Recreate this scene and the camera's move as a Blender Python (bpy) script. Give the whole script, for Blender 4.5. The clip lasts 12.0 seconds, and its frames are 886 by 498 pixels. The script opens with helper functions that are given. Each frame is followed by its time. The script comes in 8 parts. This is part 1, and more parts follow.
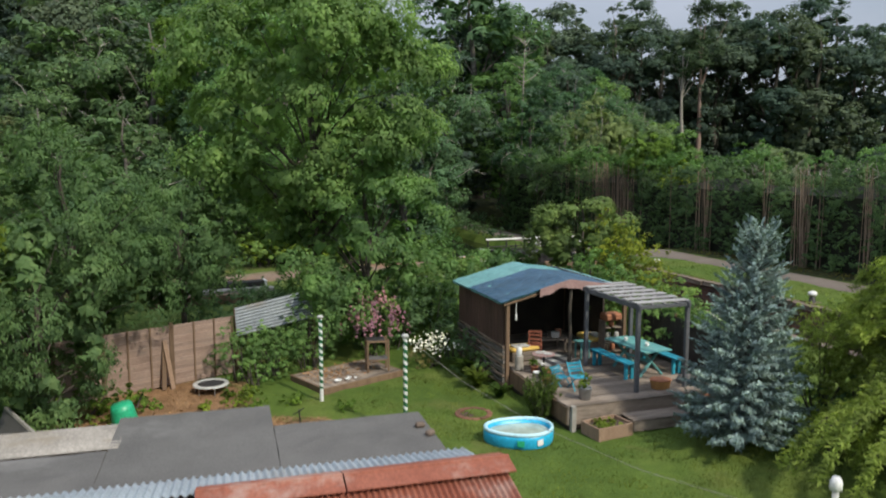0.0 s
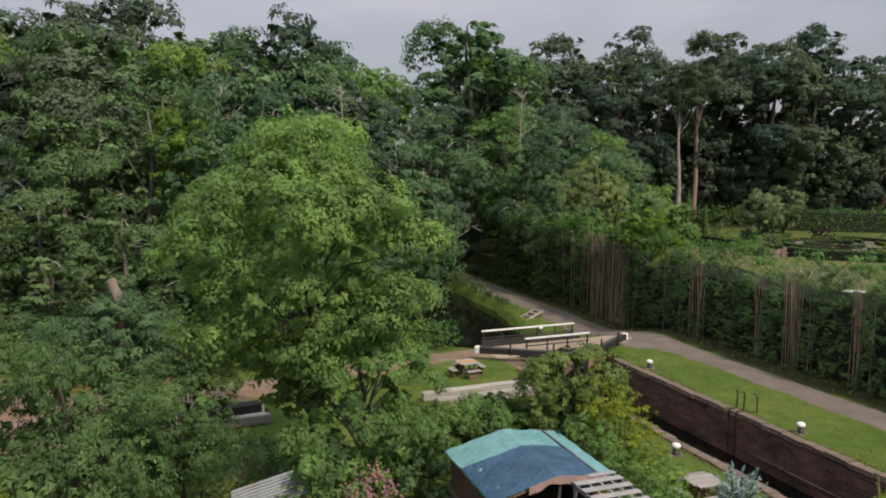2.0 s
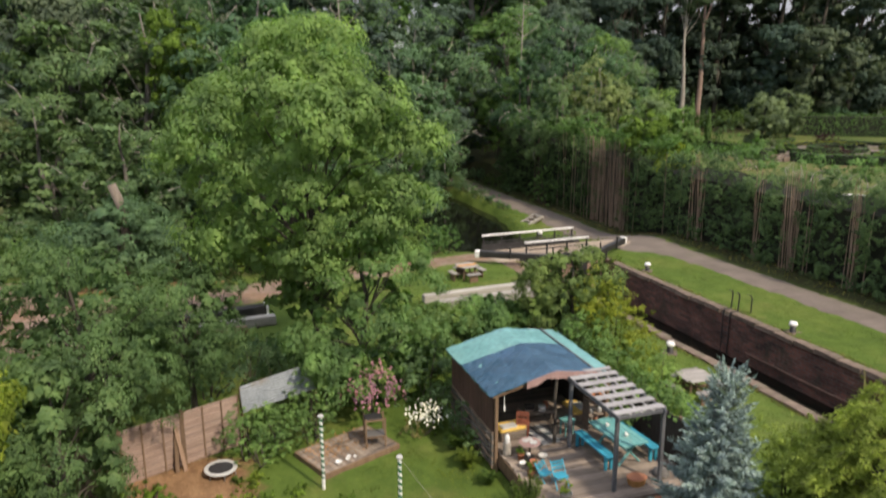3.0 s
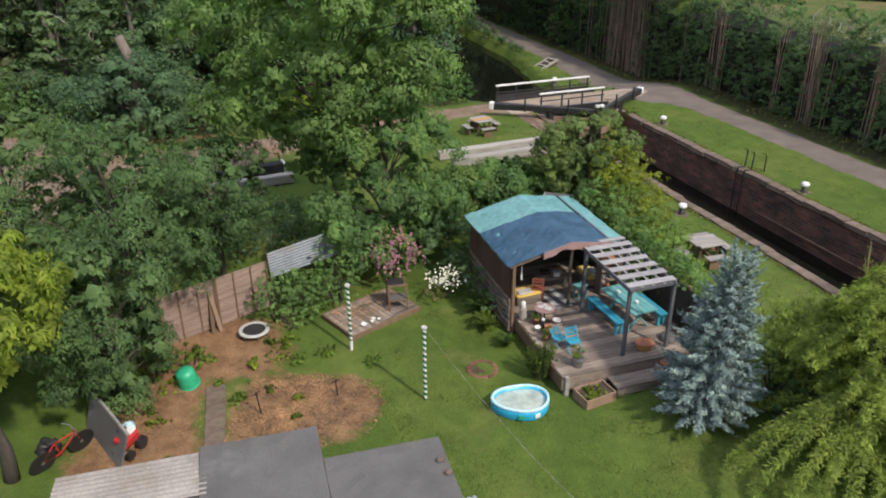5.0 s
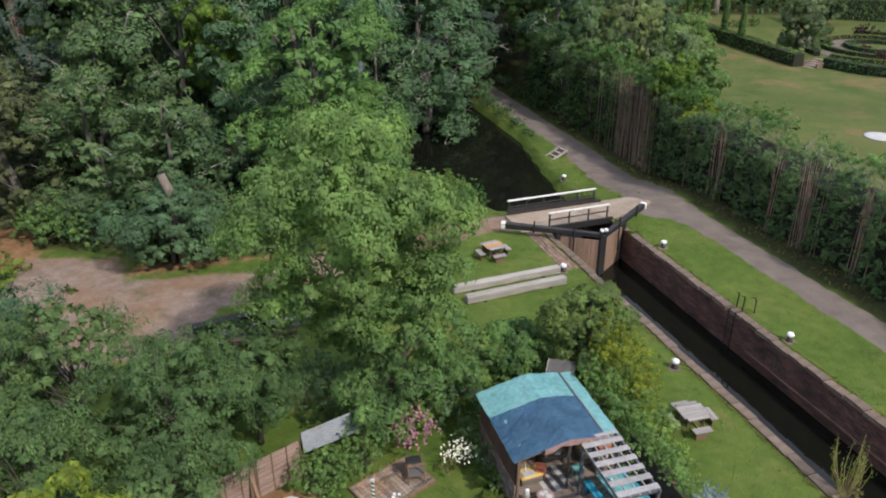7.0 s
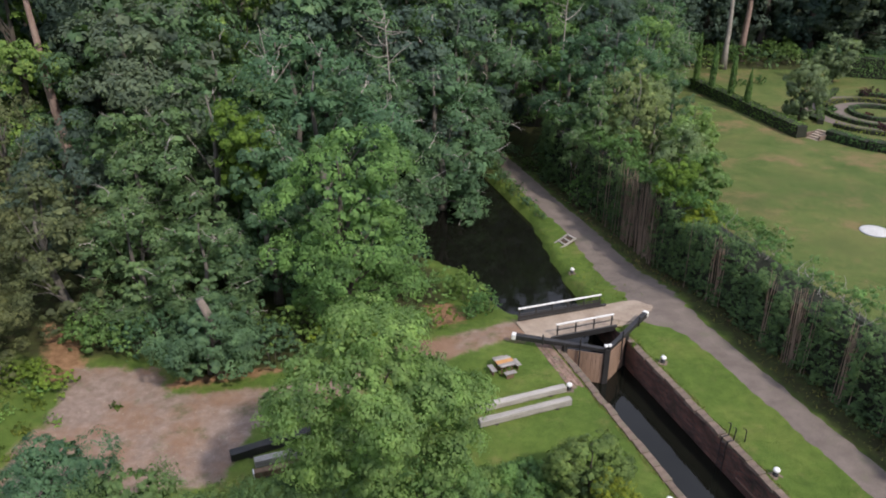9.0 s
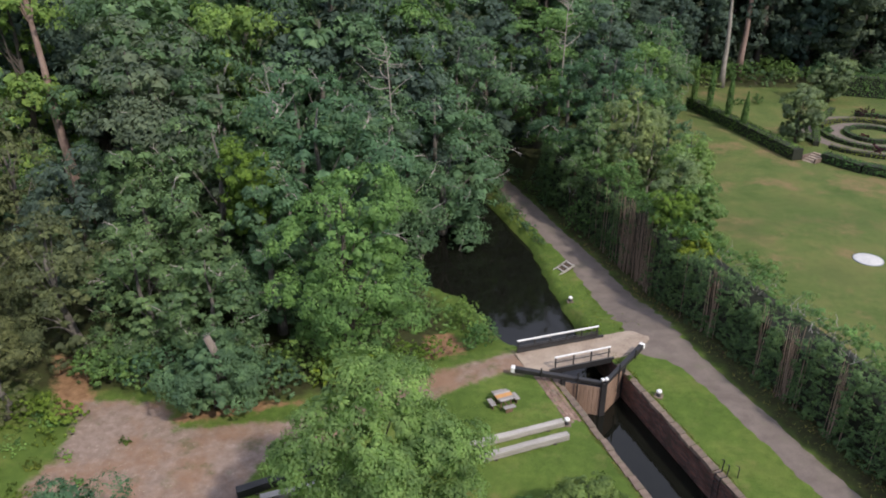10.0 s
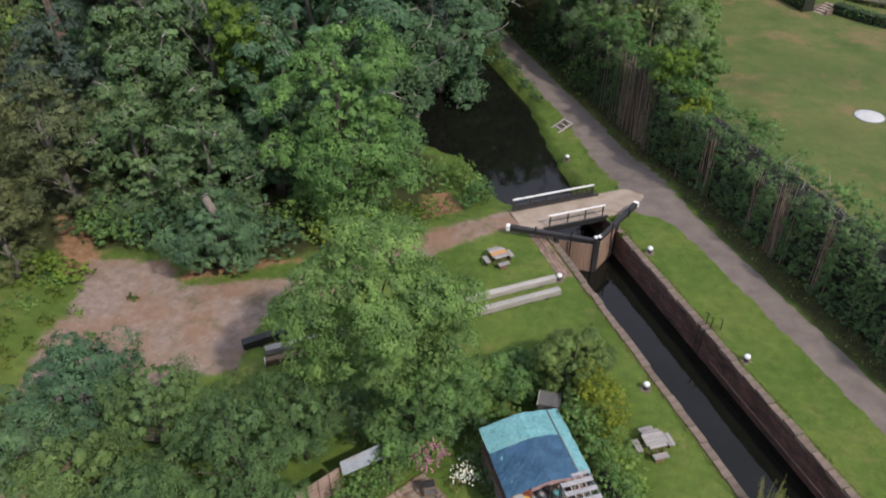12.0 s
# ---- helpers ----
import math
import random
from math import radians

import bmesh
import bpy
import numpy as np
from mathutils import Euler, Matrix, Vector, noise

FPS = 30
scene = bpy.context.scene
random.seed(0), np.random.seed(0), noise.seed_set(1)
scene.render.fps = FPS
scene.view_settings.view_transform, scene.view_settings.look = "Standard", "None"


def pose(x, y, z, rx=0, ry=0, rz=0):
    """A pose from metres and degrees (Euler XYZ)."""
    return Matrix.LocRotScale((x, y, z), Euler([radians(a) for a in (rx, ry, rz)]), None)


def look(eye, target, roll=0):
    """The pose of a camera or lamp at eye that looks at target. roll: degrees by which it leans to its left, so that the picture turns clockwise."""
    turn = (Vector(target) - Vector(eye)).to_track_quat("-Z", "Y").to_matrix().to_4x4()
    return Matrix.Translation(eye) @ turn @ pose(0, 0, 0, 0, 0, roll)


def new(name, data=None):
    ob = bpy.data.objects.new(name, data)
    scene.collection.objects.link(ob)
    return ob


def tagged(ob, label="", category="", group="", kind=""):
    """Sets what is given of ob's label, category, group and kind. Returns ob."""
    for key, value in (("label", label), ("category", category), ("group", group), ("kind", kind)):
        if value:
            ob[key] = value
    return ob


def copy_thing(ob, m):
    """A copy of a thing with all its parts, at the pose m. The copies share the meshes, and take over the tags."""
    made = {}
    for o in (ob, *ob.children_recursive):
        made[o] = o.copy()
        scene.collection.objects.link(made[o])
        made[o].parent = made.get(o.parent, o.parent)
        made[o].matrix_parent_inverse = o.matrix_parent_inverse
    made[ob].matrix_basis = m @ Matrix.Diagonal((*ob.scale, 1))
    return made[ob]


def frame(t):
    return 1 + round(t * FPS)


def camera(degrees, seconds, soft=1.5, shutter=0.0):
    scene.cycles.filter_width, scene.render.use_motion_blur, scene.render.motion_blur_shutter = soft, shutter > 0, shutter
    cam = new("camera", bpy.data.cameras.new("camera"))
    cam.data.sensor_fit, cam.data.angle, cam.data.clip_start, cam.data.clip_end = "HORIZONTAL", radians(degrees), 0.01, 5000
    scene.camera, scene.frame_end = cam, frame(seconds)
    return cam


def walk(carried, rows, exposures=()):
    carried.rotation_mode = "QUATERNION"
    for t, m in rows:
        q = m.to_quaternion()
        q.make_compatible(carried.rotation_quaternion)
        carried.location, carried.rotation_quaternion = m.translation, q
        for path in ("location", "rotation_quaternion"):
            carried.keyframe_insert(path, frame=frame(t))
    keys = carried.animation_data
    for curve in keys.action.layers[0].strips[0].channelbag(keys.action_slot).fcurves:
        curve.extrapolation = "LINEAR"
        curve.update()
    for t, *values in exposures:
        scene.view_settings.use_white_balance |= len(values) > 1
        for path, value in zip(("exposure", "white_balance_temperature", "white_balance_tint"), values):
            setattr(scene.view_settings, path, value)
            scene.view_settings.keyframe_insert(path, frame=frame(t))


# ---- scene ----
cam = camera(60.8, 12.0, soft=1.9, shutter=0.25)
METRES, EYE, TILT, LEAN, TURN = 25.5, 6.0, -7.0, 0.0, 0.0
ROWS = [
    (0.0, 0.0, 0.0, 0.0, 0.0, 0.0, 0.0),
    (0.5, 0.0014, -0.0078, 0.0782, 0.01, 0.0, 0.0),
    (1.0, 0.0039, -0.0155, 0.1547, -0.02, 0.02, -0.01),
    (1.5, 0.0064, -0.0189, 0.2045, -0.04, 0.07, 0.0),
    (2.0, 0.009, -0.0195, 0.2148, -0.03, 0.1, 0.04),
    (2.5, 0.0098, -0.0216, 0.2107, 0.0, -0.27, 0.13),
    (3.0, 0.0096, -0.0252, 0.2083, 0.01, -6.89, 0.27),
    (3.5, 0.0054, -0.0284, 0.2084, -0.05, -15.31, 0.37),
    (5.5, -0.0075, -0.0358, 0.3144, 0.78, -19.71, 0.2),
    (6.0, -0.0059, -0.0434, 0.3923, 1.05, -19.64, 0.14),
    (6.5, -0.0059, -0.0519, 0.4686, 1.35, -19.59, 0.09),
    (7.0, -0.0079, -0.0599, 0.5446, 1.65, -19.53, 0.05),
    (9.0, -0.0186, -0.0947, 0.853, 2.63, -19.48, -0.2),
    (9.5, -0.0193, -0.1041, 0.9169, 2.65, -19.35, -0.21),
    (10.0, -0.0193, -0.1085, 0.9478, 2.66, -19.28, -0.22),
    (10.5, -0.0173, -0.11, 0.9517, 2.67, -19.26, -0.21),
    (11.0, -0.0123, -0.1154, 0.9499, 2.69, -20.73, -0.11),
    (11.5, -0.009, -0.1167, 0.9532, 2.67, -25.31, -0.04),
    (12.0, -0.0067, -0.1178, 0.9568, 2.61, -30.03, 0.01),
]
walk(cam, [(t, pose(0, 0, EYE, TILT, LEAN, TURN) @ pose(METRES * x, METRES * y, METRES * z, 90 + pitch, roll, yaw)) for t, x, y, z, yaw, pitch, roll in ROWS],
     exposures=[(0.0, -0.06, 6700, 6), (0.5, 0.0, 6700, 9), (1.0, -0.04, 6750, 10), (2.0, -0.14, 7300, 13), (2.5, -0.08, 7250, 13), (3.0, 0.2, 7350, 13), (3.5, 0.3, 7350, 13), (4.6, 0.1, 6850, 13), (5.5, 0.0, 6600, 13), (9.0, 0.05, 6450, 16), (10.5, 0.05, 6450, 16), (12.0, -0.05, 6450, 16)])

# ---- light ----
SUN_EL, SUN_AZ = 46.0, (0.68, -0.73)
world = bpy.data.worlds.new("sky")
scene.world = world
world.use_nodes = True
wn, wl = world.node_tree.nodes, world.node_tree.links
wn.clear()
w_out = wn.new("ShaderNodeOutputWorld")
w_sky = wn.new("ShaderNodeTexSky")
w_sky.sky_type = "NISHITA"
w_sky.sun_disc = False
w_sky.sun_elevation = radians(SUN_EL)
w_sky.sun_rotation = math.atan2(SUN_AZ[0], SUN_AZ[1])
w_bg = wn.new("ShaderNodeBackground")
w_bg.inputs["Strength"].default_value = 0.085
w_cloud = wn.new("ShaderNodeBackground")
w_cloud.inputs["Color"].default_value = (0.43, 0.47, 0.585, 1)
w_sep = wn.new("ShaderNodeSeparateXYZ")  # an overcast sky is about three times brighter overhead than at the horizon
w_up = wn.new("ShaderNodeMapRange")
for k, v in (("From Min", 0.0), ("From Max", 1.0), ("To Min", 0.86), ("To Max", 3.3)):
    w_up.inputs[k].default_value = v
w_co = wn.new("ShaderNodeTexCoord")
w_mp = wn.new("ShaderNodeMapping")
w_mp.inputs["Scale"].default_value = (1.0, 1.0, 3.2)
w_no = wn.new("ShaderNodeTexNoise")
w_no.inputs["Scale"].default_value = 2.3
w_no.inputs["Detail"].default_value = 5
w_mr = wn.new("ShaderNodeMapRange")
for k, v in (("From Min", 0.34), ("From Max", 0.66), ("To Min", 0.45), ("To Max", 1.0)):
    w_mr.inputs[k].default_value = v
w_mix = wn.new("ShaderNodeMixShader")
wl.new(w_co.outputs["Generated"], w_mp.inputs["Vector"])
wl.new(w_mp.outputs["Vector"], w_no.inputs["Vector"])
wl.new(w_no.outputs["Fac"], w_mr.inputs["Value"])
wl.new(w_mr.outputs["Result"], w_mix.inputs["Fac"])
wl.new(w_co.outputs["Generated"], w_sep.inputs["Vector"])
wl.new(w_sep.outputs["Z"], w_up.inputs["Value"])
wl.new(w_up.outputs["Result"], w_cloud.inputs["Strength"])
wl.new(w_sky.outputs["Color"], w_bg.inputs["Color"])
wl.new(w_bg.outputs["Background"], w_mix.inputs[1])
wl.new(w_cloud.outputs["Background"], w_mix.inputs[2])
wl.new(w_mix.outputs["Shader"], w_out.inputs["Surface"])

sun = new("sun", bpy.data.lights.new("sun", "SUN"))
sun.data.energy, sun.data.angle, sun.data.color = 3.9, radians(2.5), (1.0, 0.93, 0.82)
sv = Vector((SUN_AZ[0], SUN_AZ[1], math.tan(radians(SUN_EL)) * math.hypot(*SUN_AZ)))
sun.matrix_world = look(sv.normalized() * 120, (0, 0, 0))
scene.view_settings.exposure = 0.0


# ---- materials ----
def nodes_of(name):
    m = bpy.data.materials.new(name)
    m.use_nodes = True
    t = m.node_tree
    b = t.nodes["Principled BSDF"]
    return m, t.nodes, t.links, b


def ramp(n, stops):
    r = n.new("ShaderNodeValToRGB")
    e = r.color_ramp.elements
    while len(e) < len(stops):
        e.new(0.5)
    for el, (p, c) in zip(e, stops):
        el.position, el.color = p, (*c, 1)
    return r


def texture(n, l, scale, detail=4.0, space="Object", rough=0.55, stretch=(1, 1, 1)):
    co = n.new("ShaderNodeTexCoord")
    mp = n.new("ShaderNodeMapping")
    mp.inputs["Scale"].default_value = stretch
    t = n.new("ShaderNodeTexNoise")
    t.inputs["Scale"].default_value, t.inputs["Detail"].default_value = scale, detail
    t.inputs["Roughness"].default_value = rough
    l.new(co.outputs[space], mp.inputs["Vector"])
    l.new(mp.outputs["Vector"], t.inputs["Vector"])
    return t


def mixed(n, l, a, b, fac, mode="MIX"):
    m = n.new("ShaderNodeMix")
    m.data_type, m.blend_type = "RGBA", mode
    for sock, v in ((m.inputs[0], fac), (m.inputs[6], a), (m.inputs[7], b)):
        if isinstance(v, (int, float)):
            sock.default_value = v
        elif isinstance(v, tuple):
            sock.default_value = (*v, 1)
        else:
            l.new(v, sock)
    return m.outputs[2]


def ranged(n, l, v, a, b, c=0.0, d=1.0):
    m = n.new("ShaderNodeMapRange")
    m.interpolation_type = "SMOOTHSTEP"
    for k, x in (("From Min", a), ("From Max", b), ("To Min", c), ("To Max", d)):
        m.inputs[k].default_value = x
    l.new(v, m.inputs["Value"])
    return m.outputs["Result"]


def surface(name, c1, c2, scale=3.0, rough=0.8, metal=0.0, bump=0.3, fine=40.0, stain=None, stretch=(1, 1, 1), vary=0.0, depth=0.02, space="Object"):
    """Two-scale mottled surface: broad patches, fine grain, a stain colour and fine relief."""
    m, n, l, b = nodes_of(name)
    big = texture(n, l, scale, 5, space, 0.6, stretch)
    small = texture(n, l, fine, 3, space, 0.6, stretch)
    r = ramp(n, [(0.3, c1), (0.7, c2)])
    l.new(big.outputs["Fac"], r.inputs["Fac"])
    g = ramp(n, [(0.25, (0.62, 0.62, 0.62)), (0.75, (1.25, 1.25, 1.25))])
    l.new(small.outputs["Fac"], g.inputs["Fac"])
    col = mixed(n, l, r.outputs["Color"], g.outputs["Color"], 0.8, "MULTIPLY")
    if stain:
        sp = texture(n, l, scale * 0.6, 6, space, 0.7, stretch)
        col = mixed(n, l, col, stain, ranged(n, l, sp.outputs["Fac"], 0.52, 0.68))
    if vary:
        oi = n.new("ShaderNodeObjectInfo")
        v = ramp(n, [(0.0, (1 - vary,) * 3), (1.0, (1 + vary,) * 3)])
        l.new(oi.outputs["Random"], v.inputs["Fac"])
        col = mixed(n, l, col, v.outputs["Color"], 1.0, "MULTIPLY")
    l.new(col, b.inputs["Base Color"])
    b.inputs["Roughness"].default_value, b.inputs["Metallic"].default_value = rough, metal
    if bump:
        bp = n.new("ShaderNodeBump")
        bp.inputs["Strength"].default_value, bp.inputs["Distance"].default_value = bump, depth
        l.new(small.outputs["Fac"], bp.inputs["Height"])
        l.new(bp.outputs["Normal"], b.inputs["Normal"])
    return m


def leafy(name, dark, mid, light, clump=0.5, trans=0.42, rough=0.65, tint=1.0):
    """Foliage: every leaf its own shade, drifting over the crown, some light passing through."""
    m, n, l, b = nodes_of(name)
    ge = n.new("ShaderNodeNewGeometry")
    soft = lambda c: tuple(m_ + (c_ - m_) * 0.4 for c_, m_ in zip(c, mid))
    r = ramp(n, [(0.0, soft(dark)), (0.5, mid), (1.0, soft(light))])
    l.new(ge.outputs["Random Per Island"], r.inputs["Fac"])
    t = texture(n, l, clump, 3, "Object")
    g = ramp(n, [(0.28, (0.72, 0.76, 0.74)), (0.72, (1.28, 1.24, 1.1))])
    l.new(t.outputs["Fac"], g.inputs["Fac"])
    t2 = texture(n, l, clump * 2.7, 2, "Object")
    g2 = ramp(n, [(0.32, (0.6, 0.62, 0.66)), (0.68, (1.38, 1.34, 1.2))])
    l.new(t2.outputs["Fac"], g2.inputs["Fac"])
    oi = n.new("ShaderNodeObjectInfo")
    v = ramp(n, [(0.0, (1 - 0.26 * tint, 1 - 0.16 * tint, 1 - 0.14 * tint)), (0.5, (1, 1, 1)), (1.0, (1 + 0.28 * tint, 1 + 0.12 * tint, 1 - 0.14 * tint))])
    l.new(oi.outputs["Random"], v.inputs["Fac"])
    col = mixed(n, l, mixed(n, l, mixed(n, l, r.outputs["Color"], g.outputs["Color"], 1.0, "MULTIPLY"), g2.outputs["Color"], 1.0, "MULTIPLY"), v.outputs["Color"], 1.0, "MULTIPLY")
    l.new(col, b.inputs["Base Color"])
    b.inputs["Roughness"].default_value = rough
    b.inputs["Specular IOR Level"].default_value = 0.18
    tr = n.new("ShaderNodeBsdfTranslucent")
    l.new(mixed(n, l, col, (0.95, 1.05, 0.58), 1.0, "MULTIPLY"), tr.inputs["Color"])
    mx = n.new("ShaderNodeMixShader")
    mx.inputs["Fac"].default_value = trans
    l.new(b.outputs["BSDF"], mx.inputs[1])
    l.new(tr.outputs["BSDF"], mx.inputs[2])
    l.new(mx.outputs["Shader"], n["Material Output"].inputs["Surface"])
    return m


def ground_material():
    m, n, l, b = nodes_of("ground")

    def attr(name):
        a = n.new("ShaderNodeAttribute")
        a.attribute_name = name
        return a.outputs["Fac"]

    def edge(name, soft, wobble, scale):
        t = texture(n, l, scale, 5, "Object", 0.65)
        a = n.new("ShaderNodeMath")
        a.operation = "MULTIPLY_ADD"
        l.new(t.outputs["Fac"], a.inputs[0])
        a.inputs[1].default_value = wobble
        l.new(attr(name), a.inputs[2])
        return ranged(n, l, a.outputs[0], wobble * 0.5 - soft, wobble * 0.5 + soft)

    big = texture(n, l, 0.22, 5, "Object", 0.6)
    med = texture(n, l, 1.6, 5, "Object", 0.65)
    fin = texture(n, l, 22, 4, "Object", 0.7)
    g1 = ramp(n, [(0.3, (0.058, 0.1, 0.02)), (0.5, (0.08, 0.128, 0.026)), (0.72, (0.118, 0.148, 0.038))])
    l.new(big.outputs["Fac"], g1.inputs["Fac"])
    g2 = ramp(n, [(0.3, (0.74, 0.78, 0.72)), (0.7, (1.3, 1.24, 1.18))])
    l.new(med.outputs["Fac"], g2.inputs["Fac"])
    g3 = ramp(n, [(0.3, (0.68, 0.7, 0.68)), (0.7, (1.3, 1.26, 1.24))])
    l.new(fin.outputs["Fac"], g3.inputs["Fac"])
    grass = mixed(n, l, g1.outputs["Color"], g2.outputs["Color"], 0.8, "MULTIPLY")
    dry = texture(n, l, 0.5, 6, "Object", 0.7)
    grass = mixed(n, l, grass, (0.2, 0.165, 0.07), ranged(n, l, dry.outputs["Fac"], 0.52, 0.76, 0, 0.5))
    # the large lawn, paler and drier
    lw = ramp(n, [(0.3, (0.058, 0.09, 0.027)), (0.5, (0.092, 0.11, 0.04)), (0.72, (0.15, 0.127, 0.056))])
    l.new(big.outputs["Fac"], lw.inputs["Fac"])
    lawn = mixed(n, l, grass, lw.outputs["Color"], 0.6)
    bald = texture(n, l, 0.16, 7, "Object", 0.72)
    lawn = mixed(n, l, lawn, (0.19, 0.135, 0.07), ranged(n, l, bald.outputs["Fac"], 0.5, 0.66, 0, 0.75))
    lush = texture(n, l, 0.11, 5, "Object", 0.6)
    lawn = mixed(n, l, lawn, (0.05, 0.085, 0.024), ranged(n, l, lush.outputs["Fac"], 0.5, 0.68, 0, 0.7))
    col = mixed(n, l, grass, lawn, edge("sd_lawn", 2.0, 3.0, 0.2))
    # dark brown-green: the floor of the wood, and the verge at the hedge foot
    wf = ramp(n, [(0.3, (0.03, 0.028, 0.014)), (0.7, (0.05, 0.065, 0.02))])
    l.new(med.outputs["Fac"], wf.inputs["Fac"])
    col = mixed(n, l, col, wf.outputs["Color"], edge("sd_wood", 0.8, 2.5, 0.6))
    # bare soil and wood chips
    so = ramp(n, [(0.3, (0.15, 0.085, 0.045)), (0.55, (0.26, 0.155, 0.085)), (0.8, (0.34, 0.22, 0.125))])
    l.new(med.outputs["Fac"], so.inputs["Fac"])
    col = mixed(n, l, col, so.outputs["Color"], edge("sd_soil", 0.3, 2.0, 1.1))
    # gravel and worn paths
    gr = ramp(n, [(0.25, (0.16, 0.117, 0.092)), (0.5, (0.23, 0.176, 0.144)), (0.78, (0.32, 0.258, 0.215))])
    l.new(med.outputs["Fac"], gr.inputs["Fac"])
    rust = mixed(n, l, gr.outputs["Color"], (0.22, 0.13, 0.078), ranged(n, l, bald.outputs["Fac"], 0.42, 0.62, 0, 0.75))
    rust = mixed(n, l, rust, (0.1, 0.105, 0.045), ranged(n, l, dry.outputs["Fac"], 0.54, 0.68, 0, 0.6))
    col = mixed(n, l, col, rust, edge("sd_gravel", 0.35, 2.2, 0.9))
    col = mixed(n, l, col, g3.outputs["Color"], 0.85, "MULTIPLY")
    l.new(col, b.inputs["Base Color"])
    b.inputs["Roughness"].default_value = 0.95
    b.inputs["Specular IOR Level"].default_value = 0.15
    bp = n.new("ShaderNodeBump")
    bp.inputs["Strength"].default_value, bp.inputs["Distance"].default_value = 0.7, 0.05
    l.new(fin.outputs["Fac"], bp.inputs["Height"])
    l.new(bp.outputs["Normal"], b.inputs["Normal"])
    return m


def brick_material(name, c1, c2, mortar, w, h, gap):
    m, n, l, b = nodes_of(name)
    co = n.new("ShaderNodeTexCoord")
    t = n.new("ShaderNodeTexBrick")
    t.inputs["Scale"].default_value = 1.0
    t.inputs["Color1"].default_value, t.inputs["Color2"].default_value, t.inputs["Mortar"].default_value = (*c1, 1), (*c2, 1), (*mortar, 1)
    t.inputs["Brick Width"].default_value, t.inputs["Row Height"].default_value, t.inputs["Mortar Size"].default_value = w, h, gap
    l.new(co.outputs["UV"], t.inputs["Vector"])
    big = texture(n, l, 0.55, 6, "UV", 0.7, (1, 2.2, 1))
    g = ramp(n, [(0.32, (0.3, 0.29, 0.29)), (0.5, (0.9, 0.88, 0.86)), (0.72, (1.9, 1.75, 1.6))])
    l.new(big.outputs["Fac"], g.inputs["Fac"])
    col = mixed(n, l, t.outputs["Color"], g.outputs["Color"], 0.9, "MULTIPLY")
    alg = texture(n, l, 1.3, 6, "UV", 0.7, (1, 0.4, 1))
    col = mixed(n, l, col, (0.035, 0.04, 0.025), ranged(n, l, alg.outputs["Fac"], 0.5, 0.72, 0, 0.75))
    l.new(col, b.inputs["Base Color"])
    b.inputs["Roughness"].default_value = 0.85
    fin = texture(n, l, 30, 3, "UV")
    bp = n.new("ShaderNodeBump")
    bp.inputs["Strength"].default_value, bp.inputs["Distance"].default_value = 0.8, 0.015
    h1 = n.new("ShaderNodeMath")
    h1.operation = "MULTIPLY_ADD"
    l.new(fin.outputs["Fac"], h1.inputs[0])
    h1.inputs[1].default_value = 0.5
    l.new(t.outputs["Fac"], h1.inputs[2])
    inv = n.new("ShaderNodeMath")
    inv.operation = "MULTIPLY"
    inv.inputs[1].default_value = -1.0
    l.new(h1.outputs[0], inv.inputs[0])
    l.new(inv.outputs[0], bp.inputs["Height"])
    l.new(bp.outputs["Normal"], b.inputs["Normal"])
    return m


def water_material(name, tint):
    m, n, l, b = nodes_of(name)
    t = texture(n, l, 1.4, 4, "Object", 0.6)
    r = ramp(n, [(0.3, tint), (0.8, tuple(c * 1.6 for c in tint))])
    l.new(t.outputs["Fac"], r.inputs["Fac"])
    l.new(r.outputs["Color"], b.inputs["Base Color"])
    b.inputs["Roughness"].default_value = 0.03
    b.inputs["IOR"].default_value = 1.33
    b.inputs["Specular IOR Level"].default_value = 0.5
    w = texture(n, l, 2.6, 3, "Object", 0.5)
    bp = n.new("ShaderNodeBump")
    bp.inputs["Strength"].default_value, bp.inputs["Distance"].default_value = 0.14, 0.02
    l.new(w.outputs["Fac"], bp.inputs["Height"])
    l.new(bp.outputs["Normal"], b.inputs["Normal"])
    return m


M_GROUND = ground_material()
M_PATH = surface("towpath_grit", (0.115, 0.093, 0.078), (0.178, 0.147, 0.124), 0.8, 0.95, fine=30, stain=(0.13, 0.115, 0.085), bump=0.5)
M_BRICK = brick_material("lock_brick", (0.07, 0.034, 0.028), (0.19, 0.082, 0.06), (0.12, 0.1, 0.088), 0.46, 0.15, 0.02)
M_STONE = surface("coping_stone", (0.095, 0.07, 0.053), (0.21, 0.155, 0.118), 2.2, 0.9, fine=25, stain=(0.105, 0.095, 0.062), vary=0.14, bump=0.6)
M_APRON = surface("worn_apron_brick", (0.15, 0.09, 0.065), (0.25, 0.175, 0.135), 2.5, 0.95, fine=25, stain=(0.14, 0.12, 0.085), vary=0.25, bump=0.5)
M_LEDGE = surface("ledge_brick", (0.11, 0.062, 0.045), (0.2, 0.125, 0.09), 2.0, 0.9, fine=25, stain=(0.07, 0.06, 0.05), vary=0.2)
M_CANAL = water_material("canal_water", (0.005, 0.0055, 0.004))
M_GATE = surface("gate_wood", (0.235, 0.15, 0.1), (0.31, 0.21, 0.145), 1.2, 0.85, fine=18, stretch=(6, 6, 0.6), vary=0.1, stain=(0.16, 0.105, 0.075))
M_BLACK = surface("black_paint", (0.013, 0.013, 0.014), (0.028, 0.027, 0.027), 2.0, 0.55, fine=30, bump=0.15)
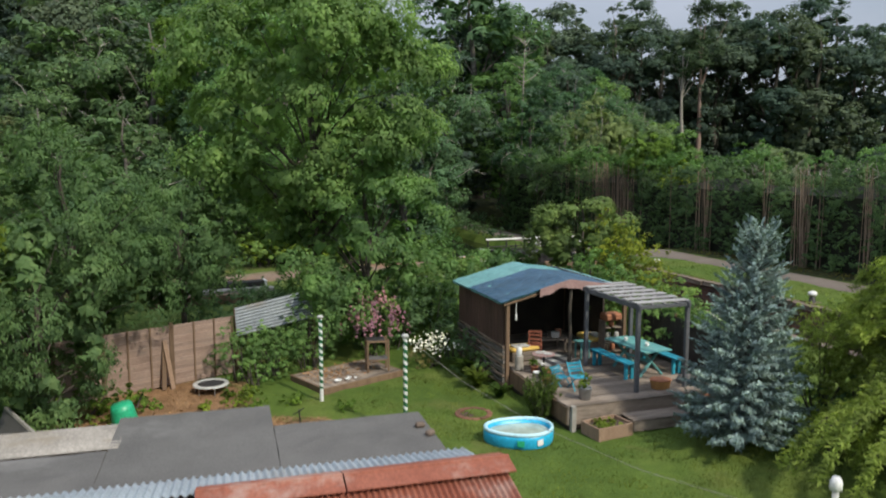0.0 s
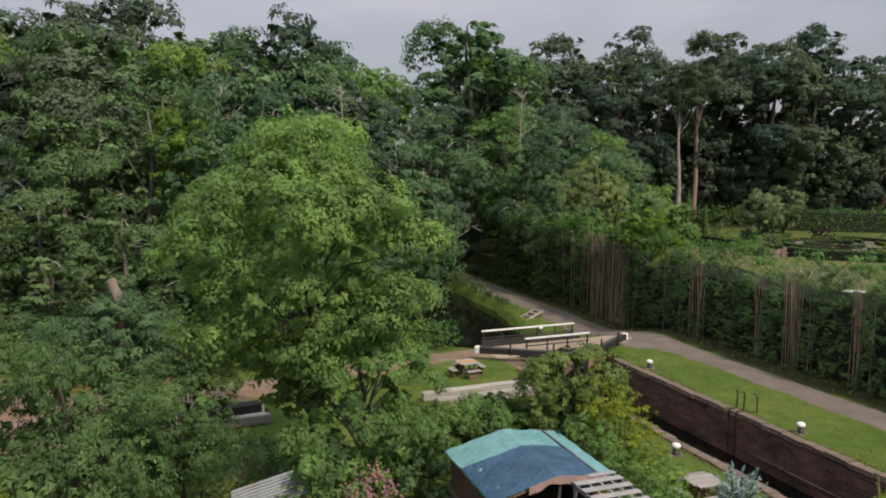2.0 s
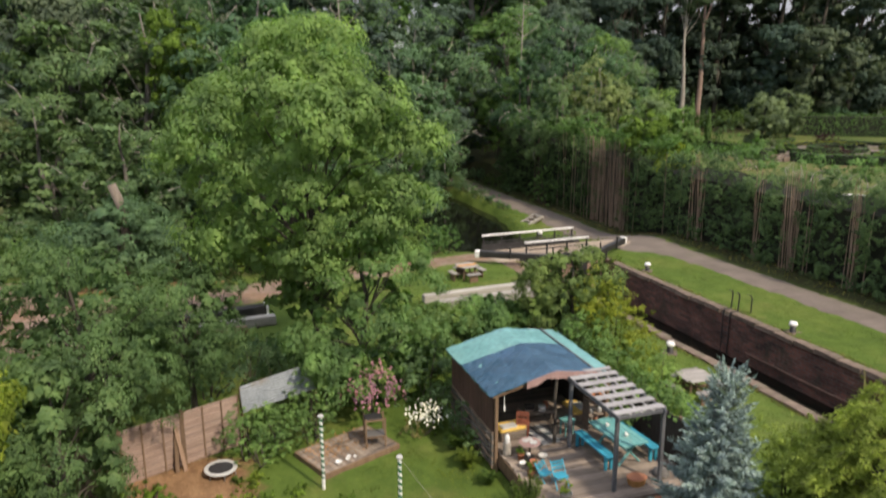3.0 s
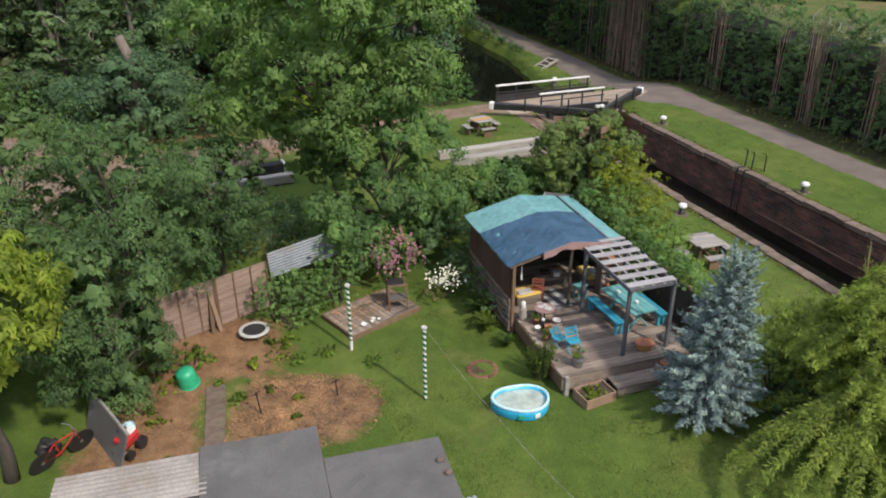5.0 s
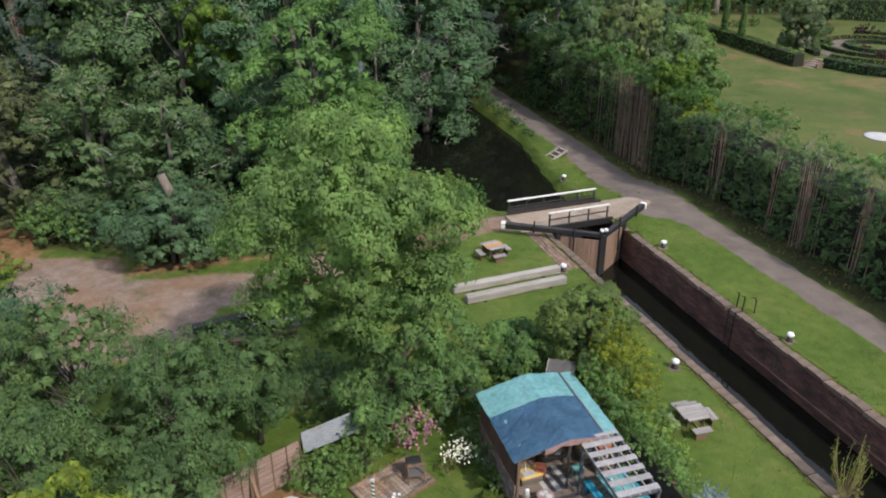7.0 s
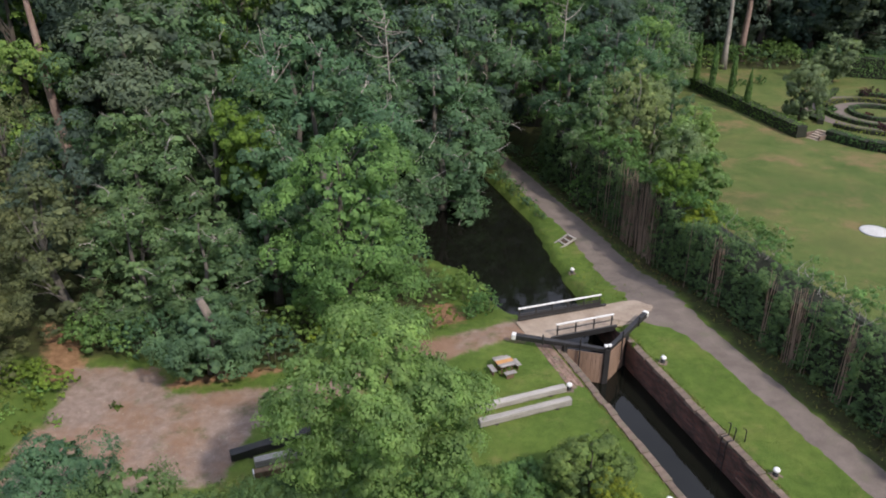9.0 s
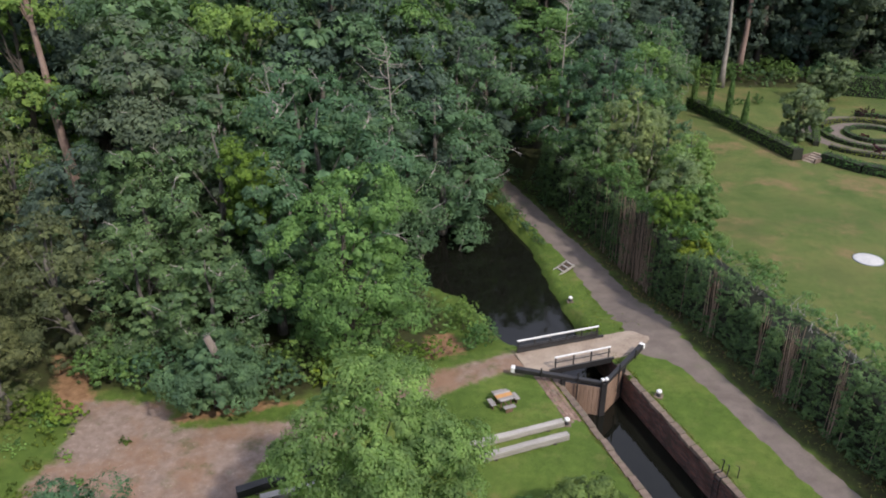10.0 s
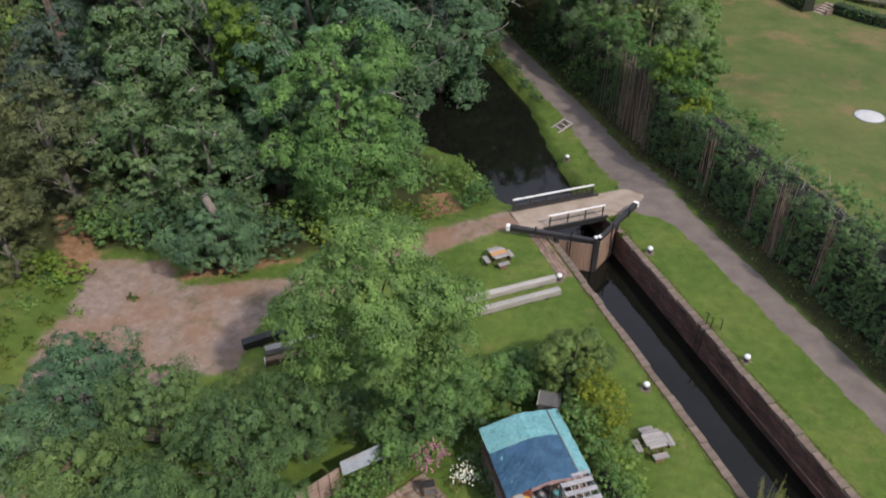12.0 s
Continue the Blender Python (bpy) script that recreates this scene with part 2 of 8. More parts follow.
M_WHITE = surface("white_paint", (0.62, 0.62, 0.6), (0.8, 0.8, 0.78), 2.0, 0.6, fine=25, bump=0.1)
M_DIRT = surface("dry_tan_dirt", (0.25, 0.195, 0.145), (0.37, 0.305, 0.235), 0.9, 0.95, fine=25, stain=(0.2, 0.15, 0.11), bump=0.4)
M_GREYTABLE = surface("grey_table_boards", (0.21, 0.195, 0.18), (0.33, 0.31, 0.285), 1.2, 0.85, fine=18, stretch=(0.8, 5, 5), vary=0.15)
M_GREYBARK = surface("grey_oak_bark", (0.09, 0.08, 0.068), (0.17, 0.155, 0.135), 2.0, 0.95, fine=14, stretch=(2, 2, 0.6), bump=0.8)
M_OLDWOOD = surface("weathered_timber", (0.24, 0.225, 0.2), (0.42, 0.4, 0.36), 0.9, 0.9, fine=16, stretch=(0.5, 6, 6), stain=(0.16, 0.145, 0.12), vary=0.12)
M_DECK = surface("deck_boards", (0.15, 0.115, 0.09), (0.31, 0.255, 0.205), 1.3, 0.85, fine=18, stretch=(0.8, 5, 5), stain=(0.075, 0.058, 0.045), vary=0.34)
M_BROWNWOOD = surface("brown_timber", (0.12, 0.075, 0.045), (0.2, 0.13, 0.08), 1.2, 0.85, fine=20, stretch=(5, 5, 0.7), vary=0.2)
M_FENCE = surface("fence_boards", (0.24, 0.165, 0.13), (0.36, 0.265, 0.215), 1.0, 0.9, fine=16, stretch=(0.6, 0.6, 5), vary=0.15, stain=(0.24, 0.2, 0.165))
M_WALLBOARD = surface("red_brown_wall_boards", (0.06, 0.032, 0.024), (0.115, 0.062, 0.046), 1.2, 0.9, fine=20, stretch=(5, 5, 0.7), vary=0.2)
M_ORANGEWOOD = surface("fresh_orange_board", (0.4, 0.2, 0.07), (0.5, 0.27, 0.1), 1.2, 0.8, fine=18)
M_POST = surface("grey_post", (0.075, 0.08, 0.09), (0.13, 0.135, 0.145), 1.4, 0.8, fine=20)
M_TURQ = surface("turquoise_tarpaulin", (0.105, 0.275, 0.28), (0.155, 0.355, 0.36), 0.9, 0.55, fine=6, bump=0.5, stain=(0.17, 0.34, 0.315), depth=0.03)
M_NAVY = surface("navy_tarpaulin", (0.018, 0.06, 0.11), (0.035, 0.1, 0.165), 1.1, 0.5, fine=5, bump=0.7, stain=(0.03, 0.085, 0.16), depth=0.04)
M_PINKFELT = surface("faded_pink_felt", (0.25, 0.15, 0.14), (0.36, 0.24, 0.22), 1.5, 0.9, fine=22)
M_BLUEPAINT = surface("bright_blue_paint", (0.015, 0.23, 0.34), (0.03, 0.31, 0.42), 1.5, 0.6, fine=25, vary=0.1)
M_TEAL = surface("worn_teal_paint", (0.09, 0.3, 0.3), (0.16, 0.4, 0.38), 1.5, 0.7, fine=18, stain=(0.22, 0.3, 0.27))
M_YELLOW = surface("yellow_fabric", (0.56, 0.36, 0.08), (0.72, 0.5, 0.14), 2.0, 0.9, fine=30)
M_TERRA = surface("terracotta", (0.3, 0.115, 0.06), (0.4, 0.17, 0.09), 3.0, 0.85, fine=30)
M_PITBRICK = surface("scorched_brick", (0.12, 0.055, 0.035), (0.24, 0.115, 0.07), 3.0, 0.9, fine=30, vary=0.3)
M_POOL = surface("pool_plastic", (0.02, 0.36, 0.62), (0.03, 0.45, 0.72), 2.0, 0.35, fine=20, bump=0.05)
M_POOLRIM = surface("pool_rim_plastic", (0.4, 0.66, 0.76), (0.52, 0.76, 0.84), 2.0, 0.35, fine=20, bump=0.05)
M_POOLWATER = surface("cloudy_pool_water", (0.33, 0.4, 0.34), (0.4, 0.46, 0.4), 1.5, 0.15, fine=4, bump=0.05)
M_GREEN = surface("green_plastic", (0.02, 0.34, 0.17), (0.03, 0.42, 0.22), 2.0, 0.4, fine=20, bump=0.05)
M_DGREEN = surface("dark_green_paint", (0.015, 0.1, 0.04), (0.02, 0.13, 0.055), 2.0, 0.5, fine=20, bump=0.05)
M_MAT = surface("black_mat", (0.018, 0.018, 0.02), (0.03, 0.03, 0.033), 3.0, 0.7, fine=60)
M_PAD = surface("grey_pad", (0.4, 0.4, 0.38), (0.52, 0.52, 0.5), 3.0, 0.7, fine=30, bump=0.1)
M_FELT = surface("roofing_felt", (0.09, 0.086, 0.083), (0.135, 0.13, 0.124), 0.7, 0.9, fine=45, stain=(0.155, 0.15, 0.145), bump=0.35, depth=0.008)
M_RUST = surface("rusty_red_tin", (0.2, 0.055, 0.03), (0.33, 0.115, 0.07), 1.1, 0.75, metal=0.1, fine=22, stain=(0.36, 0.24, 0.2))
M_TIN = surface("galvanised_tin", (0.2, 0.225, 0.245), (0.3, 0.33, 0.35), 1.2, 0.55, metal=0.25, fine=16, stain=(0.22, 0.2, 0.175), bump=0.2)
M_BRIGHTTIN = surface("bright_tin", (0.3, 0.345, 0.39), (0.45, 0.5, 0.545), 1.0, 0.5, metal=0.2, fine=14, stain=(0.3, 0.3, 0.3), bump=0.2)
M_ASBESTOS = surface("pale_cement_sheet", (0.21, 0.195, 0.175), (0.33, 0.305, 0.275), 1.0, 0.9, fine=20, stain=(0.2, 0.17, 0.13))
M_BARK = surface("bark", (0.05, 0.042, 0.034), (0.105, 0.09, 0.072), 2.5, 0.95, fine=18, stretch=(3, 3, 0.6), bump=0.9)
M_BIRCH = surface("pale_bark", (0.22, 0.2, 0.17), (0.36, 0.33, 0.28), 2.0, 0.9, fine=12, stretch=(1, 1, 0.5), stain=(0.1, 0.09, 0.075), bump=0.6)
M_TWIG = surface("dead_twig", (0.25, 0.23, 0.2), (0.4, 0.37, 0.33), 2.0, 0.9, fine=12)
M_SHOOT = surface("yellow_shoot_bark", (0.25, 0.2, 0.09), (0.4, 0.33, 0.16), 2.0, 0.9, fine=12)
M_STUMP = surface("weathered_stump", (0.13, 0.105, 0.085), (0.23, 0.19, 0.155), 2.0, 0.95, fine=14, stretch=(2, 2, 0.6), bump=0.8)
M_PINEBARK = surface("pine_bark", (0.19, 0.125, 0.1), (0.31, 0.225, 0.185), 1.6, 0.95, fine=10, stretch=(2, 2, 0.6), bump=0.9)
M_STEM = surface("hedge_stem_bark", (0.19, 0.13, 0.092), (0.34, 0.255, 0.19), 1.6, 0.95, fine=12, stretch=(3, 3, 0.4), vary=0.25, bump=0.8)
# Near-black brown; on the shelter's inner walls it paints their shade.
M_DARKIN = surface("dark_brown_and_inner_shade", (0.03, 0.024, 0.02), (0.055, 0.045, 0.036), 2.0, 0.95, fine=20)
# Green-black that paints the shade between a hedge's leaves.
M_HEDGESHADE = surface("hedge_inner_shade", (0.014, 0.019, 0.01), (0.026, 0.03, 0.017), 1.5, 0.95, fine=12)
M_SOIL = surface("garden_soil", (0.05, 0.035, 0.022), (0.09, 0.062, 0.04), 4.0, 0.95, fine=40)
M_CHROME = surface("dull_steel", (0.3, 0.31, 0.32), (0.42, 0.43, 0.44), 3.0, 0.4, metal=0.8, fine=30, bump=0.1)
M_RED = surface("red_paint", (0.4, 0.02, 0.02), (0.5, 0.035, 0.03), 2.0, 0.35, fine=20, bump=0.05)

L_ASH = leafy("ash_leaves", (0.108, 0.197, 0.08), (0.171, 0.29, 0.114), (0.266, 0.375, 0.156), 0.45, 0.5, tint=0.4)
# Blue is raised in the oak leaf colour to paint distant haze.
L_OAK = leafy("oak_leaves", (0.064, 0.13, 0.081), (0.111, 0.202, 0.117), (0.182, 0.278, 0.156), 0.3, tint=0.8)
L_ROUND = leafy("maple_leaves", (0.117, 0.212, 0.073), (0.184, 0.31, 0.105), (0.288, 0.398, 0.14), 0.4)
L_WILLOW = leafy("willow_leaves", (0.064, 0.13, 0.056), (0.112, 0.192, 0.083), (0.18, 0.258, 0.113), 0.5, tint=0.7)
# Distance haze is painted in: bluish, lifted leaf colour.
L_FARHAZE = leafy("hazy_far_leaves", (0.052, 0.086, 0.08), (0.086, 0.13, 0.11), (0.13, 0.178, 0.13), 0.25, 0.35)
L_BIRCH = leafy("birch_leaves", (0.14, 0.203, 0.1), (0.206, 0.281, 0.146), (0.279, 0.343, 0.191), 0.4)
L_PINE = leafy("pine_needles", (0.03, 0.062, 0.038), (0.05, 0.09, 0.052), (0.075, 0.12, 0.06), 0.3, 0.2)
L_BROWN = leafy("larch_needles", (0.078, 0.1, 0.054), (0.12, 0.143, 0.074), (0.172, 0.19, 0.098), 0.4, 0.3, tint=0.6)
L_BLUE = leafy("blue_spruce_needles", (0.17, 0.235, 0.265), (0.3, 0.38, 0.415), (0.46, 0.54, 0.58), 1.2, 0.15, 0.6)
L_CYPRESS = leafy("golden_cypress", (0.17, 0.24, 0.06), (0.27, 0.35, 0.085), (0.4, 0.47, 0.12), 0.8, 0.45)
L_HEDGE = leafy("hedge_leaves", (0.05, 0.1, 0.048), (0.085, 0.152, 0.066), (0.16, 0.23, 0.09), 0.5, 0.25)
L_LIME = leafy("lime_leaves", (0.094, 0.171, 0.032), (0.162, 0.253, 0.047), (0.248, 0.329, 0.073), 0.7)
L_BRAMBLE = leafy("bramble_leaves", (0.079, 0.175, 0.065), (0.147, 0.266, 0.098), (0.247, 0.359, 0.13), 0.6)
# Sunlight is painted into this yellow: shrub sides and lit box tops.
L_YELLOWGREEN = leafy("sunlit_shrub_leaves", (0.091, 0.15, 0.026), (0.176, 0.24, 0.039), (0.399, 0.383, 0.072), 0.7)
L_CLIP = leafy("clipped_box", (0.045, 0.102, 0.036), (0.078, 0.154, 0.049), (0.128, 0.216, 0.065), 0.4, 0.2)
L_FERN = leafy("fern_fronds", (0.05, 0.095, 0.022), (0.09, 0.145, 0.033), (0.14, 0.195, 0.05), 1.0)
L_DRY = leafy("dry_grass", (0.2, 0.17, 0.07), (0.3, 0.25, 0.12), (0.4, 0.34, 0.18), 1.0)
L_GRASS = leafy("grass_blades", (0.075, 0.115, 0.025), (0.12, 0.165, 0.04), (0.2, 0.215, 0.075), 0.4, 0.5)
L_DRYGRASS = leafy("drying_grass", (0.1, 0.11, 0.035), (0.16, 0.165, 0.06), (0.27, 0.235, 0.11), 0.6, 0.4)
L_CHIP = leafy("wood_chips", (0.19, 0.115, 0.068), (0.27, 0.16, 0.098), (0.37, 0.25, 0.165), 0.8, 0.0, 0.9)
L_LILAC = leafy("pink_blossom", (0.3, 0.13, 0.21), (0.46, 0.23, 0.34), (0.6, 0.38, 0.47), 1.0, 0.2)
L_WHITEF = leafy("white_petals", (0.6, 0.6, 0.55), (0.75, 0.75, 0.7), (0.82, 0.82, 0.78), 1.0, 0.2, tint=0.0)
L_PEAR = leafy("pear_leaves", (0.117, 0.17, 0.095), (0.171, 0.235, 0.133), (0.234, 0.3, 0.18), 0.4)
# Leaf colour brightened and yellowed to paint sunlight on the leaves.
L_SUNNY = leafy("sunlit_leaves", (0.13, 0.205, 0.036), (0.225, 0.31, 0.055), (0.4, 0.43, 0.09), 0.7, 0.5)
L_PEBBLE = leafy("loose_stones", (0.2, 0.165, 0.13), (0.32, 0.275, 0.225), (0.45, 0.4, 0.34), 0.8, 0.0, 0.9)
L_LITTER = leafy("leaf_litter", (0.06, 0.042, 0.028), (0.1, 0.07, 0.045), (0.17, 0.12, 0.078), 0.8, 0.0, 0.9)
L_PURPLE = leafy("purple_leaves", (0.04, 0.015, 0.025), (0.07, 0.025, 0.04), (0.1, 0.04, 0.06), 0.6)


# ---- helpers for building ----
def thing(name, label, category, m=None, group="", kind=""):
    ob = new(name)
    ob.empty_display_size = 0.2
    if m is not None:
        ob.matrix_world = m
    return tagged(ob, label, category, group, kind)


def part(name, bm, material, parent=None, label="", m=None, smooth=False):
    """Links a bmesh (or a mesh) as one mesh object under a thing or a part."""
    if isinstance(bm, bmesh.types.BMesh):
        me = bpy.data.meshes.new(name)
        bm.normal_update()
        bm.to_mesh(me)
        bm.free()
    else:
        me = bm
    if material and not me.materials:
        me.materials.append(material)
    if smooth:
        me.polygons.foreach_set("use_smooth", [True] * len(me.polygons))
    ob = new(name, me)
    if m is not None:
        ob.matrix_basis = m
    if parent is not None:
        ob.parent = parent
    if label:
        ob["label"] = label
    return ob


def box(bm, cx, cy, cz, sx, sy, sz, bevel=0.0, rot=None):
    """A box by centre and size, edges rounded by bevel."""
    r = bmesh.ops.create_cube(bm, size=1.0)
    vs = r["verts"]
    bmesh.ops.scale(bm, vec=(sx, sy, sz), verts=vs)
    if bevel:
        es = list({e for v in vs for e in v.link_edges})
        r2 = bmesh.ops.bevel(bm, geom=es, offset=bevel, segments=1, affect="EDGES", profile=0.5)
        vs = list({v for f in r2["faces"] for v in f.verts} | {v for v in vs if v.is_valid})
        seen, todo = set(vs), list(vs)
        while todo:
            for e in todo.pop().link_edges:
                for v in e.verts:
                    if v not in seen:
                        seen.add(v)
                        todo.append(v)
        vs = list(seen)
    if rot is not None:
        bmesh.ops.transform(bm, matrix=rot, verts=vs)
    bmesh.ops.translate(bm, vec=(cx, cy, cz), verts=vs)
    return vs


def boxed(cx, cy, cz, sx, sy, sz, bevel=0.01, rot=None):
    bm = bmesh.new()
    box(bm, cx, cy, cz, sx, sy, sz, bevel, rot)
    return bm


def bar(bm, a, b, w, h=None, bevel=0.0):
    """A squared bar from a to b, w wide and h deep."""
    a, b = Vector(a), Vector(b)
    d = b - a
    q = d.to_track_quat("Z", "Y" if abs(d.normalized().z) < 0.95 else "X").to_matrix().to_4x4()
    return box(bm, *((a + b) / 2), w, h or w, d.length, bevel, q)


def tube(bm, pts, radii, sides=8, cap=True):
    """A tapered tube along points."""
    rings, n = [], len(pts)
    for i, (p, r) in enumerate(zip(pts, radii)):
        p = Vector(p)
        d = (Vector(pts[min(i + 1, n - 1)]) - Vector(pts[max(i - 1, 0)])).normalized()
        x = d.orthogonal().normalized() if abs(d.z) < 0.3 else Vector((1, 0, 0)) - d * d.x
        x.normalize()
        y = d.cross(x)
        rings.append([bm.verts.new(p + (x * math.cos(k * 2 * math.pi / sides) + y * math.sin(k * 2 * math.pi / sides)) * r) for k in range(sides)])
    for a, b in zip(rings, rings[1:]):
        for k in range(sides):
            bm.faces.new((a[k], a[(k + 1) % sides], b[(k + 1) % sides], b[k]))
    if cap:
        bm.faces.new(list(reversed(rings[0])))
        bm.faces.new(rings[-1])


def tubed(pts, radii, sides=8):
    bm = bmesh.new()
    tube(bm, pts, radii, sides)
    return bm


def lathe(bm, profile, sides=20, squash=(1, 1), centre=(0, 0, 0)):
    """Turns a profile of (radius, height) round the upright axis."""
    rings = []
    for r, z in profile:
        rings.append([bm.verts.new((centre[0] + r * squash[0] * math.cos(k * 2 * math.pi / sides), centre[1] + r * squash[1] * math.sin(k * 2 * math.pi / sides), centre[2] + z)) for k in range(sides)])
    for a, b in zip(rings, rings[1:]):
        for k in range(sides):
            bm.faces.new((a[k], a[(k + 1) % sides], b[(k + 1) % sides], b[k]))
    bm.faces.new(list(reversed(rings[0])))
    bm.faces.new(rings[-1])


def turned(profile, sides=20, squash=(1, 1), centre=(0, 0, 0)):
    bm = bmesh.new()
    lathe(bm, profile, sides, squash, centre)
    return bm


def mesh_of(name, verts, faces, material=None):
    me = bpy.data.meshes.new(name)
    k = faces.shape[1]
    me.vertices.add(len(verts))
    me.vertices.foreach_set("co", np.ascontiguousarray(verts, dtype=np.float32).ravel())
    me.loops.add(faces.size)
    me.loops.foreach_set("vertex_index", np.ascontiguousarray(faces, dtype=np.int32).ravel())
    me.polygons.add(len(faces))
    me.polygons.foreach_set("loop_start", np.arange(0, faces.size, k, dtype=np.int32))
    me.update(calc_edges=True)
    if material:
        me.materials.append(material)
    return me


def leaf_mesh(name, at, normal, along, length, width, material, fold=0.18):
    """One folded diamond leaf at each point."""
    n = len(at)
    normal = normal / (np.linalg.norm(normal, axis=1, keepdims=True) + 1e-9)
    along = along - normal * np.sum(along * normal, axis=1, keepdims=True)
    along /= np.linalg.norm(along, axis=1, keepdims=True) + 1e-9
    side = np.cross(normal, along)
    L, W = np.asarray(length).reshape(-1, 1), np.asarray(width).reshape(-1, 1)
    v = np.empty((n, 4, 3), dtype=np.float32)
    v[:, 0] = at - along * L * 0.5
    v[:, 1] = at + side * W * 0.5 + normal * W * fold - along * L * 0.08
    v[:, 2] = at + along * L * 0.5 - normal * L * 0.12
    v[:, 3] = at - side * W * 0.5 + normal * W * fold - along * L * 0.08
    f = np.arange(n * 4, dtype=np.int32).reshape(n, 4)
    return mesh_of(name, v.reshape(-1, 3), f, material)


def spray_mesh(name, at, normal, along, length, width, material):
    """One small pointed leaf at each point, a single triangle each."""
    n = len(at)
    normal = normal / (np.linalg.norm(normal, axis=1, keepdims=True) + 1e-9)
    along = along - normal * np.sum(along * normal, axis=1, keepdims=True)
    along /= np.linalg.norm(along, axis=1, keepdims=True) + 1e-9
    side = np.cross(normal, along)
    L, W = np.asarray(length).reshape(-1, 1), np.asarray(width).reshape(-1, 1)
    v = np.empty((n, 3, 3), dtype=np.float32)
    v[:, 0] = at - along * L * 0.45 + side * W * 0.55
    v[:, 1] = at - along * L * 0.35 - side * W * 0.55
    v[:, 2] = at + along * L * 0.55 - normal * L * 0.1
    return mesh_of(name, v.reshape(-1, 3), np.arange(n * 3, dtype=np.int32).reshape(n, 3), material)


def smooth(a, b, x):
    t = np.clip((x - a) / (b - a), 0, 1)
    return t * t * (3 - 2 * t)


def inside_distance(x, y, poly):
    """Distance to the outline of a plan shape, positive inside."""
    x, y = np.asarray(x, float), np.asarray(y, float)
    best, ins = np.full(x.shape, 1e9), np.zeros(x.shape, bool)
    for (x0, y0), (x1, y1) in zip(poly, poly[1:] + poly[:1]):
        dx, dy = x1 - x0, y1 - y0
        t = np.clip(((x - x0) * dx + (y - y0) * dy) / (dx * dx + dy * dy), 0, 1)
        best = np.minimum(best, np.hypot(x - x0 - t * dx, y - y0 - t * dy))
        if dy:
            ins ^= ((y0 > y) != (y1 > y)) & (x < dx * (y - y0) / dy + x0)
    return np.where(ins, best, -best)


# ---- the plan: u runs along the lock away from the garden, v across it to the towpath ----
LOCK_O, LOCK_TURN = Vector((10.0, 29.5, 0)), 20.6
LU = Vector((-math.sin(radians(LOCK_TURN)), math.cos(radians(LOCK_TURN)), 0))
LV = Vector((math.cos(radians(LOCK_TURN)), math.sin(radians(LOCK_TURN)), 0))
LOCK = Matrix.Translation(LOCK_O) @ Matrix.Rotation(radians(LOCK_TURN), 4, "Z")  # local x is v, local y is u
LOCK_W, LOCK_NEAR, LOCK_FAR = 4.54, -17.0, 17.3
WATER_Z = -2.0


def at_lock(u, v, z=0.0):
    return LOCK_O + LU * u + LV * v + Vector((0, 0, z))


def to_uv(x, y):
    dx, dy = np.asarray(x) - LOCK_O.x, np.asarray(y) - LOCK_O.y
    return dx * LU.x + dy * LU.y, dx * LV.x + dy * LV.y


BANK_U = np.array([17.3, 21, 24, 28, 32, 36, 44, 60, 90])
BANK_R = np.array([5.0, 5.4, 5.8, 6.4, 7.2, 7.9, 8.1, 8.0, 8.0])
BANK_L = np.array([-0.6, -1.1, -1.2, -1.4, -4.2, -6.5, -7.0, -6.0, -5.0])


def ground_z(x, y):
    u, v = to_uv(x, y)
    garden = smooth(-3.4, -5.2, v) * smooth(28.0, 24.5, y) * smooth(-12, -9.5, x)
    z = -0.35 * garden
    fall = smooth(15.5, 25.0, u) * smooth(-16.0, -5.0, v) * smooth(16.0, 13.2, v)
    z = z - 1.4 * fall
    z = z + smooth(14.0, 19.0, v) * (0.75 - 0.55 * smooth(24, 42, u)) * smooth(-30, 0, u)
    right, left = np.interp(u, BANK_U, BANK_R), np.interp(u, BANK_U, BANK_L)
    edge = np.minimum(right - v, v - left)
    chan = smooth(-0.15, 0.35, edge) * (u > 17.2) * (u < 95)
    z = z * (1 - chan) + (-3.4) * chan
    return z


def on_ground(x, y):
    return float(ground_z(np.array([x]), np.array([y]))[0])


YARD = [(-24.5, 18), (-19.8, 18), (-19.5, 24.5), (-16.5, 28.2), (-13.2, 28.8), (-12.6, 33.2), (-9.6, 34.6), (-6.0, 38.2), (-2.4, 40.3), (1.2, 42.6), (5.2, 43.0), (2.6, 45.6), (-1.5, 43.6), (-5, 42.0), (-8, 39.6), (-11.8, 37.2), (-18.6, 35.8), (-20.2, 38.6), (-25.4, 38.4), (-24.6, 33), (-25.2, 30.8), (-24.6, 27)]
CHIPS = [(-6.0, 17.4), (-4.6, 17.9), (-2.6, 17.5), (-2.0, 16.5), (-2.6, 15.4), (-4.2, 14.6), (-6.0, 14.2)]
BARE = [(-9.0, 18.0), (-8.9, 20.5), (-7.6, 21.3), (-5.7, 20.6), (-5.0, 19.0), (-5.6, 18.0), (-6.8, 17.6), (-7.0, 16.6), (-6.5, 14.4), (-7.3, 13.2), (-9.2, 13.2), (-9.6, 15)]
TRAIL = [(-26.6, 37.0), (-24.4, 37.4), (-27.6, 43.4), (-30.2, 43.4)]
DRY = [(-19.0, 36.6), (-14.6, 37.7), (-11.5, 39.0), (-14.8, 38.6), (-18.6, 37.6)]
BANK = [(-3.8, 44.6), (-1.2, 45.6), (-0.9, 46.8), (-2.4, 49.4), (-4.2, 49.0)]
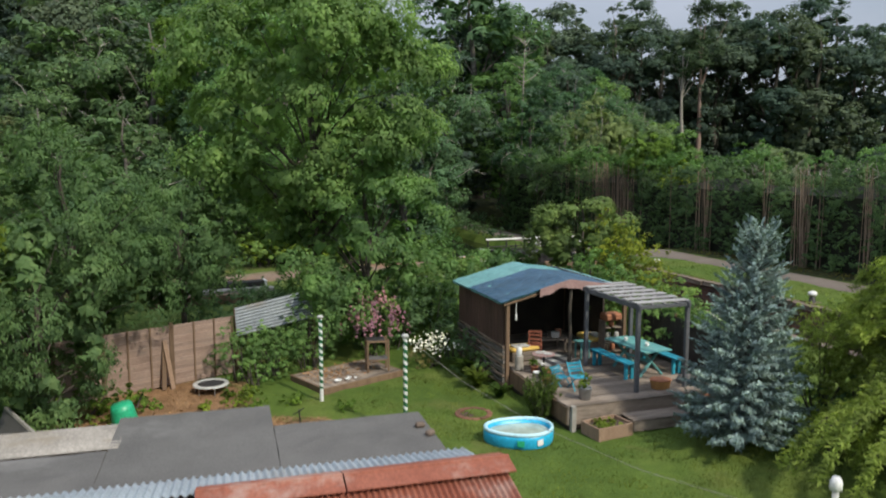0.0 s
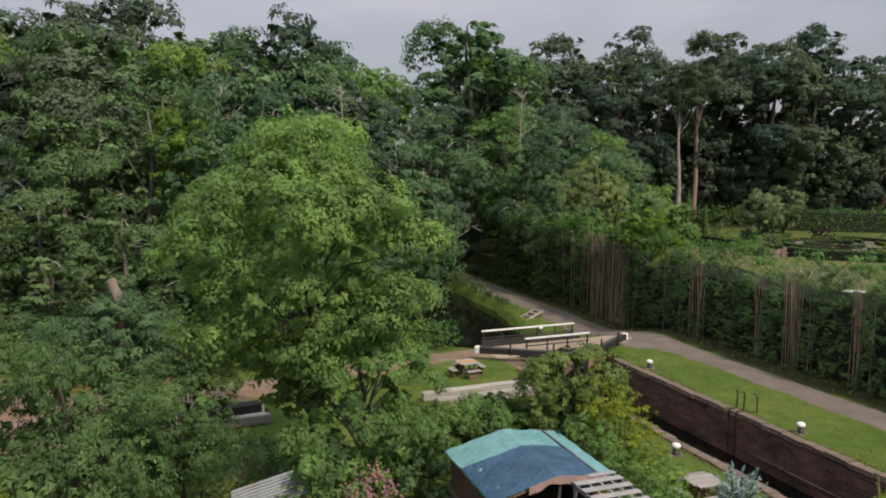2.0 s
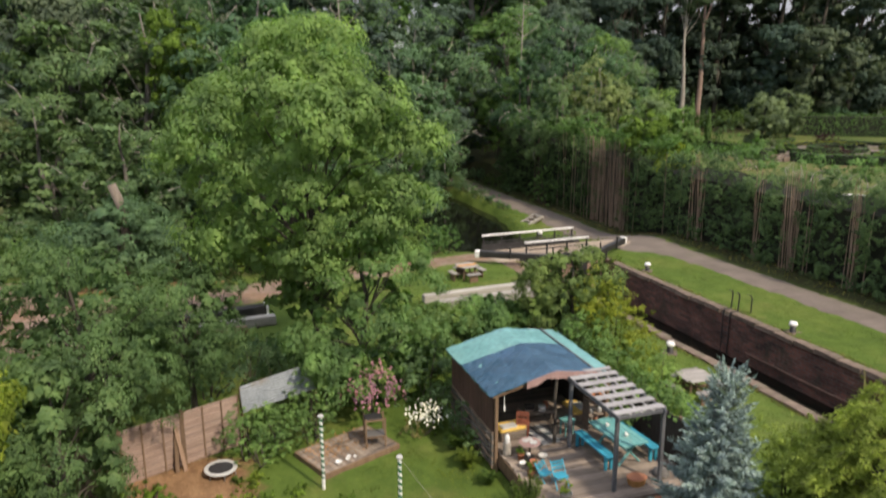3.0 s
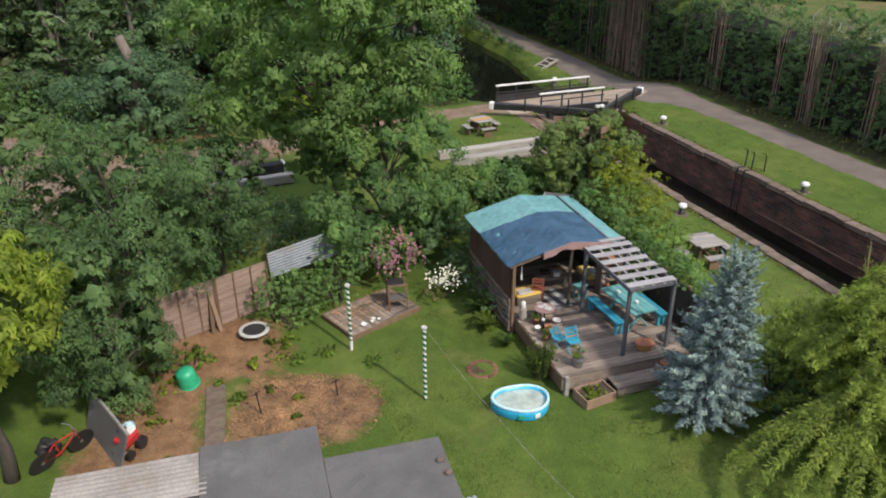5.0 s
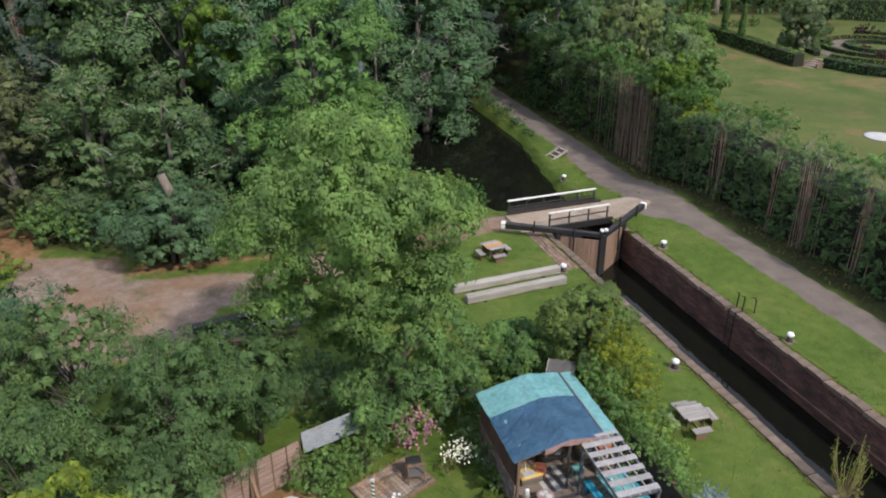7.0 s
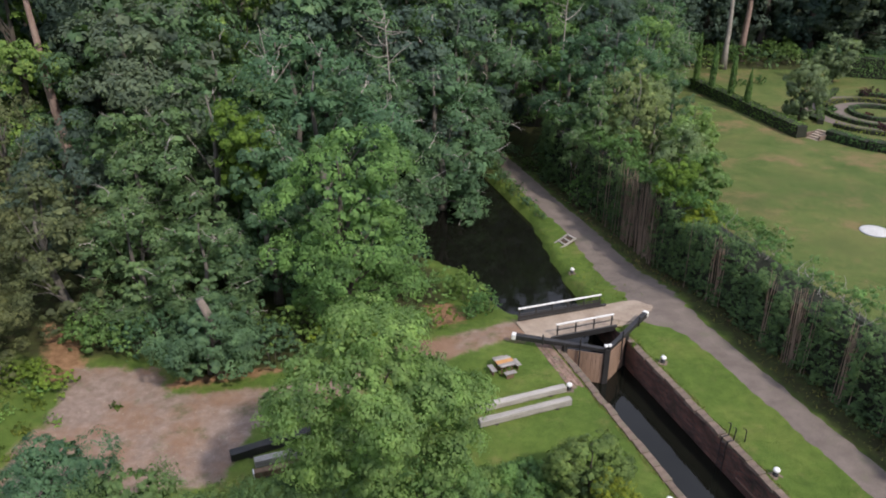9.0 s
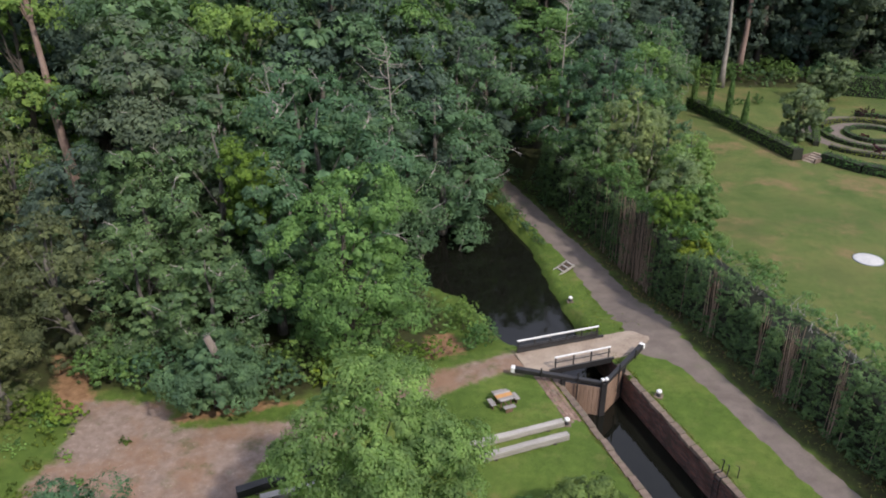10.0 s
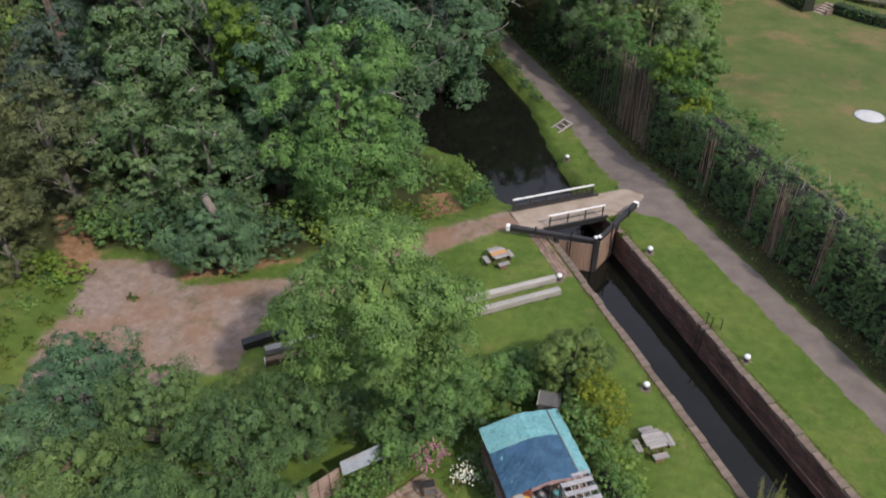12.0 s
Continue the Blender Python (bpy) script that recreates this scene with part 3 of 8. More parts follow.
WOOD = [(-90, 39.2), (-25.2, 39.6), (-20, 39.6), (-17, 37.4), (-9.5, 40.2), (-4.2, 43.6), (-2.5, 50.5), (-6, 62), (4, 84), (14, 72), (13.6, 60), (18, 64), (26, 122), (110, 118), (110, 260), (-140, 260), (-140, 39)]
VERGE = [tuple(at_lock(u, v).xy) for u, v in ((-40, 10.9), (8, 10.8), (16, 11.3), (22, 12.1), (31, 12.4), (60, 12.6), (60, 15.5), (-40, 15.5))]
LAWN = [(21.5, 40), (15.5, 62), (26, 124), (75, 120), (80, 25), (27, 22)]


def build_ground():
    fine_u = np.concatenate(([-3000, -1200, -500, -220, -110, -60], np.arange(-38, 60.1, 0.55), np.arange(62, 140, 3.0), [150, 180, 240, 400, 900, 3000]))
    fine_v = np.concatenate(([-3000, -1200, -500, -220, -120, -80, -60], np.arange(-46, -0.5, 0.55), [-0.42, 0.0, 1.1, 2.3, 3.4, LOCK_W, LOCK_W + 0.42], np.arange(5.4, 16, 0.55), np.arange(16, 80, 1.6), [90, 110, 150, 260, 600, 1200, 3000]))
    fine_u = np.sort(np.append(fine_u, [LOCK_NEAR, LOCK_FAR]))
    U, V = np.meshgrid(fine_u, fine_v, indexing="ij")
    X, Y = LOCK_O.x + U * LU.x + V * LV.x, LOCK_O.y + U * LU.y + V * LV.y
    Z = ground_z(X, Y)
    rough = np.random.RandomState(3).normal(0, 0.014, Z.shape) * (np.abs(U) < 60)
    Z = Z + np.where((V > -0.5) & (V < LOCK_W + 0.5) & (U < 18), -0.02, rough)
    nu, nv = U.shape
    idx = np.arange(nu * nv).reshape(nu, nv)
    quads = np.stack([idx[:-1, :-1], idx[1:, :-1], idx[1:, 1:], idx[:-1, 1:]], -1)
    cu, cv = (U[:-1, :-1] + U[1:, 1:]) / 2, (V[:-1, :-1] + V[1:, 1:]) / 2
    hole = (cu > LOCK_NEAR) & (cu < LOCK_FAR) & (cv > 0) & (cv < LOCK_W)
    quads = quads[~hole].reshape(-1, 4)[:, ::-1]
    me = mesh_of("ground", np.stack([X, Y, Z], -1).reshape(-1, 3), quads, M_GROUND)
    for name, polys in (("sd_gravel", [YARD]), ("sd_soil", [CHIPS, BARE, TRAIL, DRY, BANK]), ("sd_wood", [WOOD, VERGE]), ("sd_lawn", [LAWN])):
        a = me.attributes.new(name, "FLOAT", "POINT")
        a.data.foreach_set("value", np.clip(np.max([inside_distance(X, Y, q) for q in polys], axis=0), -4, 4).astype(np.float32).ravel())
    me.polygons.foreach_set("use_smooth", [True] * len(me.polygons))
    return tagged(new("ground", me), "rough mown grass with bare earth, gravel and woodland floor", "ground", kind="structure")


def strip(name, line, material, lift=0.025, step=0.35, seed=1, ragged=0.05):
    """A path with ragged edges: line is (u, v_left, v_right)."""
    rnd = np.random.RandomState(seed)
    line = np.array(line)
    us = np.arange(line[0, 0], line[-1, 0], step)
    a = np.interp(us, line[:, 0], line[:, 1]) + np.convolve(rnd.normal(0, ragged, len(us) + 4), np.ones(5) / 3, "valid")
    b = np.interp(us, line[:, 0], line[:, 2]) + np.convolve(rnd.normal(0, ragged, len(us) + 4), np.ones(5) / 3, "valid")
    cols = 7
    w = np.linspace(0, 1, cols)
    U = np.repeat(us[:, None], cols, 1)
    V = a[:, None] * (1 - w) + b[:, None] * w
    X, Y = LOCK_O.x + U * LU.x + V * LV.x, LOCK_O.y + U * LU.y + V * LV.y
    Z = ground_z(X, Y) + lift + 0.02 * np.sin(w * math.pi)
    Z[:, 0] -= lift + 0.03
    Z[:, -1] -= lift + 0.03
    idx = np.arange(U.size).reshape(U.shape)
    q = np.stack([idx[:-1, :-1], idx[:-1, 1:], idx[1:, 1:], idx[1:, :-1]], -1).reshape(-1, 4)
    me = mesh_of(name, np.stack([X, Y, Z], -1).reshape(-1, 3), q, material)
    me.polygons.foreach_set("use_smooth", [True] * len(me.polygons))
    return new(name, me)


build_ground()
tagged(strip("towpath", [(-40, 8.65, 11.1), (-3, 8.68, 11.1), (6, 8.66, 11.0), (10, 8.66, 10.95), (12, 8.4, 10.95), (13.3, 7.8, 11.05), (14.5, 6.3, 11.2), (16, 6.0, 11.45), (18, 7.4, 11.8), (20, 7.7, 12.0), (22, 8.0, 12.2), (31, 9.4, 12.5), (38, 9.5, 12.45), (54, 9.9, 12.6), (70, 10.0, 12.4)], M_PATH, ragged=0.025), "pale grey gritted canal towpath with ragged grass edges", "path", kind="structure")


def uv_wall(name, u0, v0, u1, v1, top, bottom, thick, material, parent=None):
    """An upright masonry wall with its face along a plan line; texture in metres."""
    a, b = at_lock(u0, v0), at_lock(u1, v1)
    d = (b - a)
    n = Vector((d.y, -d.x, 0)).normalized() * thick
    length = d.length
    cols, rows = max(2, int(length / 0.4)), 7
    rnd = np.random.RandomState(int(abs(u0 * 7 + v0 * 13)) + 5)
    vs, fs, uvs = [], [], []
    for i in range(cols + 1):
        for j in range(rows + 1):
            s, t = i / cols, j / rows
            p = a + d * s + n.normalized() * rnd.uniform(0, 0.025)
            vs.append((p.x, p.y, bottom + (top - bottom) * t))
            uvs.append((s * length, bottom + (top - bottom) * t))
    base = len(vs)
    for p in (a + n, b + n):
        for z in (bottom, top):
            vs.append((p.x, p.y, z))
            uvs.append((0, z))
    for i in range(cols):
        for j in range(rows):
            k = i * (rows + 1) + j
            fs.append((k, k + rows + 1, k + rows + 2, k + 1))
    tl, tr, bl, br = rows, cols * (rows + 1) + rows, 0, cols * (rows + 1)
    fs += [(base, base + 1, base + 3, base + 2), (tl, tr, base + 3, base + 1), (bl, tl, base + 1, base), (tr, br, base + 2, base + 3)]
    me = bpy.data.meshes.new(name)
    me.from_pydata(vs, [], fs)
    lay = me.uv_layers.new(name="UVMap")
    lay.data.foreach_set("uv", [c for lp in me.loops for c in uvs[lp.vertex_index]])
    me.materials.append(material)
    ob = new(name, me)
    if parent:
        ob.parent = parent
    return ob


# ---- lock chamber ----
lock_chamber = thing("lock_chamber", "brick canal lock chamber with worn stone copings, nearly empty", "canal lock", kind="structure")
uv_wall("wall_towpath", LOCK_NEAR, LOCK_W, LOCK_FAR, LOCK_W, -0.16, -4.2, 0.7, M_BRICK, lock_chamber)
uv_wall("wall_garden", LOCK_FAR, 0.0, LOCK_NEAR, 0.0, -0.16, -4.2, 0.7, M_BRICK, lock_chamber)
uv_wall("wall_head", LOCK_NEAR, 0.0, LOCK_NEAR, LOCK_W, -0.05, -4.2, 0.7, M_BRICK, lock_chamber)
part("lock_floor", boxed(LOCK_W / 2, (LOCK_NEAR + LOCK_FAR) / 2, -4.3, LOCK_W + 1.2, LOCK_FAR - LOCK_NEAR, 0.2, 0.0), M_DARKIN, lock_chamber, m=LOCK)


def coping_mesh(length, wide, high, seed):
    rnd = random.Random(seed)
    bm = boxed(0, 0, 0, wide, length - 0.02, high, 0.02)
    for v in bm.verts:
        v.co += Vector((rnd.uniform(-0.04, 0.04), rnd.uniform(-0.012, 0.012), rnd.uniform(-0.016, 0.016)))
    me = bpy.data.meshes.new("coping_stone")
    bm.normal_update()
    bm.to_mesh(me)
    bm.free()
    me.materials.append(M_STONE)
    return me


stones = [coping_mesh(1.1, 0.44, 0.2, i) for i in range(5)]
rnd = random.Random(9)
for side in (-1, 1):
    u = LOCK_NEAR + 0.55
    while u < 14.3:
        v = -0.17 if side < 0 else LOCK_W + 0.17
        part("coping_stone", stones[rnd.randrange(5)], None, lock_chamber,
             m=LOCK @ pose(v + rnd.uniform(-0.04, 0.04), u, -0.04 + rnd.uniform(-0.012, 0.012), rnd.uniform(-0.8, 0.8), rnd.uniform(-0.8, 0.8), rnd.uniform(-0.8, 0.8)))
        u += 1.1

# water in the chamber and the pound beyond
us = np.concatenate(([LOCK_NEAR + 0.02, LOCK_FAR - 0.05], BANK_U[0:] + 0.05))
rt = np.concatenate(([LOCK_W, LOCK_W], BANK_R + 0.1))
lf = np.concatenate(([0.0, 0.0], BANK_L - 0.1))
wv = [tuple(at_lock(u, v, WATER_Z)) for u, a, b in zip(us, lf, rt) for v in (a, b)]
wf = np.array([(2 * i, 2 * i + 1, 2 * i + 3, 2 * i + 2) for i in range(len(us) - 1)], dtype=np.int32)
tagged(new("water", mesh_of("water", np.array(wv), wf, M_CANAL)), "still dark canal water reflecting trees and sky", "water", kind="structure")


# ---- lock gates ----
def lock_gate(side):
    """A mitre gate leaf with its balance beam. side -1: garden bank, 1: towpath bank."""
    g = thing("lock_gate", "wooden lock gate leaf with black balance beam and white-painted end", "lock gate", LOCK, "mitre gates of the lock")
    heel = Vector((0.02 if side < 0 else LOCK_W - 0.02, 12.9, 0))
    toe = Vector((LOCK_W / 2 + side * 0.09, 11.45, 0))
    d = (heel - toe).normalized()
    n = Vector((-d.y, d.x, 0))
    if n.y > 0:
        n = -n
    count = 9
    for i in range(count):
        p = toe + (heel - toe) * ((i + 0.5) / count)
        w = (heel - toe).length / count - 0.015
        rot = Matrix(((d.x, n.x, 0, 0), (d.y, n.y, 0, 0), (0, 0, 1, 0), (0, 0, 0, 1)))
        part("plank", boxed(p.x, p.y, -1.15, w, 0.09, 2.75, 0.01, rot), M_GATE, g)
    bm = bmesh.new()
    for z in (-2.1, -1.0, 0.05):
        bar(bm, toe - n * 0.14 + Vector((0, 0, z)), heel - n * 0.14 + Vector((0, 0, z)), 0.2, 0.2, 0.01)
    part("rail", bm, M_BLACK, g)
    for q, r in ((toe, 0.12), (heel, 0.15)):
        bm = bmesh.new()
        bar(bm, (q.x, q.y, -2.6), (q.x, q.y, 0.62), r * 2, r * 2, 0.02)
        part("gate_post", bm, M_BLACK, g)
    tip = heel + d * (3.35 if side < 0 else 2.9)
    bm = bmesh.new()
    rot = Matrix(((d.x, n.x, 0, 0), (d.y, n.y, 0, 0), (0, 0, 1, 0), (0, 0, 0, 1)))
    length = (tip - toe).length
    vs = box(bm, 0, 0, 0, length, 0.34, 0.34, 0.03)
    for v in vs:  # the beam is thicker at its outer end
        s = 0.78 + 0.32 * (v.co.x / length + 0.5)
        v.co.y, v.co.z = v.co.y * s, v.co.z * s
    bmesh.ops.transform(bm, matrix=Matrix.Translation((toe + tip) / 2 + Vector((0, 0, 0.6))) @ rot, verts=bm.verts)
    beam = part("balance_beam", bm, M_BLACK, g)
    bm = bmesh.new()
    box(bm, 0, 0, 0, 0.3, 0.4, 0.4, 0.035)
    bmesh.ops.transform(bm, matrix=Matrix.Translation(tip + Vector((0, 0, 0.6))) @ rot, verts=bm.verts)
    part("beam_end", bm, M_WHITE, beam, "white-painted beam end")
    # paddle gear and push posts
    for s, low, high in ((0.62, -1.0, 1.25), (1.55, 0.4, 1.15)):
        p = toe + d * (heel - toe).length * s + n * 0.2
        part("paddle_post", tubed([(p.x, p.y, low), (p.x, p.y, high)], [0.055, 0.05], 8), M_BLACK, g)
    p = toe + n * 0.05
    part("post_cap", boxed(p.x + side * 0.02, p.y, 0.93, 0.22, 0.22, 0.16, 0.03), M_WHITE, g, "white-painted cap on the mitre post")
    bm = bmesh.new()
    bar(bm, (p.x + side * 0.02, p.y, 0.55), (p.x + side * 0.02, p.y, 0.86), 0.16, 0.16, 0.01)
    part("cap_post", bm, M_BLACK, g)
    return g


lock_gate(-1)
lock_gate(1)


# ---- worn dirt where the bridge meets the towpath ----
rs = np.random.RandomState(19)
rim = []
corners = [(7.6, 46.3), (8.6, 47.7), (10.2, 48.5), (11.5, 48.4), (12.4, 47.3), (11.7, 46.3), (10.5, 45.3), (9.0, 45.6)]
for (x0, y0), (x1, y1) in zip(corners, corners[1:] + corners[:1]):
    for k in range(4):
        rim.append((x0 + (x1 - x0) * k / 4 + rs.normal(0, 0.09), y0 + (y1 - y0) * k / 4 + rs.normal(0, 0.09)))
bm = bmesh.new()
mid = bm.verts.new((10.2, 46.9, on_ground(10.2, 46.9) + 0.1))
edge = [bm.verts.new((x, y, on_ground(x, y) + 0.066)) for x, y in rim]
for k in range(len(edge)):
    bm.faces.new((mid, edge[k], edge[(k + 1) % len(edge)]))
bmesh.ops.recalc_face_normals(bm, faces=bm.faces)
tagged(part("bridge_apron", bm, M_DIRT, smooth=True), "worn tan dirt where bridge and towpath meet", "path", kind="structure")

# ---- tail bridge ----
bridge = thing("tail_bridge", "low accommodation bridge with gritted deck below the lock gates", "bridge", LOCK)
bm = bmesh.new()
box(bm, 2.2, 15.85, -0.12, 7.6, 2.7, 0.3, 0.03)
part("deck", bm, M_DIRT, bridge, "worn tan gritted deck")
part("abutment", boxed(-0.5, 16.6, -2.2, 1.0, 2.2, 3.8, 0.03), M_STONE, bridge)
part("abutment", boxed(LOCK_W + 0.55, 16.6, -2.2, 1.0, 2.2, 3.8, 0.03), M_STONE, bridge)
part("beam", boxed(2.27, 14.46, -0.02, 4.9, 0.14, 0.42, 0.01), M_BLACK, bridge, "black edge beam")
part("beam", boxed(2.0, 17.22, -0.02, 6.8, 0.14, 0.42, 0.01), M_BLACK, bridge, "black edge beam")


def railing(u, v0, v1, posts):
    r = thing("bridge_railing", "steel railing, black rails and posts under a white top rail", "railing", LOCK, "railings of the bridge")
    part("top_rail", boxed((v0 + v1) / 2, u, 1.02, v1 - v0, 0.11, 0.1, 0.015), M_WHITE, r, "white-painted top rail")
    part("middle_rail", boxed((v0 + v1) / 2, u, 0.58, v1 - v0, 0.06, 0.06, 0.008), M_BLACK, r)
    for i in range(posts):
        v = v0 + 0.12 + (v1 - v0 - 0.24) * i / (posts - 1)
        part("post", boxed(v, u, 0.49, 0.08, 0.08, 0.98, 0.008), M_BLACK, r)
    return r


railing(14.55, 0.15, 4.45, 4)
far_rail = railing(17.2, -1.45, 4.95, 6)
part("kick_board", boxed(1.75, 17.2, 0.25, 6.4, 0.05, 0.42, 0.005), M_BLACK, far_rail)


# ---- mooring bollards ----
def bollard():
    b = thing("mooring_bollard", "iron mooring bollard with white-painted domed top", "bollard", group="bollards beside the lock")
    part("shaft", turned([(0.17, -0.1), (0.16, 0.02), (0.125, 0.06), (0.12, 0.3)], 16), M_BLACK, b, smooth=True)
    part("cap", turned([(0.125, 0.28), (0.18, 0.33), (0.185, 0.38), (0.15, 0.45), (0.08, 0.48), (0.01, 0.49)], 16), M_WHITE, b, "white-painted cap", smooth=True)
    part("base_slab", boxed(0, 0, 0.0, 0.55, 0.55, 0.05, 0.01), M_STONE, b)
    return b


first = bollard()
spots = [(5.35, 37.5), (11.6, 40.6), (15.25, 30.7), (9.3, 28.4), (7.48, 55.0)]
first.matrix_world = pose(*spots[0], on_ground(*spots[0]))
for x, y in spots[1:]:
    copy_thing(first, pose(x, y, on_ground(x, y), 0, 0, x * 37))


wp = thing("mooring_post", "short white-painted stone post on the lockside grass", "post", pose(11.92, 18.9, on_ground(11.92, 18.9), 0, 0, 15))
part("shaft", boxed(0, 0, 0.18, 0.24, 0.24, 0.4, 0.03), M_WHITE, wp)
part("top", boxed(0, 0, 0.41, 0.27, 0.27, 0.08, 0.03), M_WHITE, wp)

# ---- lock ladder with its hoops ----
ladder = thing("lock_ladder", "black steel escape ladder with tall grab hoops on the lock wall", "ladder", LOCK @ pose(LOCK_W, 2.35, 0))
for y in (-0.22, 0.22):
    part("stile", tubed([(-0.07, y, -2.4), (-0.07, y, 0.0)], [0.025, 0.025], 6), M_BLACK, ladder)
    part("grab_hoop", tubed([(-0.05, y, -0.1), (-0.02, y, 0.12), (0.36, y, 0.1), (0.4, y, 0.85), (0.34, y, 0.97), (0.2, y, 1.0)], [0.035] * 6, 6), M_BLACK, ladder)
for i in range(9):
    part("rung", tubed([(-0.07, -0.22, -2.3 + i * 0.27), (-0.07, 0.22, -2.3 + i * 0.27)], [0.02, 0.02], 6), M_BLACK, ladder)
part("grab_hoop", tubed([(0.95, -0.42, 0.0), (0.95, -0.42, 0.72), (0.9, -0.38, 0.84), (0.78, -0.3, 0.88)], [0.03] * 4, 6), M_BLACK, ladder)


# ---- timber baulks on the grass ----
def baulk(a, b, thick, material, label, category="timber beam"):
    a, b = Vector(a), Vector(b)
    t = thing("timber_baulk", label, category, Matrix.Translation(((a.x + b.x) / 2, (a.y + b.y) / 2, on_ground((a.x + b.x) / 2, (a.y + b.y) / 2))) @ Matrix.Rotation(math.atan2(b.y - a.y, b.x - a.x), 4, "Z"), "timber beams lying on grass")
    length = (b.xy - a.xy).length
    bm = bmesh.new()
    r = random.Random(int(length * 100))
    vs = box(bm, 0, 0, thick / 2 + 0.02, length, thick, thick, 0.03)
    bmesh.ops.subdivide_edges(bm, edges=[e for e in bm.edges if e.calc_length() > 1.5], cuts=7)
    for v in bm.verts:
        v.co += Vector((0, r.uniform(-0.012, 0.012), r.uniform(-0.01, 0.012)))
    part("beam", bm, material, t)
    for x in (-length * 0.33, length * 0.33):
        part("bearer", boxed(x, 0, 0.02, 0.18, thick * 1.4, 0.09, 0.01), M_DARKIN, t)
    return t


baulk((-0.75, 34.95), (5.1, 37.4), 0.4, M_OLDWOOD, "silver-grey weathered timber beam lying on the grass")
baulk((-0.05, 33.9), (5.3, 36.2), 0.42, M_OLDWOOD, "silver-grey weathered timber beam beside its twin")
black_baulk = baulk((-13.2, 30.6), (-8.0, 33.4), 0.5, M_BLACK, "old black balance beam with a white end stored by the yard")
part("beam_end", boxed(2.95, 0, 0.27, 0.12, 0.54, 0.54, 0.02), M_WHITE, black_baulk, "white-painted beam end")
baulk((-11.8, 30.2), (-7.3, 32.1), 0.42, M_OLDWOOD, "long grey timber beam stored on the grass by the yard")
brown_baulk = baulk((-11.6, 29.4), (-8.2, 30.7), 0.38, M_BROWNWOOD, "dark brown timber beam stored on the grass by the yard")
part("beam_end", boxed(-1.84, 0, 0.21, 0.06, 0.4, 0.36, 0.02), M_WHITE, brown_baulk, "white-painted beam end")


# ---- picnic tables ----
def picnic_table(m, label, odd=None):
    """A square table with a seat on each side."""
    t = thing("picnic_table", label, "picnic table", m, "picnic tables beside the lock")
    for i in range(6):
        cut = 0.1 if i in (0, 5) else 0
        part("board", boxed(0, -0.46 + i * 0.184, 0.74, 1.12 - 2 * cut, 0.178, 0.045, 0.008), odd if odd and i in (2, 3) else M_GREYTABLE, t)
    for k in range(4):
        r = Matrix.Rotation(k * math.pi / 2, 4, "Z")
        for s in (-0.085, 0.085):
            part("seat_board", boxed(0, 0, 0, 0.78, 0.16, 0.045, 0.008), M_GREYTABLE, t, m=r @ pose(0, 0.84 + s, 0.44))
        part("seat_leg", boxed(0, 0.84, 0.21, 0.5, 0.05, 0.42, 0.006), M_BROWNWOOD, t, m=r)
        part("stretcher", boxed(0, 0.45, 0.3, 0.07, 0.85, 0.08, 0.006), M_BROWNWOOD, t, m=r)
        bm = bmesh.new()
        bar(bm, (0.38, 0.38, 0.0), (0.3, 0.3, 0.72), 0.08, 0.06, 0.005)
        part("leg", bm, M_BROWNWOOD, t, m=r)
    return t


picnic_table(pose(8.95, 24.45, 0, 0, 0, 16), "grey weathered picnic table on the lockside grass")
picnic_table(pose(1.5, 39.25, 0, 0, 0, 25), "grey picnic table with orange boards on the grass", M_ORANGEWOOD)
rnd = random.Random(14)
for i in range(13):
    for j in range(4):
        part("apron_stone", boxed(-0.62 - j * 0.235 + rnd.uniform(-0.01, 0.01), 9.3 + i * 0.4 + 0.2 * (j % 2), -0.035 + rnd.uniform(-0.012, 0.012), 0.22, 0.385, 0.12, 0.012), M_APRON, lock_chamber, m=LOCK)
# a projecting course along the lock wall
for i in range(16):
    part("ledge_stone", boxed(LOCK_W - 0.03, -15.4 + i * 1.06 + (1.1 if i > 15 else 0), -1.5 + rnd.uniform(-0.01, 0.01), 0.11, 1.04, 0.09, 0.015), M_LEDGE, lock_chamber, m=LOCK)

# ---- landing steps on the far bank ----
steps = thing("landing_steps", "timber-edged landing steps set into the canal bank", "steps", pose(7.2, 60.45, -1.36, 0, -19, 35) @ Matrix.Diagonal((1.35, 1.25, 1.0, 1)))
for k in range(5):
    part("tread", boxed(-0.8 + 0.4 * k, 0, 0.05, 0.1, 0.74, 0.14, 0.01), M_OLDWOOD, steps)
for y in (-0.4, 0.4):
    part("stringer", boxed(0, y, 0.05, 1.8, 0.08, 0.2, 0.01), M_OLDWOOD, steps)
part("fill", boxed(0, 0, -0.1, 1.7, 0.75, 0.2, 0.0), M_SOIL, steps)



# ---- trees and shrubs ----
def unit(rs, n):
    v = rs.normal(size=(n, 3))
    return v / np.linalg.norm(v, axis=1, keepdims=True)


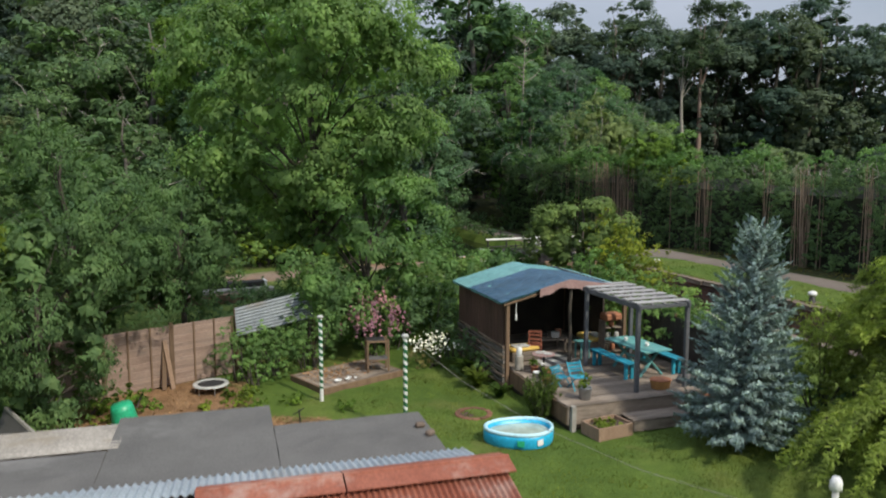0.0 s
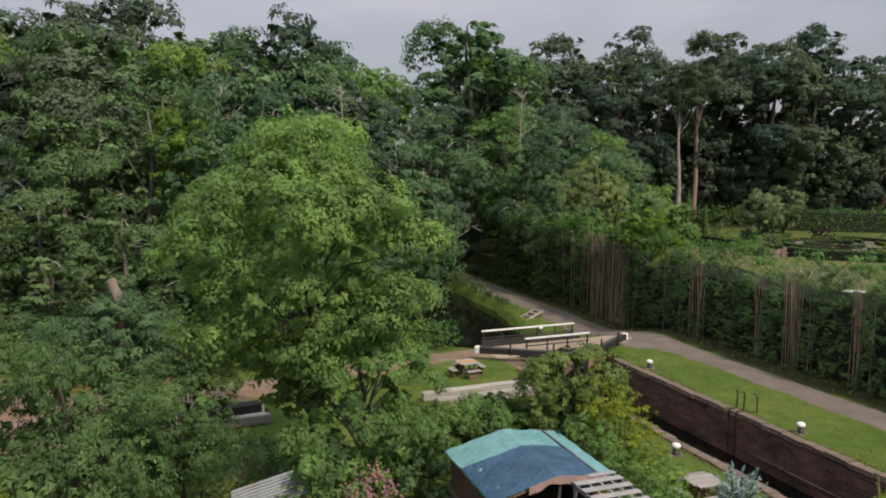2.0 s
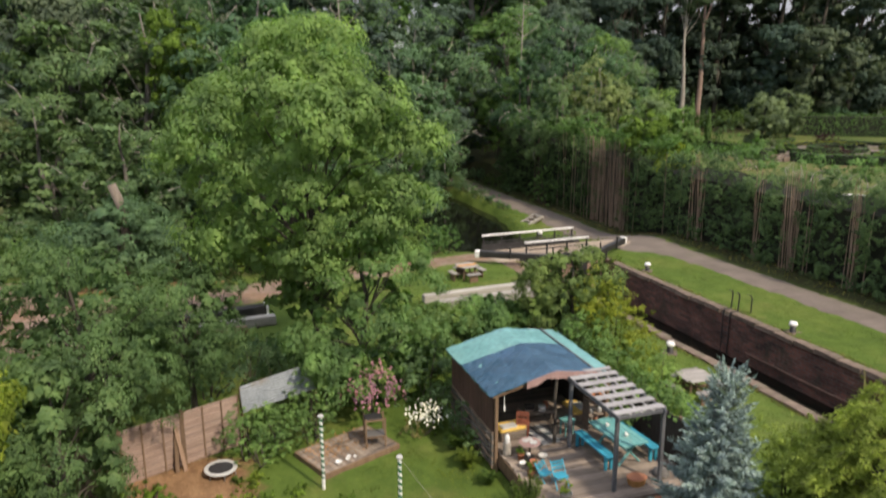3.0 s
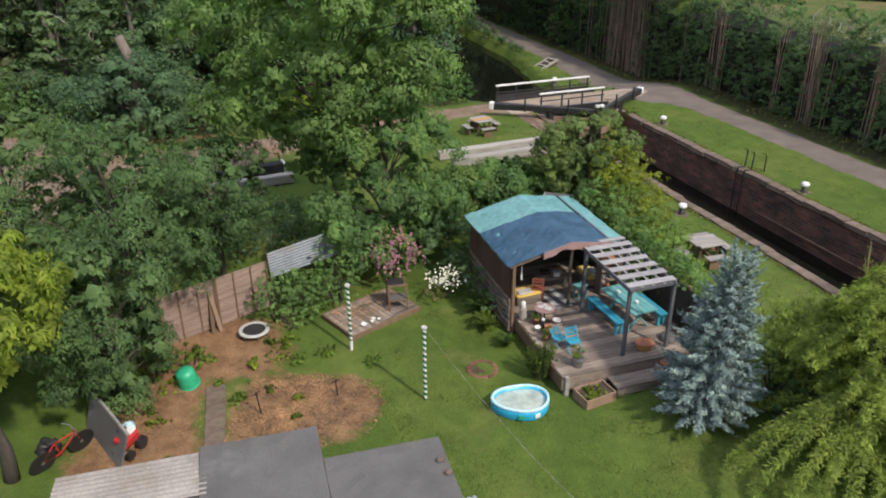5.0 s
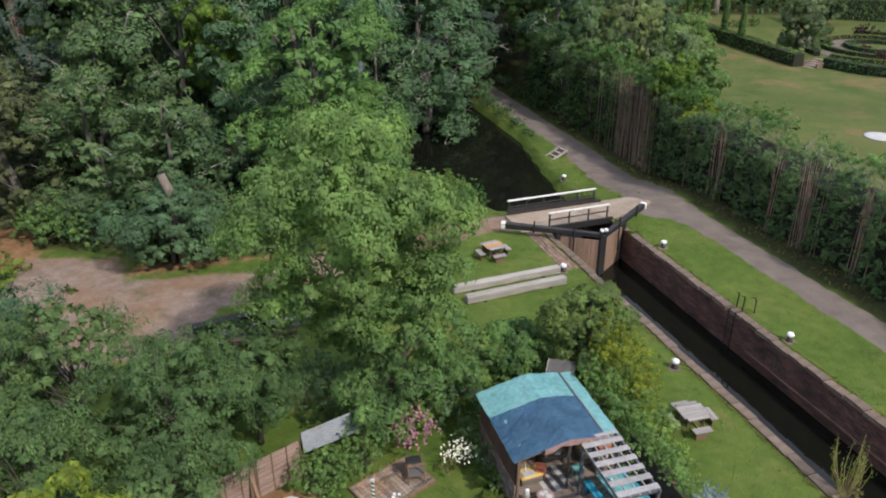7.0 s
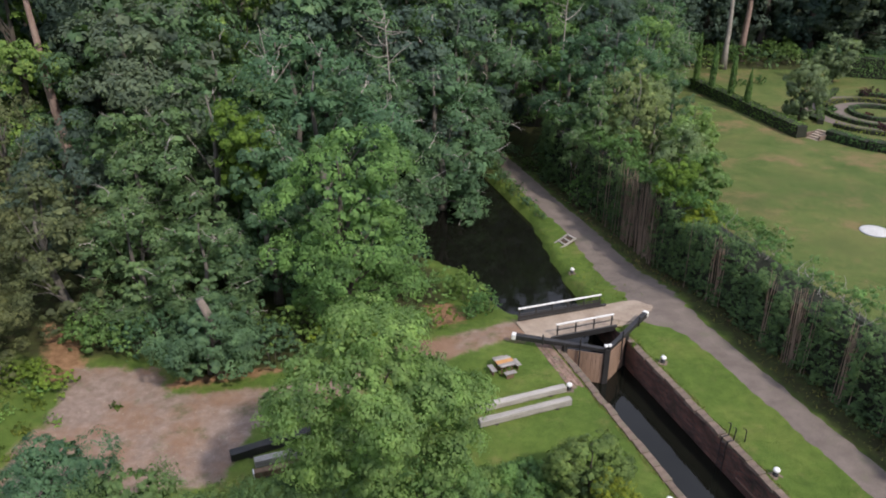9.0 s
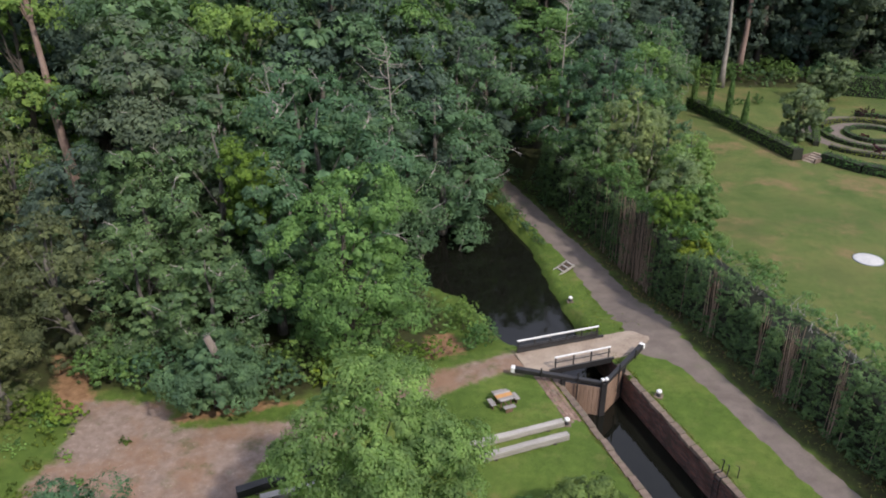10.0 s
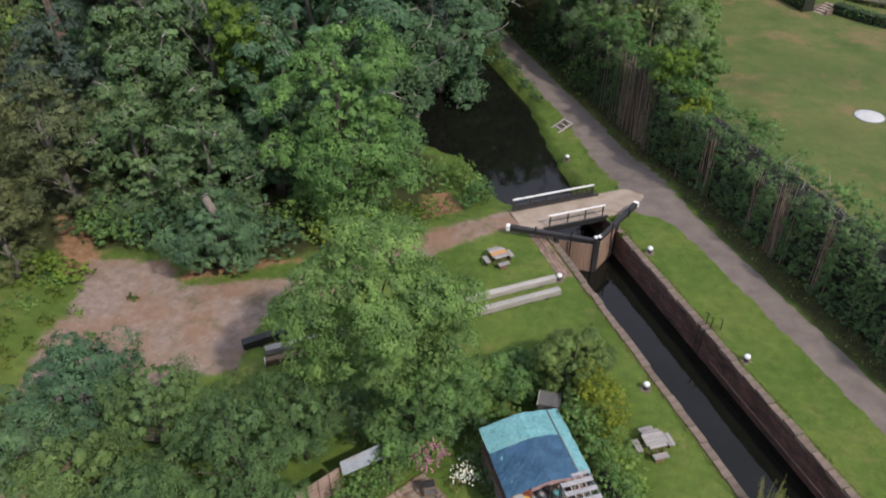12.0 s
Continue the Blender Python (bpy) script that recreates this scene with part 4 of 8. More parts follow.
def cloud(rs, centres, radii, per, length, width, droop=0.0, flat=0.75, up=0.45, sub=18, tight=1.0):
    """Leaves gathered in small sprays within tufts round given centres: returns the arguments for leaf_mesh."""
    each = max(1, int(round(per / 10)))
    m = len(centres) * each
    ti = np.repeat(np.arange(len(centres)), each)
    ds = unit(rs, m)
    r = radii[ti][:, None]
    so = ds * r * tight * (0.35 + 0.65 * rs.rand(m, 1) ** 0.5)
    so[:, 2] *= flat
    if droop:
        so[:, 2] -= droop * np.abs(rs.normal(size=m)) * radii[ti]
    sp = centres[ti] + so
    sr = radii[ti] * rs.uniform(0.3, 0.5, m)
    n = m * sub
    ci = np.repeat(np.arange(m), sub)
    d = unit(rs, n)
    d[:, 2] = np.where(rs.rand(n) < 0.5, np.abs(d[:, 2]), d[:, 2])
    at = sp[ci] + d * (sr[ci] * (0.45 + 0.6 * rs.rand(n)))[:, None] * np.array([1, 1, 0.8])
    mid = centres.mean(axis=0)
    out = at - mid
    out /= np.linalg.norm(out, axis=1, keepdims=True) + 1e-6
    nor = d * 0.6 + ds[ci] * 0.6 + out * 0.35 + unit(rs, n) * 0.1 + np.array([0, 0, up])
    along = d + unit(rs, n) * 0.8 + np.array([0, 0, -0.6 - droop])
    ln = 0.76 * length * rs.uniform(0.6, 1.35, n)
    return at, nor, along, ln, ln * width


def crown_centres(rs, H, base, R, clumps, top=0.55, hollow=0.55, lumps=5.0, squash=1.0, boughs=7, gather=0.75, skirt=0.0, low=0.62, high=0.62):
    """Tuft centres in an uneven crown between base and H; widest at the share top of its height."""
    out = []
    ph = rs.rand(8) * 6.28
    while len(out) < clumps:
        t = rs.rand() * (1.0 if high > 0.5 else 0.96)
        a = rs.rand() * 6.283
        prof = math.sin(math.pi * min(1.0, (t / top) * 0.5 if t < top else 0.5 + 0.5 * (t - top) / (1 - top))) ** (low if t < top else high)
        if t < top:
            prof = max(prof, skirt)
        lump = 1 + 0.16 * math.sin(3 * a + ph[0] + lumps * t) + 0.12 * math.sin(5 * a + ph[1] - 7 * t) + 0.1 * math.sin(9 * t + ph[2] + a)
        r = R * prof * lump
        k = hollow + (1 - hollow) * math.sqrt(rs.rand())
        if rs.rand() > 0.12 + prof:
            continue
        p = (r * k * math.cos(a), r * k * math.sin(a) * squash, base + (H - base) * t)
        if len(out) > clumps * 0.2 and rs.rand() < gather:
            g = out[rs.randint(max(1, clumps // boughs))]
            p = tuple(np.array(g) + rs.normal(0, 1, 3) * np.array((0.17, 0.17, 0.1)) * R)
            if p[2] > H or p[2] < base:
                continue
        out.append(p)
    return np.array(out)


def limbs(rs, H, base, centres, r0, count, lean=0.0):
    """Trunk with its main limbs as one bmesh."""
    bt = bmesh.new()
    bb = bt
    pts, rad, x, y = [], [], 0.0, 0.0
    bend = 0.003 if base > 0.5 * H else 0.012
    first = max(0.12, 0.95 * base / H)
    for i in range(8):
        t = i / 7
        pts.append((x, y, H * 0.86 * t - (0.15 if i == 0 else 0)))
        rad.append(max(0.03, r0 * (1.25 if i == 0 else 1.0) * (1 - 0.9 * t)))
        x += rs.normal(0, bend * H) + lean * H * 0.1
        y += rs.normal(0, bend * H)
    tube(bt, pts, rad, 9)
    order = rs.permutation(len(centres))[:count]
    for i in order:
        c = centres[i]
        t = min(0.95, max(first, (c[2] - 0.16 * H) / (0.86 * H) * rs.uniform(0.6, 0.95)))
        k = t * 7
        j = min(6, int(k))
        p0 = Vector(pts[j]).lerp(Vector(pts[j + 1]), k - j)
        p3 = Vector((c[0] * 0.82, c[1] * 0.82, c[2] - 0.02 * H))
        mid = p0.lerp(p3, 0.5) + Vector((0, 0, 0.06 * H * rs.uniform(-0.3, 1.0)))
        r1 = max(0.02, r0 * (1 - 0.85 * t) * 0.5)
        tube(bb, [p0, p0.lerp(mid, 0.5) + Vector(rs.normal(0, 0.05, 3)), mid, mid.lerp(p3, 0.55) + Vector(rs.normal(0, 0.1, 3)), p3], [r1 * 0.8, r1 * 0.6, r1 * 0.45, r1 * 0.3, 0.01], 5, False)
    return bt


def pale_twigs(rs, centres, count, H):
    """Thin twisted dead twigs that stand out of a crown."""
    bm = bmesh.new()
    mid = centres.mean(axis=0)
    for i in rs.permutation(len(centres))[:count]:
        p = centres[i] * 0.98 + mid * 0.02
        d = centres[i] - mid
        d = d / (np.linalg.norm(d) + 1e-6) + np.array((0, 0, 0.25))
        ll = H * rs.uniform(0.05, 0.13)
        pts = [Vector(p)]
        for k in range(5):
            d = d + rs.normal(0, 0.45, 3)
            d = d / np.linalg.norm(d)
            p = p + d * ll / 4
            pts.append(Vector(p))
        r = H * 0.0034
        tube(bm, pts, [r, r * 0.85, r * 0.7, r * 0.5, r * 0.35, r * 0.15], 4, False)
        for k in (2, 3, 4):
            e = d + rs.normal(0, 0.9, 3)
            q = pts[k] + Vector(e / np.linalg.norm(e)) * ll * 0.3
            tube(bm, [pts[k], q], [r * 0.4, r * 0.1], 3, False)
    return bm


def lobed(rs, centres, radii, subs, each, length, width, flat=0.75, droop=0.0):
    """Leaves over rounded lobes, each lobe studded with small leafy domes: the arguments for spray_mesh."""
    n = len(centres)
    mid = centres.mean(axis=0)
    out = centres - mid
    out[:, 2] *= 0.5
    out /= np.linalg.norm(out, axis=1, keepdims=True) + 1e-6
    li = np.repeat(np.arange(n), subs)
    d = unit(rs, n * subs)
    face = np.sum(d * (out[li] * 0.8 + np.array([0, 0, 0.6])), axis=1)
    d = np.where((face < -0.25)[:, None], -d, d)
    squash = np.array([1, 1, flat])
    sc = centres[li] + d * squash * (radii[li] * rs.uniform(0.65, 1.0, n * subs))[:, None]
    if droop:
        sc[:, 2] -= droop * radii[li] * np.abs(rs.normal(0, 0.7, n * subs))
    sr = radii[li] * rs.uniform(0.24, 0.44, n * subs)
    si = np.repeat(np.arange(n * subs), each)
    m = len(si)
    e = unit(rs, m)
    lean = d[si] * 0.8 + np.array([0, 0, 0.5])
    e = np.where((np.sum(e * lean, axis=1) < -0.15)[:, None], -e, e)
    at = sc[si] + e * np.array([1, 1, 0.8]) * (sr[si] * rs.uniform(0.55, 1.08, m))[:, None]
    nor = e * 0.75 + d[si] * 0.5 + unit(rs, m) * 0.16 + np.array([0, 0, 0.4])
    along = e + unit(rs, m) * 0.8 + np.array([0, 0, -0.5 - droop])
    ln = length * rs.uniform(0.6, 1.35, m)
    return at, nor, along, ln, ln * width


def tree(name, label, category, m, seed, H, R, base, leaves, leaf, width=0.5, mat=None, bark=None, top=0.5, lobe=0.27, lobes=34, droop=0.0, trunk=None, nlimb=26, hollow=0.55, flat=0.75, group="", lean=0.0, twigs=0, skirt=0.0, low=0.62, high=0.5, gather=0.2, inner=0.66):
    """A trunk with limbs under a crown of many leafy lobes; leaves is the number of leaves."""
    rs = np.random.RandomState(seed)
    t = thing(name, label, category, m, group)
    lr = lobe * R
    centres = crown_centres(rs, H - 0.7 * lr, base + 0.4 * lr, R - 0.6 * lr, lobes, top, hollow, gather=gather, skirt=skirt, low=low, high=high)
    part("trunk", limbs(rs, H, base, centres, trunk or 0.022 * H, nlimb, lean), bark or M_BARK, t, smooth=True)
    radii = lr * rs.uniform(0.65, 1.3, len(centres))
    each = max(6, int(leaves / (len(centres) * 24)))
    crown = lobed(rs, centres, radii, 24, each, leaf, width, flat, droop)
    core = crown_centres(rs, H * 0.9, base, R * inner, 60, top, 0.3, gather=0.0, skirt=max(0.4, skirt), low=low)
    extra = cloud(rs, core, np.full(60, R * 0.2), 30, leaf * 2.6, 0.7, 0.0, 0.8)
    part("crown", spray_mesh("crown", *[np.concatenate(q) for q in zip(crown, extra)], mat or L_OAK), None, t)
    if twigs:
        tagged(part("dead_wood", pale_twigs(rs, centres, min(twigs, len(centres)), H), M_TWIG, t, "pale dead twigs"), kind="stuff")
    return t


def shrub(name, label, category, blobs, seed, leaf, per_m2, mat, width=0.55, m=None, group="", kind="", droop=0.0, core=None, twigs=True):
    """A bush of overlapping leafy mounds: blobs are (x, y, z, rx, ry, rz) about its foot."""
    rs = np.random.RandomState(seed)
    t = thing(name, label, category, m, group, kind)
    cs, rr = [], []
    bt = bmesh.new()
    for x, y, z, rx, ry, rz in blobs:
        area = 4 * math.pi * ((rx * ry) ** 1.6 / 3 + (rx * rz) ** 1.6 / 3 + (ry * rz) ** 1.6 / 3) ** (1 / 1.6)
        n = max(14, int(area * per_m2 / 14))
        d = unit(rs, n)
        d[:, 2] = np.abs(d[:, 2]) * np.where(rs.rand(n) < 0.8, 1, -1)
        k = 0.62 + 0.42 * rs.rand(n, 1) ** 0.7
        lump = 1 + 0.13 * np.sin(d[:, :1] * 5 + seed) + 0.12 * np.sin(d[:, 1:2] * 7 + seed * 2) + 0.09 * np.sin(d[:, 2:] * 9 + 1)
        p = np.array((x, y, z)) + d * k * lump * np.array((rx, ry, rz))
        cs.append(p)
        rr.append(np.full(n, 0.2 * (rx + ry + rz) / 3 + 0.08))
        if twigs:
            for i in range(5):
                q = p[rs.randint(n)]
                s = Vector((x + rs.normal(0, 0.08), y + rs.normal(0, 0.08), min(0.0, z - rz) if z - rz < 0.2 else 0.0))
                e = Vector(q)
                tube(bt, [s, s.lerp(e, 0.5) + Vector(rs.normal(0, 0.07, 3)), e], [0.035, 0.022, 0.008], 4, False)
    cs, rr = np.concatenate(cs), np.concatenate(rr)
    if twigs:
        tagged(part("twig", bt, M_BARK, t), kind="stuff")
    else:
        bt.free()
    part("foliage", spray_mesh("foliage", *cloud(rs, cs, rr, 24, leaf * 0.72, width, droop, 0.85), mat), None, t)
    return t


def spruce(m, label, H, R, seed, mat, leaf, whorls, per, name="spruce", up=0.2, category="tree", taper=0.9, low=0.15):
    """A conifer: whorls of boughs carrying short stiff sprays."""
    rs = np.random.RandomState(seed)
    t = thing(name, label, category, m)
    part("trunk", tubed([(0, 0, -0.15), (0, 0, H * 0.5), (0, 0, H * 0.97)], [0.02 * H, 0.013 * H, 0.006], 8), M_BARK, t, smooth=True)
    bb = bmesh.new()
    at, nor, al, ln = [], [], [], []
    for i in range(whorls):
        s = i / (whorls - 1)
        z = low + (H * 0.97 - low) * s
        r = R * (1 - s) ** taper * rs.uniform(0.8, 1.15) + 0.2
        nb = max(5, int(12 * (1 - 0.55 * s)))
        a0 = rs.rand() * 6.28
        for k in range(nb):
            a = a0 + k * 6.283 / nb + rs.normal(0, 0.12)
            rr = r * rs.uniform(0.78, 1.12)
            tip = np.array((rr * math.cos(a), rr * math.sin(a), z + rr * up * (0.3 + 1.2 * s + 1.6 * max(0, s - 0.8) / 0.2) - 0.14 * rr))
            root = np.array((0, 0, z))
            mid = (root + tip) / 2 - np.array((0, 0, 0.05 * rr))
            tube(bb, [root, mid, tip], [0.02, 0.014, 0.005], 4, False)
            n = max(4, int(per * rr / R))
            q = rs.rand(n) ** 0.65
            p = root * ((1 - q) ** 2)[:, None] + 2 * mid * (q * (1 - q))[:, None] + tip * (q ** 2)[:, None]
            d = tip - root
            d = d / np.linalg.norm(d)
            side = np.array((-math.sin(a), math.cos(a), 0))
            w = rs.uniform(-1, 1, n)[:, None]
            spread = 0.2 * rr * (1.05 - q)[:, None] * (1.0 if s < 0.85 else 0.3) + 0.03
            at.append(p + side * w * spread + rs.normal(0, 0.03, (n, 3)))
            al.append(d + side * w * 0.9 + rs.normal(0, 0.2, (n, 3)))
            nor.append(np.tile((0, 0, 1.0), (n, 1)) + rs.normal(0, 0.6, (n, 3)))
            ln.append(leaf * rs.uniform(0.65, 1.3, n))
            e = tip + d * rs.uniform(-0.05, 0.2, 9)[:, None] + rs.normal(0, 0.012, (9, 3)) + np.array((0, 0, 0.03))
            at.append(e)
            al.append(np.tile(d + np.array((0, 0, 0.25)), (9, 1)) + rs.normal(0, 0.22, (9, 3)))
            nor.append(unit(rs, 9))
            ln.append(leaf * rs.uniform(0.9, 1.4, 9))
    # upright shoots of the year at the top and here and there on the sides
    for k in range(26):
        if k < 7:
            a, root = k * 0.9, np.array((0, 0, H * (0.93 + 0.008 * k)))
            d = np.array((0.55 * math.cos(a), 0.55 * math.sin(a), 0.9)) if k else np.array((0, 0, 1.0))
            far = 0.28 if k else 0.5
        else:
            a, s = rs.rand() * 6.283, rs.uniform(0.35, 0.88)
            r = R * (1 - s) ** taper * 0.95 + 0.15
            root = np.array((r * math.cos(a), r * math.sin(a), low + (H * 0.97 - low) * s))
            d, far = np.array((0.6 * math.cos(a), 0.6 * math.sin(a), 0.75)), rs.uniform(0.2, 0.36)
        tube(bb, [root, root + d * far], [0.014, 0.004], 4, False)
        q = rs.rand(46)[:, None]
        at.append(root + d * far * q)
        al.append(np.tile(d, (46, 1)) * 0.7 + rs.normal(0, 0.5, (46, 3)))
        nor.append(unit(rs, 46))
        ln.append(leaf * rs.uniform(0.45, 0.7, 46))
    tagged(part("bough", bb, M_BARK, t), kind="stuff")
    ln = np.concatenate(ln)
    part("foliage", leaf_mesh("foliage", np.concatenate(at), np.concatenate(nor), np.concatenate(al), ln, ln * 0.26, mat), None, t)
    return t


def pine(m, label, H, seed, R, share=0.35, leaf=0.4, clumps=46, bark=None, per=60, girth=0.014):
    """A tall bare trunk under a flat-topped crown of needle pads."""
    rs = np.random.RandomState(seed)
    t = thing("pine_tree", label, "tree", m, "trees of the far wood")
    centres = crown_centres(rs, H, H * (1 - share), R, clumps, 0.5, 0.2)
    part("trunk", limbs(rs, H, H * (1 - share), centres, girth * H, 9), bark or M_PINEBARK, t, smooth=True)
    radii = np.full(len(centres), R * 0.24) * rs.uniform(0.6, 1.3, len(centres))
    part("crown", spray_mesh("crown", *cloud(rs, centres, radii, per, leaf, 0.4, 0, 0.5, 0.9), L_PINE), None, t)
    return t


# the trees in and round the garden
tree("ash_tree", "tall spreading ash tree in full bright green leaf behind the garden", "tree", pose(-4.6, 25.6, -0.2), 11, 13.3, 4.2, 2.8, 60000, 0.14, 0.62, L_ASH, top=0.56, lobe=0.24, lobes=74, droop=0.1, trunk=0.22, nlimb=34, hollow=0.6, flat=0.6, low=1.0, high=0.7)
tree("ash_tree", "leafy young ash growing in front of the tall one", "tree", pose(-2.6, 25.0, -0.2), 12, 7.3, 2.9, 0.1, 19000, 0.13, 0.55, L_ASH, top=0.45, droop=0.15, nlimb=24, flat=0.65, skirt=0.6)
tree("willow_tree", "small grey-green tree with a thin bare trunk", "tree", pose(-9.1, 16.5, -0.3), 13, 5.3, 2.25, 0.4, 19000, 0.105, 0.42, L_WILLOW, droop=0.4, nlimb=24)
tree("willow_tree", "grey-green leafy tree drooping over the garden fence", "tree", pose(-10.0, 20.2, -0.2), 21, 7.5, 3.0, 0.3, 26000, 0.105, 0.38, L_WILLOW, lobe=0.25, lobes=44, droop=0.5, nlimb=34, skirt=0.5)
tree("hawthorn_tree", "leaning thin-trunked tree with sunlit yellowish leaves", "tree", pose(-10.6, 13.5, -0.2), 22, 7.3, 2.2, 2.6, 11000, 0.17, 0.42, L_SUNNY, top=0.55, lobe=0.3, droop=0.2, nlimb=26, inner=0.5)
tree("willow_tree", "dense dark green tree beyond the garden fence", "tree", pose(-8.2, 23.4, -0.2), 23, 5.5, 2.4, 1.6, 17000, 0.105, 0.42, L_WILLOW, droop=0.3, nlimb=30, skirt=0.3)
tree("willow_tree", "leafy tree at the corner of the gravel yard", "tree", pose(-11.6, 24.3, 0), 24, 3.5, 2.4, 0.2, 14000, 0.108, 0.4, L_WILLOW, droop=0.35, nlimb=30, skirt=0.5)
tree("willow_tree", "leafy tree with long hanging twigs beside the garden", "tree", pose(-14.3, 22.3, 0), 25, 7.4, 2.9, 0.3, 17000, 0.115, 0.38, L_WILLOW, droop=0.5, nlimb=30, skirt=0.4)
tree("willow_tree", "leafy tree with long hanging twigs in the hedge", "tree", pose(-13.2, 16.8, -0.1), 26, 7.2, 2.7, 0.3, 16000, 0.105, 0.38, L_WILLOW, droop=0.5, nlimb=30, skirt=0.4)
tree("hazel_tree", "dark leafy hazel on the edge of the yard", "tree", pose(-18.3, 24.3, 0), 27, 6.6, 3.2, 0.3, 15000, 0.14, 0.5, L_OAK, nlimb=30, skirt=0.4)
tree("maple_tree", "round-headed fresh green maple on the canal bank", "tree", pose(-8.6, 43.6, 0), 31, 15.3, 4.7, 0.6, 34000, 0.18, 0.6, L_ROUND, top=0.42, lobe=0.25, lobes=56, trunk=0.26, nlimb=30, hollow=0.65)
tree("hazel_tree", "dark leafy hazel at the far corner of the yard", "tree", pose(-21.3, 21.6, 0), 28, 5.4, 3.3, 0.2, 13000, 0.15, 0.5, L_OAK, top=0.45, nlimb=20, skirt=0.6)
tree("hazel_tree", "low leafy hazel beside the yard", "tree", pose(-17.2, 19.6, 0), 29, 5.2, 3.0, 0.2, 12000, 0.14, 0.5, L_WILLOW, top=0.45, nlimb=20, skirt=0.6)
tree("alder_tree", "dense dark shrubby tree behind the shelter", "tree", pose(5.15, 27.7, -0.1), 32, 5.1, 2.1, 0.1, 21000, 0.115, 0.55, L_HEDGE, top=0.45, nlimb=16, skirt=0.6)
tree("alder_tree", "bushy green tree close behind the shelter", "tree", pose(2.3, 27.9, -0.1), 33, 2.9, 1.7, 0.1, 9000, 0.115, 0.5, L_BRAMBLE, top=0.45, nlimb=14, skirt=0.5)
tree("alder_tree", "low bushy tree beside the tall ash", "tree", pose(0.2, 27.5, -0.1), 34, 2.5, 1.7, 0.1, 9000, 0.115, 0.5, L_ASH, top=0.45, nlimb=14, skirt=0.5)
spruce(pose(6.5, 16.05, -0.35, 0, 3.5, 0), "young silvery blue spruce standing on the lawn", 4.75, 1.22, 41, L_BLUE, 0.12, 27, 230, "blue_spruce", 0.5, taper=0.75, low=0.35)

# yellowish cypress with drooping sprays
cy = thing("golden_cypress", "golden-green cypress with long drooping feathery sprays", "tree", pose(10.1, 14.8, -0.35))
rs = np.random.RandomState(44)
bt = bmesh.new()
at, nor, al, ln = [], [], [], []
sprays = []
for i in range(135):
    a, z = rs.rand() * 6.283, 1.3 + 3.05 * rs.rand() ** 0.9
    sprays.append((a, z, (2.3 * (1 - (z / 5.2) ** 2.4) + 0.3) * rs.uniform(0.6, 1.1), 0.9, 0.15))
for i in range(64):
    a, z = rs.rand() * 6.283, 0.45 + 1.0 * rs.rand()
    sprays.append((a, z, rs.uniform(1.7, 2.7), 0.55, 0.5))
for i in range(6):
    sprays.append((-2.84 + 0.14 * i, 1.4 + 0.12 * (i % 3), rs.uniform(3.9, 4.7) - 0.1 * i, 0.75, 1.0))
for a, z, r, lift, fall in sprays:
    out = np.array((math.cos(a), math.sin(a), 0))
    side = np.array((-math.sin(a), math.cos(a), 0))
    s = np.linspace(0.0, 1.0, 5)
    path = [Vector(out * r * q + np.array((0, 0, z - 0.35 + lift * math.sin(math.pi * q * 0.75) - fall * q ** 3))) for q in s]
    tube(bt, path, [0.03, 0.022, 0.015, 0.009, 0.004], 4, False)
    n = int((98 if r < 2.9 else 100) * r)
    q = 0.25 + 0.75 * rs.rand(n) ** 0.8
    p = out * (r * q)[:, None]
    p[:, 2] += z - 0.35 + lift * np.sin(np.pi * q * 0.75) - fall * q ** 3
    for w in (-1.0, 1.0):
        k = 0.11 * (1.25 - q)[:, None] * rs.uniform(0.1, 1.7, (n, 1))
        at.append(p + side * w * k + np.array((0, 0, -0.02)) + rs.normal(0, 0.055, (n, 3)))
        al.append(out * 0.8 + side * w * 0.7 + np.array((0, 0, 0.4)) + rs.normal(0, 0.35, (n, 3)))
        nor.append(np.array((0, 0, 1.0)) + out * 0.4 + rs.normal(0, 0.55, (n, 3)))
        ln.append(rs.uniform(0.09, 0.19, n))
part("trunk", tubed([(0, 0, -0.1), (0, 0, 4.0)], [0.13, 0.02], 8), M_BARK, cy, smooth=True)
tagged(part("bough", bt, M_BARK, cy), kind="stuff")
ln = np.concatenate(ln)
part("foliage", leaf_mesh("foliage", np.concatenate(at), np.concatenate(nor), np.concatenate(al), ln, ln * 0.19, L_CYPRESS), None, cy)

shrub("golden_conifer", "bushy golden-green conifer growing beside the blue spruce", "shrub", [(0, 0, 2.0, 0.8, 0.75, 1.15), (0.75, -0.3, 2.1, 0.85, 0.8, 1.1), (-0.15, -0.3, 1.3, 0.75, 0.7, 0.8), (0.7, -0.9, 1.5, 0.8, 0.75, 0.8)], 69, 0.17, 150, L_CYPRESS, width=0.3, m=pose(8.75, 16.9, -0.35), droop=0.2)
# Added dark bush stands in for the shade under the cypress boughs.
shrub("laurel_bush", "dark bush added to stand for the shade beside the cypress", "shrub", [(0, 0, 0.5, 1.0, 0.9, 1.1), (1.1, -0.6, 0.5, 1.0, 0.9, 1.1), (0.2, -1.4, 0.3, 0.7, 0.7, 0.7)], 68, 0.14, 80, L_HEDGE, m=pose(8.5, 17.0, -0.35))

